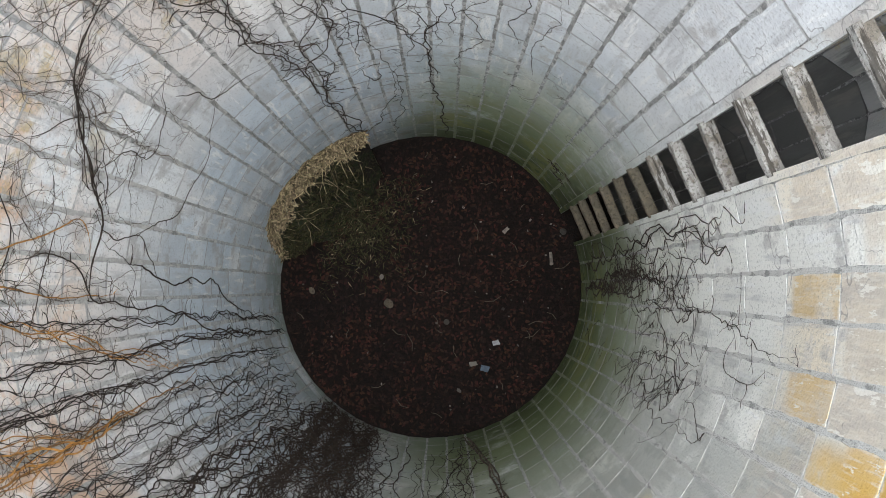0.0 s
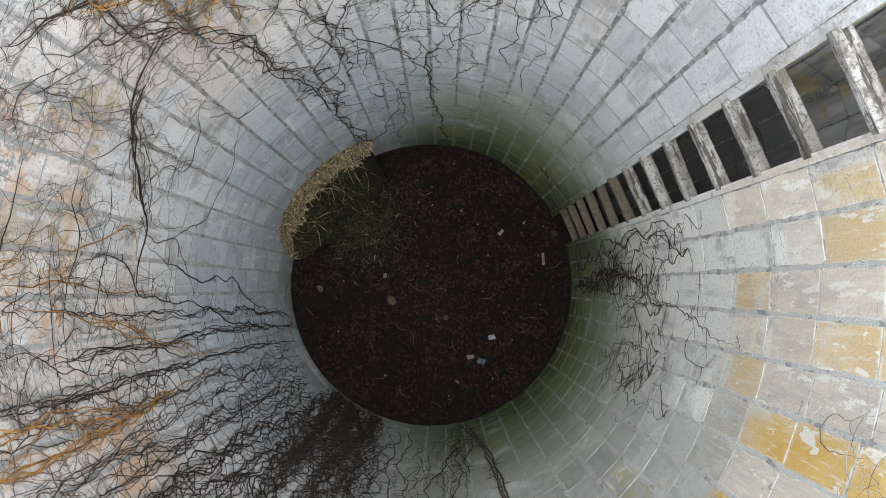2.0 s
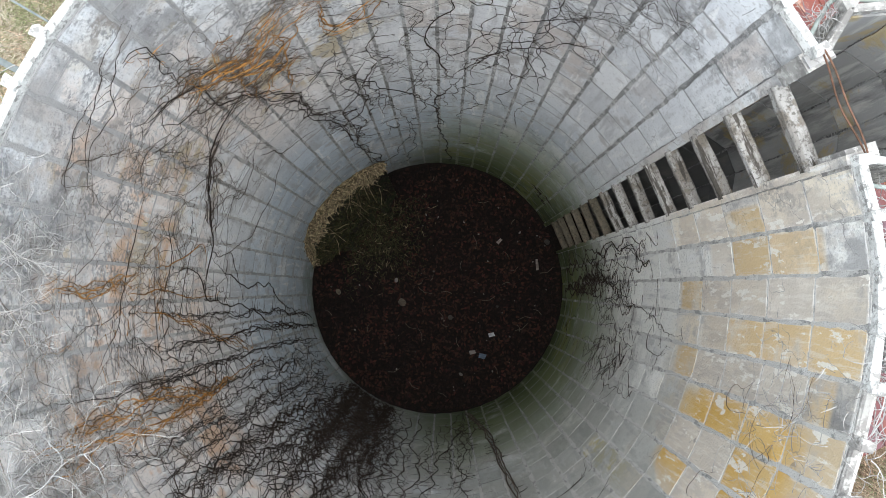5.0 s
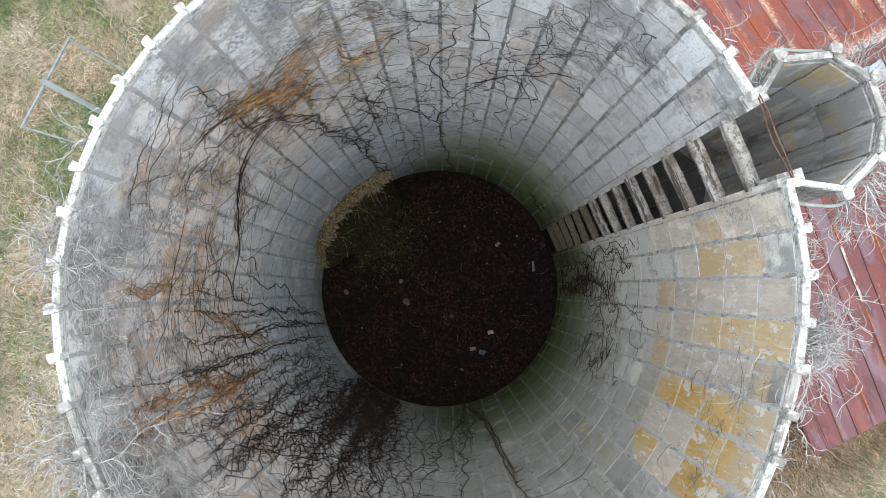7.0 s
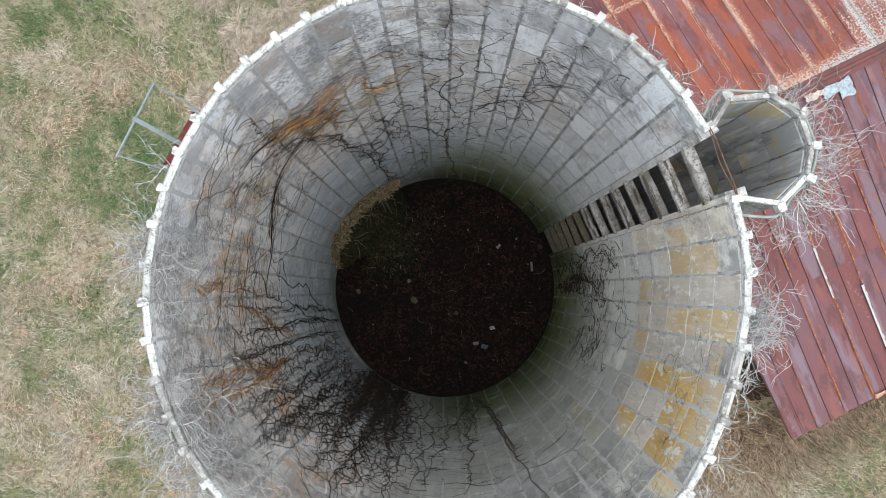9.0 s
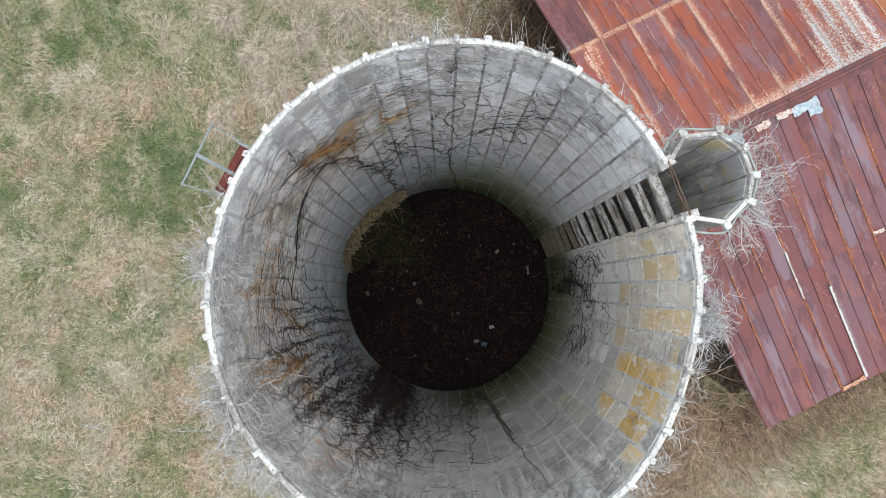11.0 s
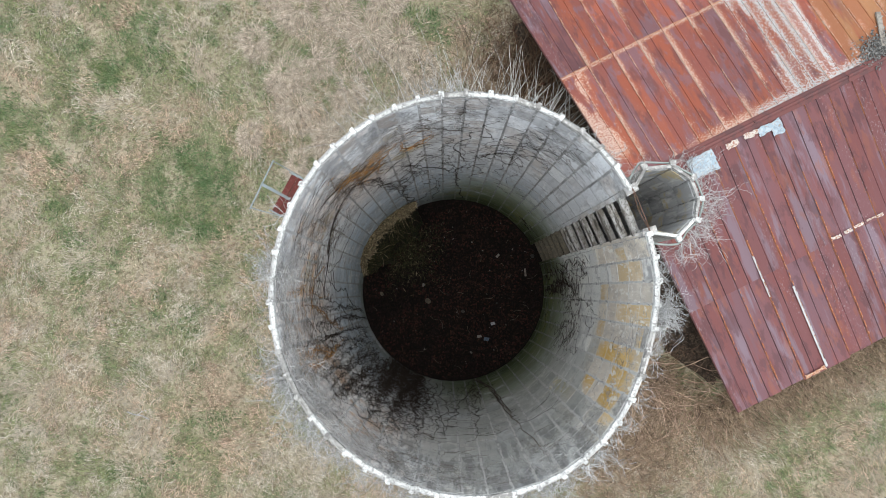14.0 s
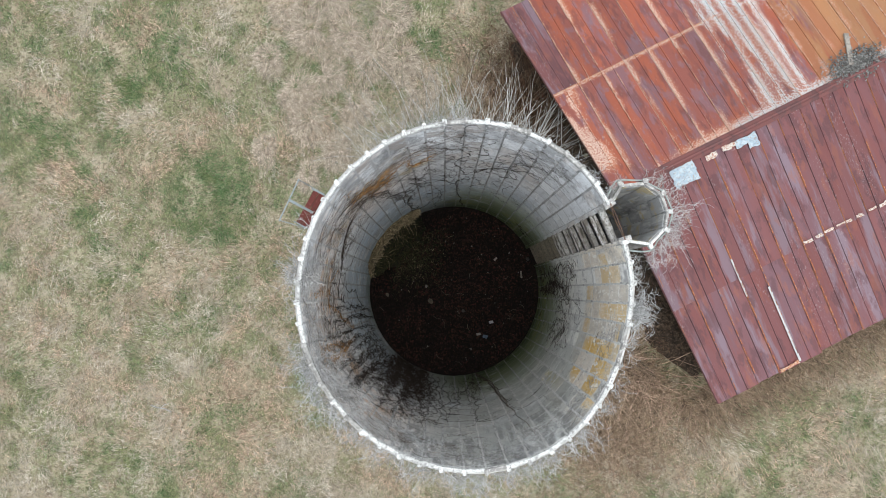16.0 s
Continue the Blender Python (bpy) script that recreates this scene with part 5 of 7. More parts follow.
def creep(soup, fringe, ctrl, rad, rng, wave=1.0, shoots=1.5, reach=(0.10, 0.45), depth=1, curl=0.22):
    """A winding stem along a few (angle, height) stations, with side shoots."""
    fine = []
    at = ctrl[0][0]
    for (d0, z0), (d1, z1) in zip(ctrl, ctrl[1:]):
        dd = (d1 - d0 + 180) % 360 - 180
        n = max(3, int(math.hypot(radians(dd) * 2.3, z1 - z0) / 0.045))
        fine += [(radians(at + dd * i / n), z0 + (z1 - z0) * i / n) for i in range(n)]
        at += dd
    for _ in range(6):
        fine = [fine[0]] + [((p[0] + 2 * q[0] + r[0]) / 4, (p[1] + 2 * q[1] + r[1]) / 4) for p, q, r in zip(fine, fine[1:], fine[2:])] + [fine[-1]]
    waves = [(amp * wave * rng.uniform(0.6, 1.3), 2 * math.pi / rng.uniform(lo, hi), rng.uniform(0, 6.3), rng.uniform(0, 6.3)) for amp, lo, hi in ((0.060, 0.9, 1.9), (0.018, 0.33, 0.6), (0.006, 0.14, 0.22))]
    pts, run, stray = [], 0.0, 0.0
    last = len(fine) - 1
    for i, (a, z) in enumerate(fine):
        b, y = fine[min(i + 1, last)]
        c, x = fine[max(i - 1, 0)]
        head = math.atan2((b - c) * 2.3, y - x)
        side = sum(amp * math.sin(run * k + ph + 1.4 * math.sin(run * k * 0.37 + ps)) for amp, k, ph, ps in waves) * min(1.0, i / 6 + 0.15)
        stray = stray * 0.9 + rng.gauss(0, 0.0055 * wave)
        side += stray
        run += 0.045
        a, z = a + math.cos(head) * side / 2.3, z - math.sin(head) * side
        if in_hatch(a, z) or not 0.02 < z < 9.73:
            continue
        pts.append(on_wall(a, z, 0.008 + rad + rng.uniform(0, 0.003)))
        if rng.random() < shoots * 0.045:
            shoot(fringe, a, z, head + rng.choice((-1, 1)) * rng.uniform(0.3, 1.5), rng.uniform(*reach), min(rad * rng.uniform(0.4, 0.7), 0.005), depth, rng, curl)
    if len(pts) > 2:
        soup.tube(pts, rad, rad * 0.55, 4 if rad > 0.006 else 3, False, 12)


def creeper(lines, rad, mat, label, fringe_mat=None, **more):
    """lines: the stations of each stem; rad: the least and the greatest radius."""
    ob = thing("creeper", label, "creeper", "creepers on the silo wall")
    fringe = Soup()
    for ctrl in lines:
        stem = Soup()
        creep(stem, fringe, ctrl, U(*rad), vine_rng, **more)
        if stem.v:
            part("stem", stem, mat, ob)
    if fringe.v:
        part("twig_fringe", fringe, fringe_mat or mat, ob, kind="stuff")


def beside(ctrl, count, spread, rise=0.25):
    """Stems that keep company with one run."""
    out = []
    for _ in range(count):
        d, z = vine_rng.gauss(0, spread), vine_rng.gauss(0, rise)
        k = vine_rng.uniform(0.75, 1.0)
        cut = [(p + d * (0.4 + 0.6 * i / len(ctrl)) + vine_rng.gauss(0, spread * 0.4), max(0.05, min(9.6, q + z))) for i, (p, q) in enumerate(ctrl)]
        out.append(cut if k > 0.86 or len(cut) < 4 else cut[vine_rng.randint(0, 1):])
    return out


def fan(count, foot, low, rise, lean):
    """Stems that climb side by side: foot angles, starting heights, how far they climb, how far they lean."""
    out = []
    for _ in range(count):
        d, z, up = U(*foot), U(*low), U(*rise)
        e = d + U(*lean) * up / 6
        out.append([(d, z), (d + (e - d) * 0.3 + U(-2, 2), z + up * 0.33), (d + (e - d) * 0.7 + U(-2.5, 2.5), z + up * 0.66), (e, min(9.4, z + up))])
    return out


def drift(count, span, heights, length, tilt=0.4):
    """Stems that wander along the wall at a height."""
    out = []
    for _ in range(count):
        d, z, w = U(*span), U(*heights), U(*length) * vine_rng.choice((-1, 1))
        out.append([(d, z), (d + w * 0.5, z + U(-tilt, tilt)), (d + w, z + U(-tilt, tilt))])
    return out


def ropes(count, foot, low, rise, lean, strands, spread=0.5):
    """Bundles of stems that climb together."""
    out = []
    for ctrl in fan(count, foot, low, rise, lean):
        out += beside(ctrl, vine_rng.randint(*strands), spread, 0.3)
    return out


TWIGGY = {"reach": (0.05, 0.24), "curl": 0.34}
# the great dark thicket that climbs from the floor
creeper(ropes(15, (-130, -110), (0.03, 0.3), (4.2, 8.2), (-11, 7), (3, 5), 1.0), (0.004, 0.0085), VINE, "dense dark thicket of dead creeper rising from the floor", wave=0.9, shoots=2.2, **TWIGGY)
creeper(ropes(8, (-137, -112), (0.3, 2.2), (4.8, 6.6), (-6, 8), (2, 3), 0.8), (0.004, 0.0075), VINE, "dense dark thicket of dead creeper rising from the floor", wave=0.9, shoots=1.8, **TWIGGY)
creeper(ropes(7, (-136, -108), (2.4, 5.0), (3.0, 4.6), (-6, 8), (2, 4), 0.8), (0.004, 0.007), VINE, "tangled dark creeper spread over the wall", wave=0.8, shoots=2.6, **TWIGGY)
creeper(fan(13, (-116, -104), (0.1, 3.0), (3.0, 5.0), (1, 6)), (0.004, 0.007), VINE, "tangled dark creeper along the edge of the thicket", wave=1.1, shoots=2.4, **TWIGGY)
creeper(fan(36, (-130, -110), (0.03, 0.6), (1.6, 5.2), (-8, 6)), (0.005, 0.009), VINE, "matted black foot of the creeper thicket", wave=0.8, shoots=5.0, reach=(0.08, 0.35), depth=2, curl=0.34)
# ropes of stems that follow the joints between the staves
creeper(beside([(-143.6, 1.2), (-144.4, 2.8), (-144.6, 4.7), (-144.4, 6.5), (-144.6, 8.2)], 5, 0.45), (0.003, 0.006), VINE, "dark rope of creeper climbing along a joint", wave=0.5, shoots=2.0, **TWIGGY)
creeper(beside([(-140, 1.6), (-139.5, 3.8), (-138.6, 6.0), (-138.5, 8.4)], 5, 0.9), (0.003, 0.006), VINE, "dark ropes of creeper climbing the wall", wave=0.7, shoots=2.0, **TWIGGY)
creeper(beside([(-151, 0.9), (-152.4, 2.4), (-151.2, 4.4), (-150.6, 6.2), (-148.2, 7.4), (-149.3, 8.6)], 5, 0.6), (0.003, 0.006), VINE, "dark rope of creeper climbing along a joint", wave=0.6, shoots=2.0, **TWIGGY)
creeper(beside([(-156, 0.8), (-158.9, 1.8), (-160.5, 4.8), (-160.3, 5.8), (-160.8, 7.2), (-160.9, 8.6)], 4, 0.35), (0.003, 0.0065), VINE, "dark rope of creeper climbing along a joint", wave=0.4, shoots=2.0, **TWIGGY)
creeper(beside([(-162.1, 0.3), (-164, 1.2), (-166.9, 3.7), (-166.7, 5.4), (-166.7, 6.2), (-167.5, 7.5)], 5, 0.45), (0.004, 0.008), VINE, "dark rope of creeper leaving the floor's edge", wave=0.5, shoots=2.0, **TWIGGY)
creeper(beside([(-166, 0.5), (-169.3, 1.1), (-172.2, 3.6), (-171.9, 5.1), (-171.8, 6.1), (-174, 6.9), (-176.9, 7.7)], 3, 0.5), (0.0035, 0.0065), VINE, "dark creeper run leaving the floor's edge", wave=0.7, shoots=2.0, **TWIGGY)
creeper(beside([(-147.5, 1.0), (-147.6, 3.4), (-146.6, 5.6), (-146, 7.6)], 3, 0.8), (0.003, 0.0055), VINE, "dark creeper run climbing the wall", wave=0.8, shoots=1.8, **TWIGGY)
creeper(beside([(-155, 1.2), (-155.6, 3.6), (-155.2, 5.6), (-154.6, 7.4)], 3, 0.8), (0.003, 0.0055), VINE, "dark creeper run climbing the wall", wave=0.8, shoots=2.6, **TWIGGY)
creeper([[(-164.6, 2.2), (-169.7, 3.8), (-174.2, 4.5), (-175.4, 5.4), (-176.1, 6.1), (178.7, 6.2), (174.9, 6.5), (176.2, 6.9), (179.7, 7.1), (-177.6, 7.2)], [(167.1, 6.2), (171.6, 5.8), (171.5, 5.3), (178.1, 4.9), (-175.5, 4.6)], [(176.3, 5.5), (178.2, 5.0), (179.9, 4.3), (178.8, 3.5), (-177.9, 3.0), (-171.4, 2.3), (-168, 1.2)],
         [(-178.1, 6.1), (169.6, 6.0), (159.8, 6.5), (146.1, 7.1), (136.5, 7.3), (127.9, 7.5)], [(167, 6.1), (157.5, 6.6), (146.3, 7.1), (136, 7.35)]], (0.0055, 0.008), VINE, "dark creeper looping over the wall", wave=0.6, shoots=3.0, **TWIGGY)
creeper(beside([(168, 6.1), (158, 6.6), (147, 7.1), (138, 7.4)], 5, 1.0, 0.20), (0.0022, 0.0042), VINE, "dark creeper rope draped along the wall", wave=1.1, shoots=3.4, **TWIGGY)
creeper([[(171, 5.4), (163, 4.6), (152, 4.5), (143, 4.9), (134, 5.4)], [(142.8, 5.8), (137.8, 5.2), (126.9, 5.1), (122, 5.0)], [(160, 6.3), (154, 5.6), (146, 5.7), (138, 6.3)]], (0.004, 0.006), VINE, "thin dark creeper runs over bare wall", wave=0.8, shoots=2.4, **TWIGGY)
# single stems across the ropes
creeper([[(171.6, 7.4), (-177.1, 7.4), (-166.9, 7.4), (-163, 7.3), (-153, 7.5)], [(179, 7.7), (-173, 7.8), (-162.8, 7.8)], [(169.2, 6.6), (179, 6.7), (-172.3, 6.8), (-164.6, 7.1)], [(-160.1, 8.0), (-161.1, 7.7), (-163.6, 7.5), (-167.4, 7.4)], [(162.9, 7.9), (172.6, 7.9), (-173, 8.1), (-161.7, 8.6)], [(161.6, 7.3), (173.7, 7.1), (-169.5, 7.2), (-160.3, 7.3)]], (0.0028, 0.0045), VINE, "thin dark creeper strung across the wall", wave=0.6, shoots=2.4, **TWIGGY)
# fine stems that wander along the upper wall
creeper(drift(52, (138, 198), (6.2, 9.2), (8, 24), 0.9), (0.0018, 0.0034), BROWNVINE, "fine brown creeper net below the rim", wave=0.8, shoots=4.2, reach=(0.05, 0.26), depth=2, curl=0.34)
creeper(drift(14, (142, 190), (5.6, 8.4), (8, 20), 1.0), (0.002, 0.0038), VINE, "fine dark creeper net below the rim", wave=0.8, shoots=3.6, reach=(0.05, 0.26), depth=2, curl=0.34)
creeper(drift(30, (180, 212), (6.4, 9.4), (8, 18), 0.9), (0.002, 0.0036), BROWNVINE, "fine brown creeper net below the rim", wave=0.8, shoots=3.0, reach=(0.05, 0.26), depth=2, curl=0.34)
creeper(fan(9, (-174, -134), (4.4, 7.0), (1.6, 3.2), (-8, 8)), (0.003, 0.0052), VINE, "dark creeper net below the rim", wave=0.9, shoots=2.6, **TWIGGY)
creeper(fan(26, (146, 190), (5.0, 7.4), (1.0, 2.6), (-14, 14)), (0.0018, 0.0034), BROWNVINE, "brown creeper net below the rim", wave=0.9, shoots=2.8, depth=2, **TWIGGY)
creeper(fan(34, (124, 162), (5.6, 8.0), (0.8, 1.8), (-18, 18)), (0.0018, 0.0034), BROWNVINE, "brown creeper net below the rim", wave=1.0, shoots=3.2, depth=2, **TWIGGY)
creeper(drift(38, (-148, -96), (7.4, 9.5), (6, 16), 0.7), (0.003, 0.0056), BROWNVINE, "grey-brown creeper net below the rim", BROWNVINE, wave=1.2, shoots=3.6, depth=2, curl=0.28)
creeper(drift(30, (-98, -40), (7.9, 9.4), (5, 16), 0.4), (0.0026, 0.0046), BROWNVINE, "grey-brown creeper net below the rim", GREYTWIG, wave=1.2, shoots=3.2, depth=2, curl=0.28)
creeper(drift(20, (-40, -10), (8.4, 9.4), (4, 10), 0.4), (0.0022, 0.004), BROWNVINE, "grey-brown creeper net below the rim", GREYTWIG, wave=1.3, shoots=3.0, depth=2, curl=0.30)
for lo, hi, n in ((-172, -158, 12), (-160, -140, 30), (-142, -118, 34), (-120, -90, 30), (-90, -60, 24), (168, 186, 16)):
    creeper(drift(n, (lo, hi), (8.7, 9.7), (3, 9), 0.4), (0.0028, 0.0046), INNERTWIG, "grey-brown bare twigs sprawled below the rim", wave=2.2, shoots=4.0, reach=(0.08, 0.35), depth=2, curl=0.34)
# the ropes and tangles below the rim, crusted with orange lichen
sling = [[(143, 8.0), (138.7, 8.2), (133.3, 7.8), (129.2, 7.5), (125.1, 7.7), (119.5, 8.0), (113, 8.4)], [(141.2, 8.1), (137.6, 8.0), (130.5, 7.6), (126.7, 7.6), (123, 7.8), (117, 8.3)], [(132.8, 8.1), (131.4, 7.8), (129.2, 7.4), (125, 7.1), (119.9, 7.3)]]
for run in sling:
    creeper(beside(run, 4, 1.3, 0.16), (0.0036, 0.0075), ORANGEVINE, "orange lichened creeper rope slung below the rim", BROWNVINE, wave=1.7, shoots=3.6, depth=2, **TWIGGY)
    creeper(beside(run, 3, 2.2, 0.3), (0.003, 0.0055), BROWNVINE, "brown creeper rope slung below the rim", wave=1.9, shoots=4.2, depth=2, **TWIGGY)
creeper(beside([(143.9, 9.1), (141.4, 9.1), (140.6, 8.9), (138.9, 8.5), (135.8, 8.2), (130.2, 8.0)], 3, 1.2, 0.16), (0.003, 0.0055), VINE, "dark creeper rope hung from the rim", ORANGEVINE, wave=1.5, shoots=3.4, depth=2, **TWIGGY)
creeper(beside([(151, 8.3), (141.6, 8.0), (136.8, 7.3), (131.4, 7.0), (128.2, 6.4), (126.3, 6.0), (120.3, 4.9), (114, 3.1)], 4, 1.4, 0.25), (0.003, 0.006), VINE, "dark creeper rope slung below the rim", wave=1.4, shoots=3.6, depth=2, **TWIGGY)
creeper(beside([(120.6, 7.8), (120.7, 7.3), (126.1, 7.1), (127.9, 6.4)], 5, 1.2, 0.15), (0.004, 0.007), ORANGEVINE, "orange lichened creeper tangle below the rim", VINE, wave=1.2, shoots=4.0, depth=2, **TWIGGY)
creeper(beside([(111.5, 8.0), (109.9, 7.4), (103.6, 7.5), (99, 8.2)], 4, 0.8, 0.1), (0.004, 0.007), ORANGEVINE, "orange lichened creeper run below the rim", VINE, wave=1.0, shoots=3.4, **TWIGGY)
for deg, z, n, mat in ((143, 8.3, 8, BROWNVINE), (141.5, 7.7, 16, BROWNVINE), (138, 7.3, 12, VINE), (135, 8.0, 10, ORANGEVINE), (126.5, 7.7, 14, ORANGEVINE), (125, 7.2, 14, BROWNVINE), (121, 7.4, 10, VINE), (115, 8.2, 10, BROWNVINE), (108, 8.3, 8, ORANGEVINE), (101, 8.5, 8, BROWNVINE)):
    creeper(drift(n, (deg - 3.5, deg + 3.5), (z - 0.3, z + 0.3), (3, 8), 0.3), (0.0026, 0.0048), mat, "orange lichened creeper mat below the rim" if mat is ORANGEVINE else "brown creeper mat below the rim", BROWNVINE, wave=1.6, shoots=4.2, depth=2, **TWIGGY)
creeper(beside([(138.8, 9.2), (148.3, 8.9), (158.2, 8.8), (171.2, 8.5)], 3, 1.6, 0.3), (0.0024, 0.004), VINE, "dark creeper rope strung below the rim", wave=1.6, shoots=3.6, depth=2, **TWIGGY)
creeper([[(-158.1, 8.3), (-158.5, 7.5), (-157.1, 7.0), (-154.4, 6.5), (-155.8, 6.2), (-161.2, 6.2), (-164.7, 6.3)], [(-152.3, 8.4), (-153.2, 7.7), (-153.6, 7.0), (-154.7, 6.3), (-157.3, 4.9), (-159.2, 4.1)], [(-175.3, 7.7), (-173.8, 7.2), (-169.9, 6.1), (-167.7, 6.0), (-166.8, 5.4), (-160, 4.5)],
         [(176, 7.4), (174.5, 6.9), (169.2, 6.3), (172.2, 6.15), (178.7, 6.1)], [(-178.4, 7.9), (-179.2, 7.2), (-177.8, 6.7), (-177.3, 5.5)]], (0.005, 0.007), ORANGEVINE, "orange lichened creeper run", wave=0.35, shoots=1.0, reach=(0.04, 0.15))
for run, n in (([(-155.4, 5.5), (-154.2, 6.4), (-153.2, 7.1), (-153.2, 7.9), (-152.7, 8.6), (-154.2, 9.3)], 5), ([(-154.2, 6.4), (-158.1, 7.2), (-157.4, 7.8), (-157.4, 8.3), (-158.1, 8.9)], 5), ([(-155.7, 8.3), (-158.4, 8.5), (-155.7, 9.1), (-156.2, 9.3)], 5)):
    creeper(beside(run, n, 0.9, 0.15), (0.0038, 0.007), ORANGEVINE, "orange lichened creeper rope below the rim", BROWNVINE, wave=0.7, shoots=2.2, depth=1, curl=0.3)
for run, n in (([(-179.6, 9.0), (-179.6, 8.6), (179.7, 8.1), (177.8, 7.5)], 5), ([(-174, 7.2), (-170.6, 6.3), (-166.8, 5.7), (-160.8, 4.5)], 3)):
    creeper(beside(run, n, 0.7, 0.1), (0.0035, 0.006), ORANGEVINE, "orange lichened creeper run", BROWNVINE, wave=0.8, shoots=3.4, depth=2, **TWIGGY)
creeper(drift(14, (-168, -150), (7.0, 9.2), (4, 9), 0.4), (0.003, 0.0052), ORANGEVINE, "orange lichened creeper tangle below the rim", BROWNVINE, wave=1.5, shoots=2.2, depth=1, curl=0.32)
creeper(drift(12, (-178, -150), (5.2, 9.0), (4, 12), 0.8), (0.0022, 0.0040), VINE, "dark creeper net over the upper wall", BROWNVINE, wave=1.0, shoots=2.6, depth=2, **TWIGGY)
creeper(fan(10, (-172, -148), (3.6, 6.4), (1.2, 2.4), (-10, 10)), (0.0028, 0.0045), VINE, "dark creeper net over the upper wall", wave=1.0, shoots=2.4, depth=1, **TWIGGY)
for run, n in (([(-143.6, 1.6), (-146.2, 6.0), (-147.6, 7.8), (-149.9, 9.0)], 2), ([(-139.7, 1.1), (-145.2, 4.6), (-146.2, 6.8), (-148.5, 8.3)], 3), ([(-134.2, 1.6), (-137.5, 6.4), (-140.3, 7.8), (-143, 8.8)], 5), ([(-150.9, 2.2), (-160.4, 5.7), (-160.8, 7.0), (-160.6, 8.6)], 2), ([(-128, 1.2), (-133, 5.0), (-136, 7.4), (-137, 8.8)], 5)):
    creeper(beside(run, n, 1.5, 0.3), (0.003, 0.006), VINE, "dark creeper streaming up from the thicket", wave=1.2, shoots=1.1, depth=1, **TWIGGY)
creeper(drift(10, (174, 184), (7.2, 8.2), (3, 8), 0.3), (0.003, 0.005), ORANGEVINE, "orange lichened creeper tuft", wave=1.6, shoots=3.5, reach=(0.06, 0.25), curl=0.34)
creeper(drift(8, (-175, -166), (8.3, 9.3), (3, 6), 0.4), (0.003, 0.005), ORANGEVINE, "ochre lichened creeper tuft by the rim", BROWNVINE, wave=1.5, shoots=3.0, reach=(0.06, 0.25), curl=0.34)
# climbers on the far wall
creeper([[(114.1, 1.1), (116.8, 2.8), (118.8, 4.6), (114.4, 4.6), (109.5, 5.2), (105.6, 6.1), (102, 7.4)], [(115.5, 0.9), (119.2, 4.5), (124.5, 5.7), (128.2, 6.6)], [(111.9, 1.2), (116.2, 2.5), (117.8, 4.0), (116.1, 5.0), (109.9, 5.7), (106, 6.6)], [(117, 3.4), (121, 4.6), (126.3, 6.1), (129.6, 6.7)]], (0.005, 0.008), VINE, "dark creeper branching up from the silage bank", wave=0.7, shoots=3.0, reach=(0.06, 0.4), curl=0.3)
creeper([[(103.5, 0.6), (96.3, 2.5), (100.6, 3.8), (104, 5.2)], [(112, 1.1), (104, 1.9), (98.2, 3.4), (95, 4.0)], [(106.5, 3.8), (103.7, 3.3), (101, 4.0)], [(109.5, 4.9), (104, 5.1), (106.3, 3.8)]], (0.0045, 0.007), VINE, "dark creeper branching over the lower wall", wave=0.8, shoots=3.0, **TWIGGY)
creeper([[(83.6, 0.3), (87.8, 3.1), (89.9, 4.3), (84.5, 5.5)], [(84.5, 5.5), (92, 6.6), (88.5, 7.2), (84.2, 7.8), (80, 8.2)], [(91.7, 4.5), (104.1, 5.4), (113.3, 6.3), (121.9, 6.8)], [(87, 3.2), (88.7, 4.4), (90.9, 4.9), (89, 5.5)]], (0.005, 0.008), VINE, "dark creeper branching up the wall", wave=0.7, shoots=3.0, **TWIGGY)
creeper([[(84.5, 5.5), (73.9, 6.7), (63.9, 7.5), (58.5, 8.2), (55.1, 8.9)], [(80, 6.0), (70, 6.9), (61, 7.3), (52, 7.9)], [(86, 6.2), (77, 6.9), (68, 7.7), (60, 8.0), (50, 8.7)]], (0.0035, 0.006), VINE, "dark creeper reaching along the wall to the rim", wave=0.8, shoots=3.6, depth=2, **TWIGGY)
creeper(drift(22, (48, 66), (7.6, 9.0), (4, 12), 0.5), (0.002, 0.0036), BROWNVINE, "grey-brown creeper tuft below the rim", GREYTWIG, wave=1.5, shoots=4.0, depth=2, curl=0.30)
creeper(drift(26, (84, 110), (8.0, 9.4), (5, 14), 0.5), (0.002, 0.0036), BROWNVINE, "grey-brown creeper net below the rim", VINE, wave=1.5, shoots=3.4, depth=2, curl=0.30)
creeper(drift(10, (66, 112), (5.4, 8.6), (5, 14), 1.4), (0.0026, 0.0046), VINE, "dark creeper net over the far wall", wave=1.2, shoots=3.0, depth=2, **TWIGGY)
creeper(fan(26, (60, 116), (3.6, 6.6), (1.4, 3.4), (-16, 16)), (0.0028, 0.005), VINE, "dark creeper net over the far wall", wave=1.1, shoots=2.8, **TWIGGY)
creeper(drift(14, (44, 66), (7.2, 9.0), (4, 10), 0.6), (0.0024, 0.0042), VINE, "dark creeper tuft below the rim", wave=1.4, shoots=3.6, depth=2, curl=0.30)
creeper(drift(20, (90, 126), (5.4, 7.8), (5, 14), 0.8), (0.002, 0.0036), VINE, "dark creeper net over the upper wall", wave=0.9, shoots=3.6, depth=2, **TWIGGY)
creeper(drift(34, (38, 96), (2.0, 6.6), (1, 5), 0.2), (0.0028, 0.004), VINE, "short curled remnants of dead creeper", wave=1.0, shoots=2.2, reach=(0.06, 0.22), curl=0.4)
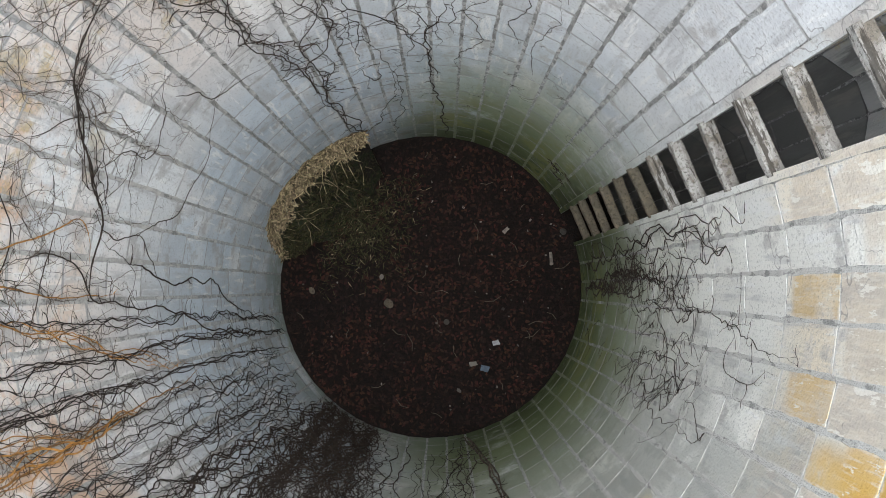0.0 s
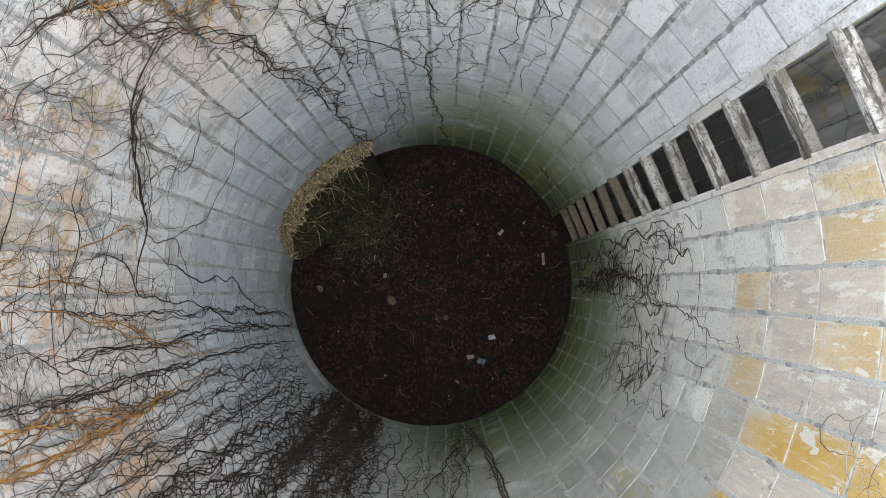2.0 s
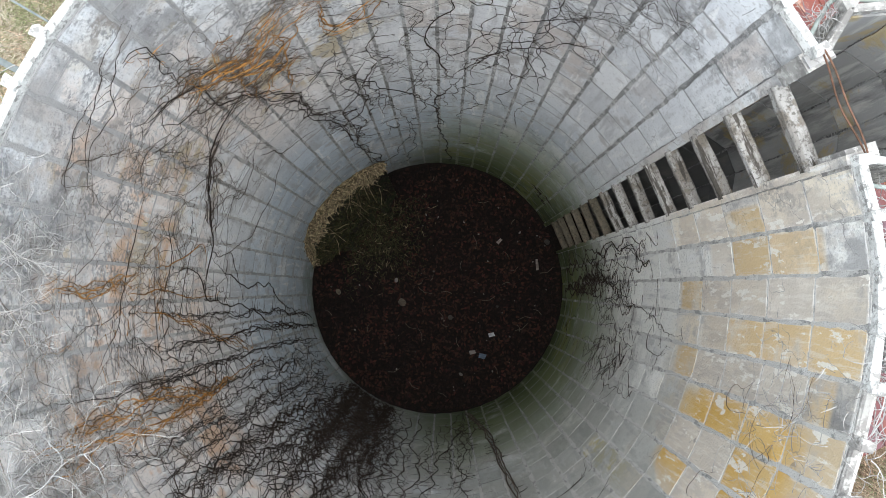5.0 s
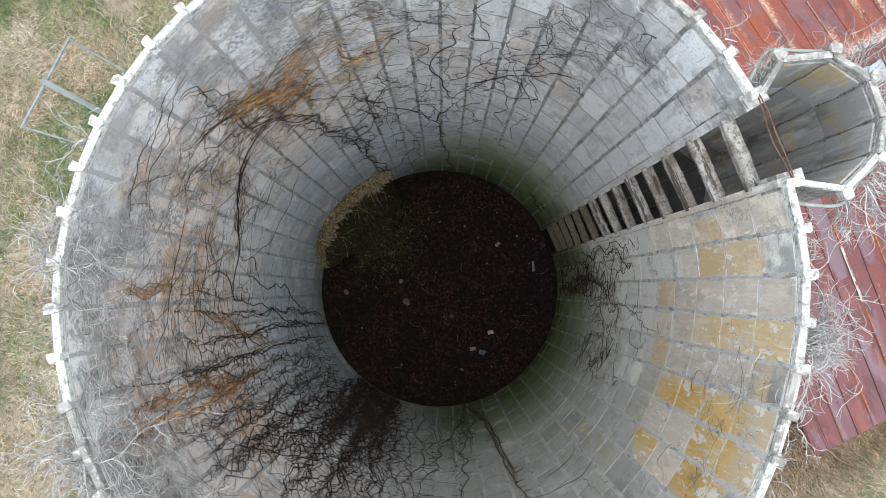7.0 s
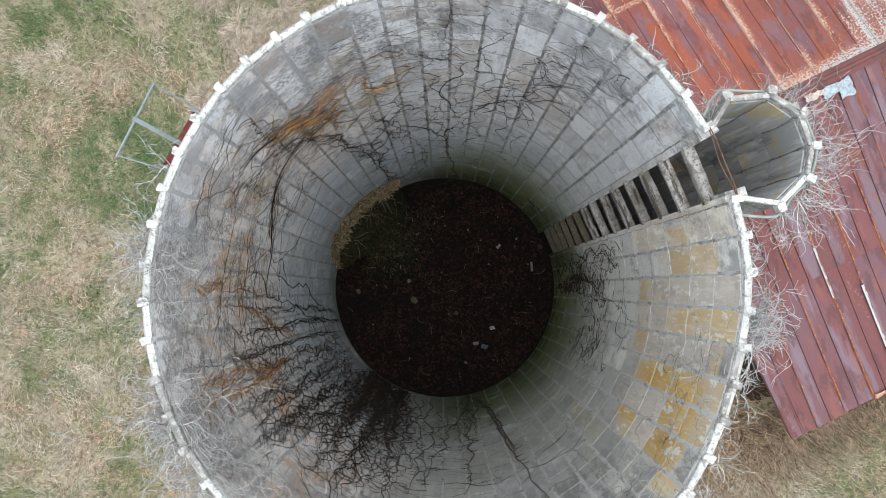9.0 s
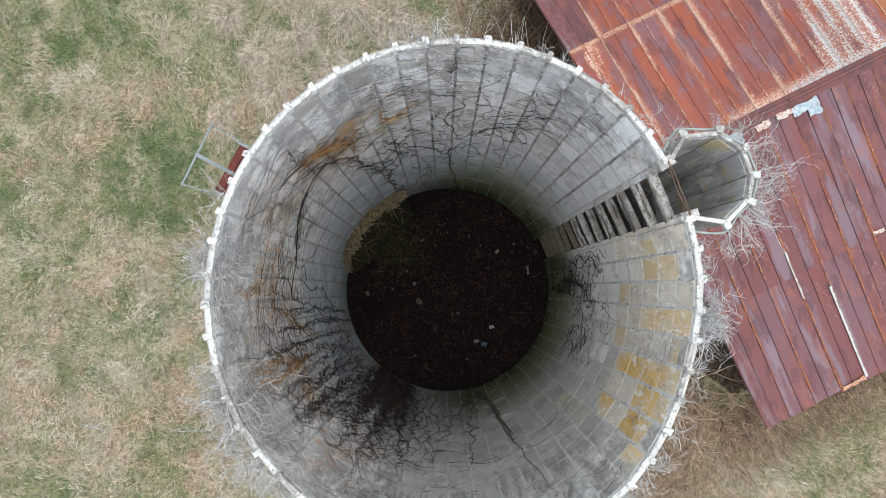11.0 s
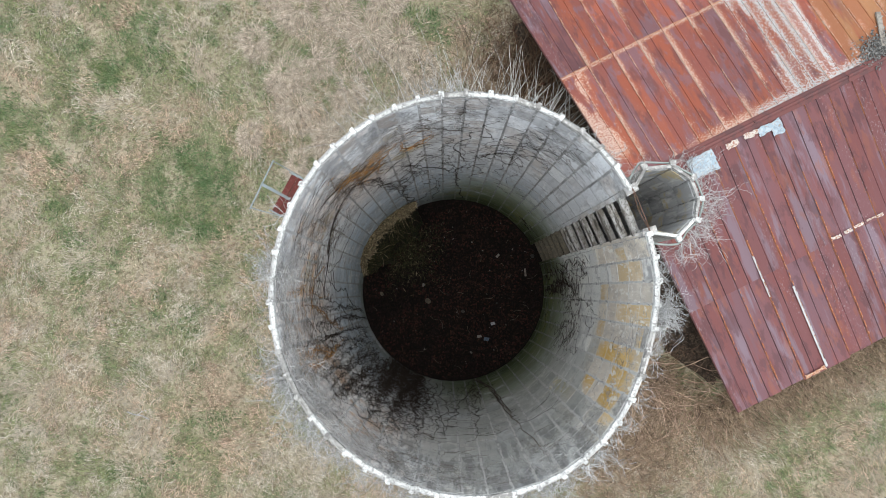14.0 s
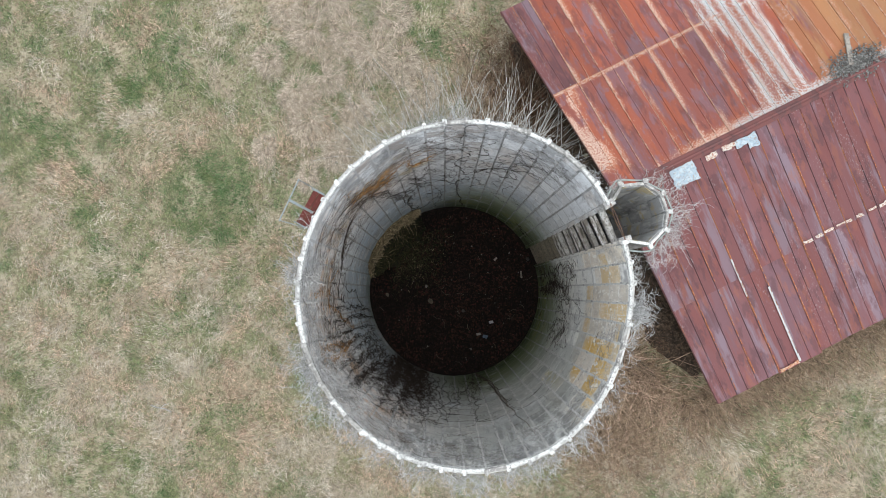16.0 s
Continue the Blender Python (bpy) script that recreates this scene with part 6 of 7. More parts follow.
# beside the hatch
creeper([[(-1.0, 0.4), (-0.2, 2.5), (0.3, 4.3), (3.5, 5.3)], [(-2, 0.3), (-1, 1.8), (3.7, 3.1), (9.2, 4.6), (11.2, 5.5), (9.3, 5.9)], [(13, 2.6), (13.2, 4.4), (13.4, 5.2), (13.6, 6.2)], [(8, 2.4), (11.5, 3.6), (12.8, 4.8), (13.4, 5.6)], [(2, 2.0), (6, 3.0), (10, 3.6), (12.6, 4.4)]], (0.006, 0.009), VINE, "dark creeper clump rising beside the hatch", wave=1.2, shoots=3.2, reach=(0.1, 0.4), depth=1, curl=0.32)
creeper(drift(14, (-3, 11), (2.0, 5.2), (2, 7), 1.3), (0.0035, 0.0065), VINE, "matted dark creeper clump beside the hatch", wave=1.2, shoots=4.6, reach=(0.08, 0.35), curl=0.34)
creeper(fan(11, (-3, 9), (0.3, 2.2), (1.4, 3.2), (-2, 10)), (0.006, 0.010), VINE, "matted dark creeper clump beside the hatch", wave=1.2, shoots=2.8, reach=(0.08, 0.4), depth=1, curl=0.32)
creeper([[(0.2, 4.6), (-6.6, 5.3), (-10.1, 6.0), (-11.9, 6.8), (-11.8, 7.1)], [(-11.5, 3.4), (-12.8, 4.4), (-22.5, 5.1), (-27.2, 4.9)], [(-10.1, 6.0), (-14.2, 5.9), (-18, 6.3), (-15.6, 6.8)], [(-3, 3.0), (-8, 3.8), (-12, 4.6), (-14, 5.6)], [(-16, 4.2), (-20, 4.9), (-19, 5.7)]], (0.004, 0.006), VINE, "thin dark creeper scattered over the wall", wave=1.2, shoots=2.2, reach=(0.08, 0.4), curl=0.32)
creeper(drift(26, (-28, 9), (1.4, 5.8), (3, 9), 1.1), (0.003, 0.005), VINE, "thin dark creeper scattered over the wall", wave=1.2, shoots=2.6, curl=0.34)
creeper(drift(14, (39, 43.5), (1.15, 1.75), (1, 3), 0.12), (0.008, 0.013), VINE, "small dark tuft of moss and creeper", wave=1.2, shoots=9.0, reach=(0.06, 0.2), depth=2, curl=0.5)
# near wall
creeper([[(-77, 0.3), (-70.8, 2.3), (-69.3, 3.7), (-68.1, 5.6), (-66.8, 6.7), (-65.2, 7.7), (-64, 9.0)], [(-77.6, 0.3), (-71.8, 2.2), (-70.2, 3.8), (-69, 5.4), (-67.8, 6.3)], [(-76.2, 0.4), (-70, 2.4), (-68.6, 4.2), (-67.3, 5.9)]], (0.009, 0.014), BROWNVINE, "thick brown creeper stem climbing the wall", VINE, wave=0.22, shoots=2.4, **TWIGGY)
creeper([[(-66.2, 6.6), (-59.6, 6.9), (-53.8, 6.9), (-49.8, 7.2)], [(-93.4, 6.6), (-85, 6.55), (-75.6, 6.8), (-66.2, 6.6)], [(-60.5, 6.3), (-53.3, 6.3), (-47.2, 6.1)]], (0.004, 0.006), VINE, "thin brown creeper runs across the wall", wave=0.8, shoots=1.6)
creeper([[(-97, 0.6), (-98.6, 2.9), (-94.6, 4.1), (-97.7, 5.5), (-97.2, 6.9)], [(-80.4, 1.0), (-80.4, 3.1), (-82.3, 6.0), (-84, 6.6), (-85.4, 7.2)], [(-80.8, 1.6), (-83, 2.4), (-88.5, 3.3), (-90.5, 4.6), (-95.2, 5.6), (-96.7, 7.0)], [(-74.8, 1.5), (-78, 2.8), (-77.7, 3.4), (-80.8, 3.5)], [(-101, 0.8), (-102, 3.0), (-99, 5.0), (-100, 7.2)]], (0.005, 0.008), VINE, "dark creeper runs climbing the wall", wave=0.6, shoots=3.2, **TWIGGY)
creeper(fan(16, (-104, -78), (0.2, 3.6), (1.6, 4.0), (-4, 4)), (0.0034, 0.0055), VINE, "thin dark creeper runs climbing the wall", wave=0.8, shoots=2.6, **TWIGGY)


# ---- bare twig clumps on the rim ----
def sprout(soup, fringe, p, d, length, rad, depth, rng, curl=0.21, step=0.03):
    pts = [p.copy()]
    n = max(3, int(length / step))
    w = Vector((rng.gauss(0, curl), rng.gauss(0, curl), rng.gauss(0, curl)))
    for i in range(n):
        w = w * 0.80 + Vector((rng.gauss(0, curl), rng.gauss(0, curl), rng.gauss(0, curl))) * 0.62
        d = (d + w).normalized()
        p = p + d * step
        pts.append(p.copy())
        if depth and rng.random() < 0.30:
            sprout(fringe, fringe, p, (d + Vector((rng.gauss(0, 0.7), rng.gauss(0, 0.7), rng.gauss(0, 0.5)))).normalized(), length * rng.uniform(0.3, 0.65), rad * 0.68, depth - 1, rng, curl * 1.35, step)
    soup.tube(pts, max(rad, 0.0018), 0.0012, 3)


clump_rng = random.Random(8)


def clump_thing(label):
    return thing("twig_clump", label, "twigs", "twig clumps on the rim")


def twig(ob, fringe, p, d, length, rad, mat=GREYTWIG):
    s = Soup()
    sprout(s, fringe, p, d, length, rad, 2, clump_rng)
    part("twig", s, mat, ob)


def twig_clump(deg, spread, count, size, lean):
    ob = clump_thing("bare silver-grey creeper twigs tangled over the rim")
    fringe = Soup()
    mat = GREYTWIG if lean > 0 else INNERTWIG
    for _ in range(int(count * (1.5 if lean > 0 else 1.2))):
        a = radians(deg + clump_rng.gauss(0, spread))
        p = on_wall(a, TOP + clump_rng.uniform(-0.35 if lean > 0 else -0.75, 0.03), clump_rng.uniform(0.01, 0.05) if lean < 0 else clump_rng.uniform(-0.14, -0.07))
        out = Vector((math.cos(a), math.sin(a), 0))
        tan = Vector((-math.sin(a), math.cos(a), 0))
        d = out * (lean * (0.5 if lean < 0 else 1) + clump_rng.gauss(0, 0.4 if lean > 0 else 0.2)) + tan * clump_rng.gauss(0, 0.7) + Vector((0, 0, clump_rng.uniform(-0.3, 0.45)))
        twig(ob, fringe, p, d.normalized(), size * clump_rng.uniform(0.25, 0.9), clump_rng.uniform(0.0034, 0.0056) if lean > 0 else clump_rng.uniform(0.0020, 0.0034), mat)
    part("twig_fringe", fringe, mat, ob, kind="stuff")


# inside the rim, then outside
for deg, spread, count, size, lean in ((174, 3, 34, 0.5, -0.6), (180, 4, 24, 0.45, -0.6), (-170, 4, 16, 0.4, -0.5), (-160, 4, 20, 0.5, -0.6), (-151, 4, 30, 0.6, -0.7), (-142, 4, 34, 0.6, -0.7), (-133, 4, 34, 0.55, -0.6), (-122, 4, 26, 0.5, -0.5), (-110, 5, 24, 0.45, -0.5), (-96, 5, 18, 0.4, -0.4), (-80, 5, 16, 0.4, -0.4),
                                       (-66, 2.5, 30, 0.45, -0.6), (-56, 4, 18, 0.4, -0.5), (-44, 5, 14, 0.35, -0.4), (-30, 5, 16, 0.3, -0.4), (-19, 3, 12, 0.3, -0.4), (94, 5, 18, 0.4, -0.4), (54, 4, 10, 0.3, -0.3)):
    twig_clump(deg, spread, count, size, lean)
for deg, spread, count, size, lean in ((173, 2.6, 44, 0.46, 0.7), (-177, 3, 8, 0.3, 0.6), (-158, 3, 30, 0.5, 0.6), (-150, 3, 46, 0.6, 0.8), (-140, 3.5, 40, 0.55, 0.7), (-128, 4, 30, 0.45, 0.6), (-116, 4, 30, 0.45, 0.6), (-104, 4, 30, 0.45, 0.7), (-92, 3.5, 36, 0.5, 0.8), (-80, 4, 34, 0.5, 0.8), (-68, 4, 36, 0.5, 0.7), (-57, 4, 34, 0.45, 0.6),
                                       (-46, 4, 26, 0.4, 0.7), (-34, 3, 14, 0.3, 0.7), (-21, 3, 12, 0.32, 0.9), (-9, 2.2, 64, 0.52, 1.0), (-5, 1.5, 12, 0.3, 0.8), (3, 2, 14, 0.28, 0.9), (8, 2, 8, 0.26, 0.8), (39, 2.5, 14, 0.3, 0.5), (48, 4, 8, 0.26, 0.5), (66, 4, 8, 0.3, 0.5), (96, 5, 18, 0.4, 0.5), (160, 4, 8, 0.3, 0.5)):
    twig_clump(deg, spread, count, size, lean)
ob = clump_thing("bare silver-grey creeper twigs spilling off the chute")
fringe = Soup()
for _ in range(110):
    i = clump_rng.choice((3, 4, 4, 5, 5, 2))
    x, y = Vector(CHUTE[i]).lerp(Vector(CHUTE[i + 1]), clump_rng.random())
    d = (Vector((x, y, 0)) - CMID).normalized()
    twig(ob, fringe, Vector((x, y, TOP - clump_rng.uniform(0.05, 0.4))) + d * 0.07, (d * 1.0 + Vector((clump_rng.gauss(0, 0.3), clump_rng.gauss(0, 0.3), clump_rng.uniform(-0.3, 0.2)))).normalized(), clump_rng.uniform(0.15, 0.45), 0.0040)
part("twig_fringe", fringe, GREYTWIG, ob, kind="stuff")
ob = clump_thing("bare silver-grey creeper twigs over the chute's corner")
fringe = Soup()
for _ in range(24):
    x, y = Vector(CHUTE[0]).lerp(Vector(CHUTE[1]), clump_rng.random())
    twig(ob, fringe, Vector((x, y, TOP - 0.08)), Vector((clump_rng.gauss(-0.1, 0.5), clump_rng.gauss(0.9, 0.3), clump_rng.uniform(-0.2, 0.2))).normalized(), clump_rng.uniform(0.08, 0.2), 0.0036)
part("twig_fringe", fringe, GREYTWIG, ob, kind="stuff")

# ---- pasture grass ----
grass_rng = random.Random(3)


def green_share(x, y):
    g = 0.42 + 0.85 * noise.noise(Vector((x * 0.55, y * 0.55, 11))) + 0.55 * noise.noise(Vector((x * 1.7, y * 1.7, 5)))
    d = math.hypot((x + 6.7) / 1.5, (y - 2.7) / 1.35)
    if d < 1:
        g = max(g, 1.35 - d * 0.5)
    if x < -7 and y > 4:
        g += 0.15
    if y < 1.5:
        g -= 0.14
    return g


def under_cover(x, y):
    if x * x + y * y < 2.50 ** 2 or (x - 2.45) ** 2 + (y - 1.03) ** 2 < 0.62 ** 2:
        return True
    p = Vector((x, y, 0))
    v = p.dot(NX)
    sv = p.dot(UX)
    if verge(v) - sv < 0.50 + 0.5 * noise.noise(p * 1.5) and -5.4 < v < VL - 0.6:
        return True
    return sv > S0 - 0.1 and VU + 0.2 < v < VL - 0.4


def meets_silo(x, y, z, head, length):
    """Whether a blade or a shoot would lean into the silo's wall."""
    return any(math.hypot(x + k * length * math.cos(head), y + k * length * math.sin(head)) < 2.52 for k in (0.5, 1.0))


swards = {"pale": [], "tan": [], "green": [], "deep": []}
for _ in range(13500):
    cx, cy = grass_rng.uniform(-13, 12.5), grass_rng.uniform(-8.0, 9.5)
    if under_cover(cx, cy):
        continue
    sway = 6 * noise.noise(Vector((cx * 0.5, cy * 0.5, 1))) + grass_rng.gauss(0, 0.8)
    share = green_share(cx, cy)
    lush = grass_rng.random() < share
    warm = 0.46 + 1.1 * noise.noise(Vector((cx * 0.4 + 9, cy * 0.4, 8))) + (0.3 if -6.5 < cx < -2 and -4 < cy < 1.5 else 0)
    if lush:
        kind = "deep" if grass_rng.random() < (share - 0.62) * 1.3 else "green"
    else:
        kind = "tan" if grass_rng.random() < warm else "pale"
    count = grass_rng.randint(13, 32) * (2 if lush else 1)
    spread = grass_rng.uniform(0.07, 0.17)
    size = grass_rng.uniform(0.6, 1.25)
    for _ in range(count):
        x, y = cx + grass_rng.gauss(0, spread), cy + grass_rng.gauss(0, spread)
        if under_cover(x, y):
            continue
        z = 0.05 * noise.noise(Vector((x * 0.6, y * 0.6, 3))) - 0.055
        head = sway + grass_rng.gauss(0, 0.6)
        if meets_silo(x, y, z, head, 0.3):
            continue
        if lush:
            swards[kind].append((x, y, z, head, size * grass_rng.uniform(0.06, 0.16), grass_rng.uniform(0.005, 0.011), grass_rng.uniform(0.25, 0.8)))
        else:
            swards[kind].append((x, y, z, head, size * grass_rng.uniform(0.10, 0.27), grass_rng.uniform(0.005, 0.011), grass_rng.uniform(0.15, 0.6)))
grass_object("dead_grass", DEADGRASS, swards["pale"], "matted straw-coloured winter grass of the pasture")
grass_object("tan_grass", TANGRASS, swards["tan"], "matted reddish tan winter grass of the pasture")
grass_object("green_grass", GREENGRASS, swards["green"], "short green winter grass among the straw")
grass_object("lush_grass", DEEPGRASS, swards["deep"], "deep green tufts in the damp hollows")


def tussock(x, y, size, count, mat, label):
    rows = []
    sweep = grass_rng.uniform(-2.6, -0.4)
    for _ in range(count):
        h = grass_rng.uniform(0, 6.283)
        r = size * 0.75 * math.sqrt(grass_rng.random()) * (1 + 0.35 * math.sin(2 * h + sweep) + 0.2 * math.sin(3 * h - x))
        bx, by = x + r * math.cos(h), y + r * math.sin(h)
        if under_cover(bx, by):
            continue
        way = Vector((math.cos(h) * (0.12 + 0.9 * r / size) + 0.40 * math.cos(sweep), math.sin(h) * (0.12 + 0.9 * r / size) + 0.40 * math.sin(sweep)))
        rows.append((bx, by, -0.03 + 0.12 * size * (1 - r / size), math.atan2(way.y, way.x) + grass_rng.gauss(0, 0.65), size * grass_rng.uniform(0.2, 0.6), grass_rng.uniform(0.005, 0.010), grass_rng.uniform(0.10, 0.45)))
    ob = new("tussock", blade_mesh("tussock", mat, rows, 0.42))
    tagged(ob, label, "grass", "tussocks of the pasture")


for x, y, size in ((-3.98, 7.3, 0.8), (-4.05, 4.7, 0.75), (-4.3, 5.6, 0.7), (-2.2, 6.6, 0.85), (-2.6, 5.2, 0.7), (-1.6, 7.6, 0.8), (-3.3, 8.3, 0.8), (-5.1, 6.5, 0.6), (-3.2, 3.9, 0.6), (-0.8, 5.6, 0.8), (-4.6, 8.0, 0.7), (-2.9, 7.2, 0.75), (-3.4, 6.0, 0.7), (-1.3, 6.4, 0.7), (-5.2, 4.0, 0.5), (-4.0, 3.2, 0.5)):
    tussock(x, y, size * 0.85, 1300, TUSSOCK, "straw-coloured dead grass tussock fanned out flat")

# added earth sheet along the barn's gable and in the gap, verge shade in its colour
s = Soup()
earth_n, earth_m = 48, 14
for i in range(earth_n + 1):
    v = -5.6 + 10.9 * i / earth_n
    for j in range(earth_m + 1):
        w = (0.9 + 0.6 * noise.noise(Vector((v * 1.7, 3, 0)))) * min(1.0, i / 12, (earth_n - i) / 8) - 0.1
        p = UX * (verge(v) + 1.2 - (w + 1.2) * j / earth_m) + NX * v
        edge = 1.0 if 0 < j < earth_m and 0 < i < earth_n else 0.0
        s.v.append(Vector((p.x, p.y, -0.16 + 0.25 * edge * (0.75 + 0.5 * noise.noise(p * 2)) * min(1.0, (earth_m - j) / 2))))
for i in range(earth_n):
    for j in range(earth_m):
        q = i * (earth_m + 1) + j
        s.f.append((q, q + 1, q + earth_m + 2, q + earth_m + 1))
earth = new("bare_earth", s.mesh("bare_earth", GAPSHADE, True))
tagged(earth, "added earth strip beside the barn, darkened for the verge's shade", "ground", kind="structure")

# tangled brown growth in the gaps between silo and barn
rows, dark_rows = [], []
for _ in range(30000):
    t = grass_rng.random()
    if t < 0.65:
        x, y = 4.2 + grass_rng.gauss(0, 1.0), -2.4 + grass_rng.gauss(0, 1.3)
    else:
        x, y = 2.0 + grass_rng.gauss(0, 0.7), 4.9 + grass_rng.gauss(0, 1.3)
    if x * x + y * y < 2.5 ** 2 or (x > 2 and 0.3 < y < 1.8):
        continue
    p = Vector((x, y, 0))
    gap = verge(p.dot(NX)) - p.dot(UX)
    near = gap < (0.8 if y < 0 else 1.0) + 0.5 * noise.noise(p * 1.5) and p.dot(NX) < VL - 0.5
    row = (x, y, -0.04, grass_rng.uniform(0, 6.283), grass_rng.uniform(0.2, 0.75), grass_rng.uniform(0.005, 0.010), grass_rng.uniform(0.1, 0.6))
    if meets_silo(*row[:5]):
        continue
    # blades close to the verge are thinned out and take the darker reddish colour
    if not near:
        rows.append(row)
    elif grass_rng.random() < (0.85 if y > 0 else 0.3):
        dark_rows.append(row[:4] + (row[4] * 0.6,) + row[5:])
ob = new("tangled_grass", blade_mesh("tangled_grass", BROWNGRASS, rows, 0.45))
tagged(ob, "tangled brown dead grass between silo and barn", "grass", kind="stuff")
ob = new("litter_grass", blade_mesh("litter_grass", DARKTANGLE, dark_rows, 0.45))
tagged(ob, "dark reddish dead growth in the gap by the barn", "grass", kind="stuff")
rows = []
for _ in range(9000):
    s_along, off = grass_rng.uniform(4.0, 13.5), abs(grass_rng.gauss(0, 0.6))
    p = UX * s_along + NX * (VL - 0.25 + off)
    rows.append((p.x, p.y, -0.04, grass_rng.gauss(-1.1, 0.8), grass_rng.uniform(0.25, 0.8), grass_rng.uniform(0.006, 0.011), grass_rng.uniform(0.15, 0.7)))
grass_object("eave_grass", BROWNGRASS, rows, "long dry grass along the barn's eave")


def bramble(x, y, count, spread, mean, label, mat=CANE, length=(1.8, 3.8), thin=1.0):
    ob = thing("bramble", label, "bramble", "brambles by the silo")
    for _ in range(count):
        p = Vector((x + grass_rng.gauss(0, spread), y + grass_rng.gauss(0, spread * 0.5), -0.05))
        if p.x ** 2 + p.y ** 2 < 2.6 ** 2:
            p *= 2.65 / max(0.1, math.hypot(p.x, p.y))
            p.z = -0.05
        d = Vector((mean[0] + grass_rng.gauss(0, 0.5), mean[1] + grass_rng.gauss(0, 0.4), grass_rng.uniform(0.5, 1.5))).normalized()
        ln = grass_rng.uniform(*length)
        pts, shoots = [], []
        n = 14
        for i in range(n):
            pts.append(p.copy())
            d = (d + Vector((grass_rng.gauss(0, 0.07), grass_rng.gauss(0, 0.07), -0.07))).normalized()
            p = p + d * (ln / n)
            p.z = max(p.z, 0.02)
            if i > 3 and grass_rng.random() < 0.12 and p.x ** 2 + p.y ** 2 > 3.0 ** 2:
                q = p + (d + Vector((grass_rng.gauss(0, 0.5), grass_rng.gauss(0, 0.5), grass_rng.gauss(0, 0.3)))).normalized() * grass_rng.uniform(0.2, 0.7)
                if math.hypot(q.x, q.y) < 2.6:
                    continue
                shoots.append([p.copy(), p.lerp(q, 0.5) + Vector((0, 0, 0.03)), q])
        if all(q.x ** 2 + q.y ** 2 > 2.5 ** 2 for q in pts):
            s = Soup()
            s.tube(pts, grass_rng.uniform(0.008, 0.015) * thin, 0.004 * thin, 4)
            for sh in shoots:
                s.tube(sh, 0.005 * thin, 0.002, 3)
            part("cane", s, mat, ob)


bramble(-0.6, 2.85, 260, 0.7, (-0.15, 0.7), "silver-grey bramble canes fanned out from the silo", CANE, (1.0, 2.5), 0.7)
bramble(0.2, 3.0, 210, 0.7, (-0.05, 0.6), "pale dry bramble canes arching away from the silo", thin=0.75)
bramble(1.3, 2.9, 120, 0.5, (0.35, 0.8), "pale dry bramble canes arching away from the silo")
bramble(3.2, -1.6, 90, 0.6, (0.6, -0.5), "brown dry bramble canes beside the silo", BROWNVINE, (0.8, 2.0))
bramble(2.4, -2.6, 60, 0.5, (0.4, -0.4), "brown dry bramble canes beside the silo", BROWNVINE, (0.6, 1.4))

for x, y, n, sp, mean in ((3.9, -1.9, 90, 0.6, (0.2, -0.5)), (5.0, -2.4, 90, 0.6, (-0.2, -0.5)), (3.4, -2.6, 70, 0.6, (0.3, -0.5)), (5.9, -2.9, 70, 0.5, (-0.4, -0.3))):
    bramble(x, y, n, sp, mean, "reddish tan tangle of arching dead canes beside the barn", CANES["tan"], (0.6, 1.8), 0.85)
for x, y, n, sp, mean in ((2.2, 4.4, 60, 0.5, (0.2, 0.5)), (1.6, 5.6, 60, 0.6, (0.1, 0.6)), (2.9, 3.6, 40, 0.4, (0.1, 0.6))):
    bramble(x, y, n, sp, mean, "brown tangle of dead canes in the gap", CANES["brown"], (0.6, 1.8), 0.8)
for x, y, n, sp, mean in ((-2.3, -2.0, 26, 0.3, (-0.6, -0.5)), (-1.5, -2.5, 26, 0.3, (-0.4, -0.7)), (-0.4, -2.9, 26, 0.4, (-0.1, -0.8)), (0.6, -2.9, 26, 0.4, (0.2, -0.8)), (1.7, -2.5, 26, 0.4, (0.5, -0.6))):
    bramble(x, y, n, sp, mean, "low grey-brown dead canes at the foot of the silo", CANES["tan"], (0.3, 0.9), 0.7)

s = Soup()
s.tube([Vector((-8.30, -2.96, 0.10)), Vector((-8.10, -3.03, 0.13)), Vector((-7.92, -3.06, 0.11)), Vector((-7.74, -3.16, 0.09))], 0.016, 0.010, 6, True)
s.tube([Vector((-8.02, -3.04, 0.12)), Vector((-7.90, -2.95, 0.13)), Vector((-7.80, -2.93, 0.11))], 0.009, 0.005, 5, True)
tagged(part("stick", s, GREYTWIG), "bare pale forked stick lying in the grass", "stick")

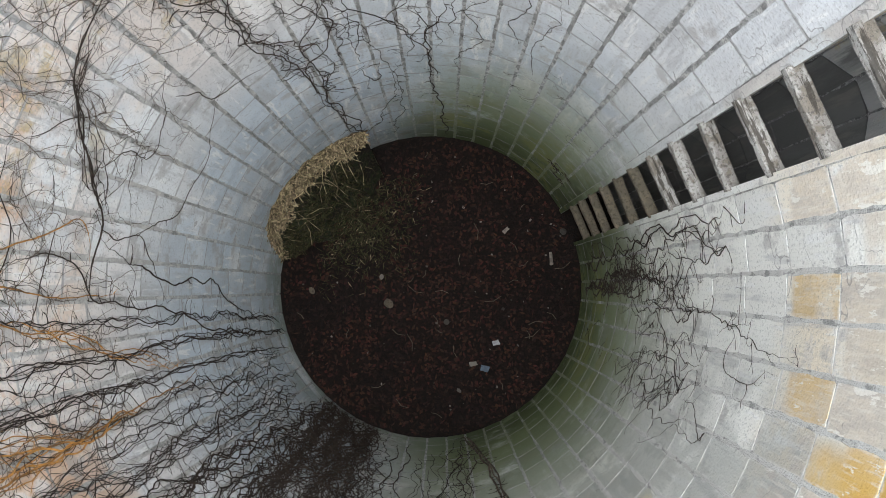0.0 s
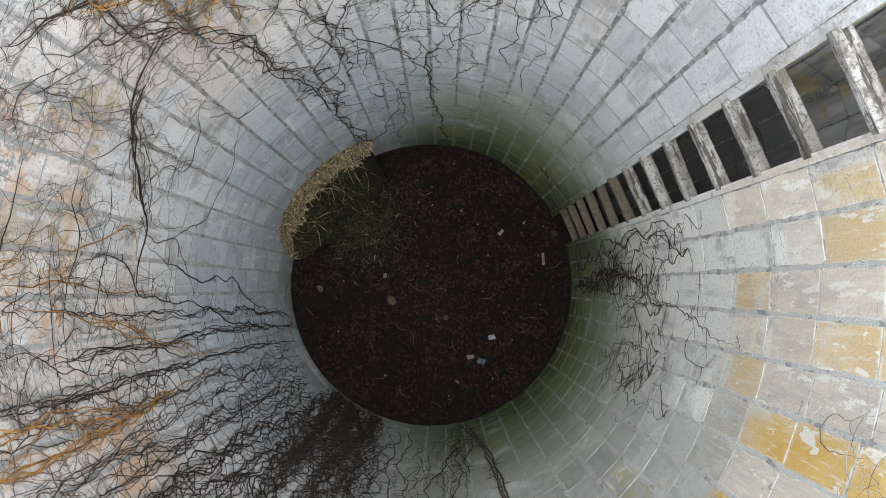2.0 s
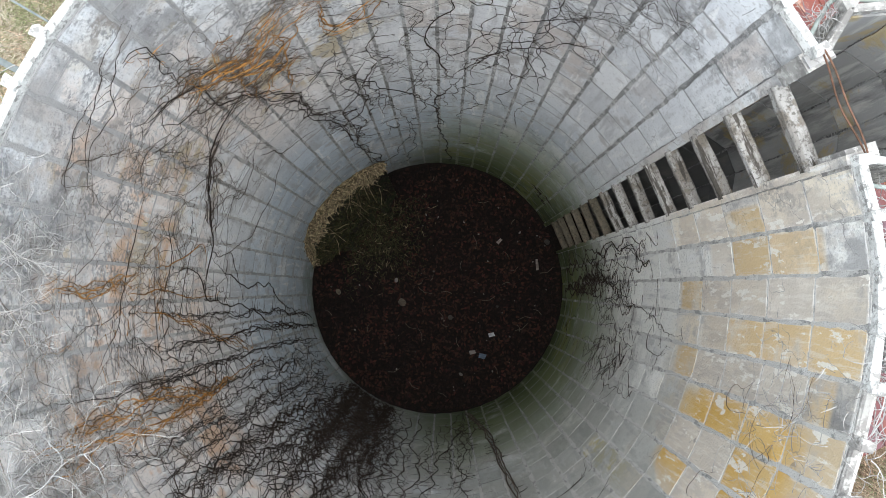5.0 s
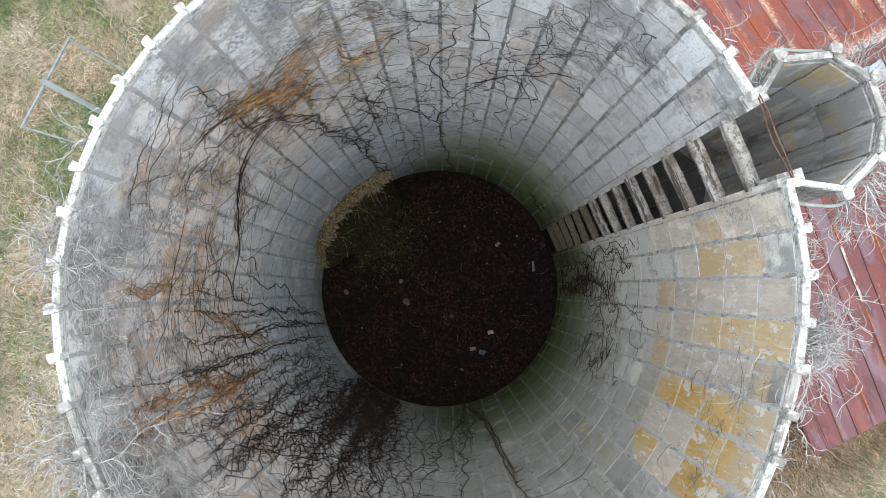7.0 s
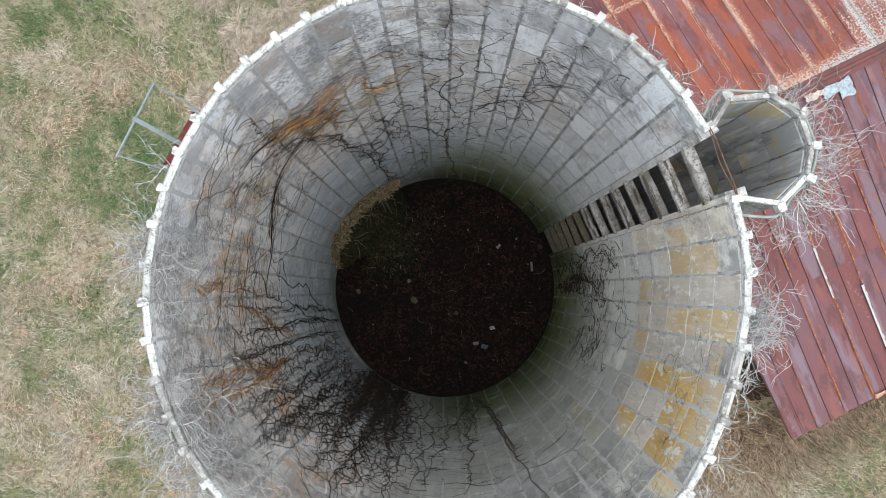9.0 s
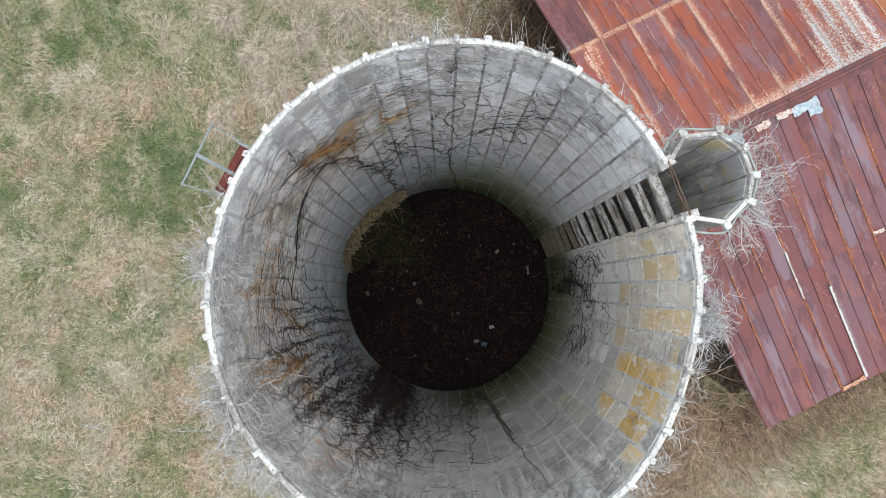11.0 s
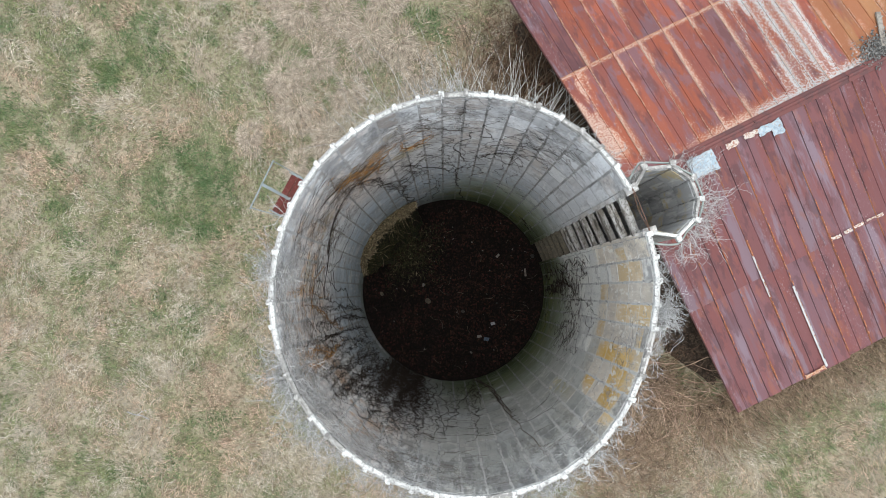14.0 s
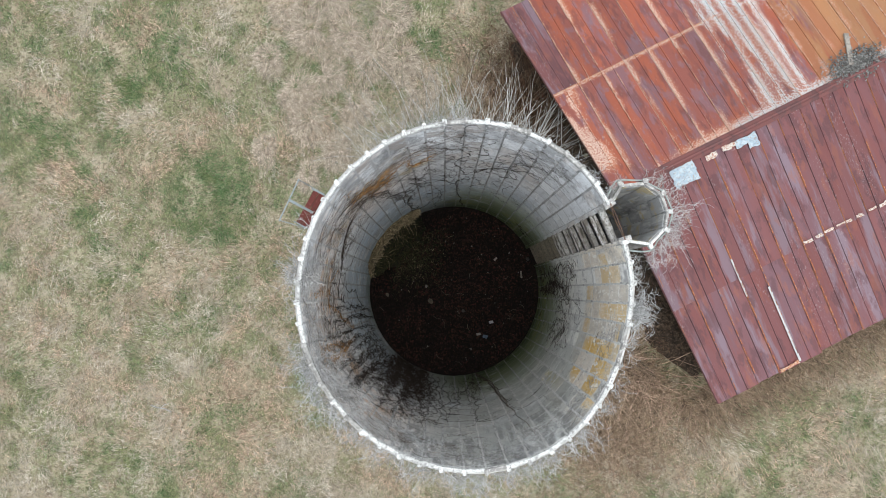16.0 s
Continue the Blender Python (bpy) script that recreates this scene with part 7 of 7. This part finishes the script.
# ---- on the barn roof ----
s = Soup()
for _ in range(1700):
    ss, v = 11.3 + grass_rng.gauss(0, 0.32), -0.62 + grass_rng.gauss(0, 0.17)
    p = roof_at(ss, v, 0.04 + grass_rng.uniform(0, 0.05))
    m = Matrix.Translation(p) @ pose(0, 0, 0, grass_rng.uniform(-40, 40), grass_rng.uniform(-40, 40), grass_rng.uniform(0, 360))
    l, w = grass_rng.uniform(0.02, 0.05), grass_rng.uniform(0.012, 0.03)
    s.add([m @ Vector(q) for q in ((-l, 0, 0), (0, -w, 0.006), (l, 0, 0), (0, w, 0.006))], [(0, 1, 2), (0, 2, 3)])
tagged(part("leaf_pile", s, PILE), "grey drift of dead leaves by the ridge", "leaves", kind="stuff")
s = rough_box(0.12, 0.85, 0.04, grass_rng, 0.008)
ob = part("plank", s, PLANK)
pl = roof_at(11.35, -1.0, 0.075)
ob.matrix_world = pose(pl.x, pl.y, pl.z, -10, 0, 1)
tagged(ob, "silvered wooden plank lying on the barn roof", "plank")

# ---- staves, piece by piece ----
mesh_rng = random.Random(2)
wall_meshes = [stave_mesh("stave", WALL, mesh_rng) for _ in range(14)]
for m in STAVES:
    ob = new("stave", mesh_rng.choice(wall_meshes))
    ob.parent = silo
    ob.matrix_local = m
stave_meshes = {m: [stave_mesh("chute_panel", m, mesh_rng) for _ in range(7)] for m in (GRIME, CHUTESHADE)}
# chute panels, face by face
for i in range(len(CHUTE) - 1):
    p0, p1 = Vector((*chute_line(-0.055)(0)[i], 0)), Vector((*chute_line(-0.055)(0)[i + 1], 0))
    d, c = p1 - p0, (p0 + p1) / 2
    outw = Vector((d.y, -d.x, 0)).normalized()
    if outw.dot(c - CMID) < 0:
        outw = -outw
    z = TOP - 0.08
    s = Soup()
    while z > 0.1:
        h = 0.60
        m = pose(c.x - outw.x * 0.012, c.y - outw.y * 0.012, z - h / 2, 0, 0, math.degrees(math.atan2(outw.y, outw.x))) @ Matrix.Diagonal((1, d.length - 0.015, h - 0.012, 1))
        # below 7 m the narrow chute's shade goes into the panel colour
        mat = GRIME if z > 8.0 else (GRIME if z > 7.0 else CHUTESHADE)
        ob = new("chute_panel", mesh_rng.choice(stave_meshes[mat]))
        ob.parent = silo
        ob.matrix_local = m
        z -= h
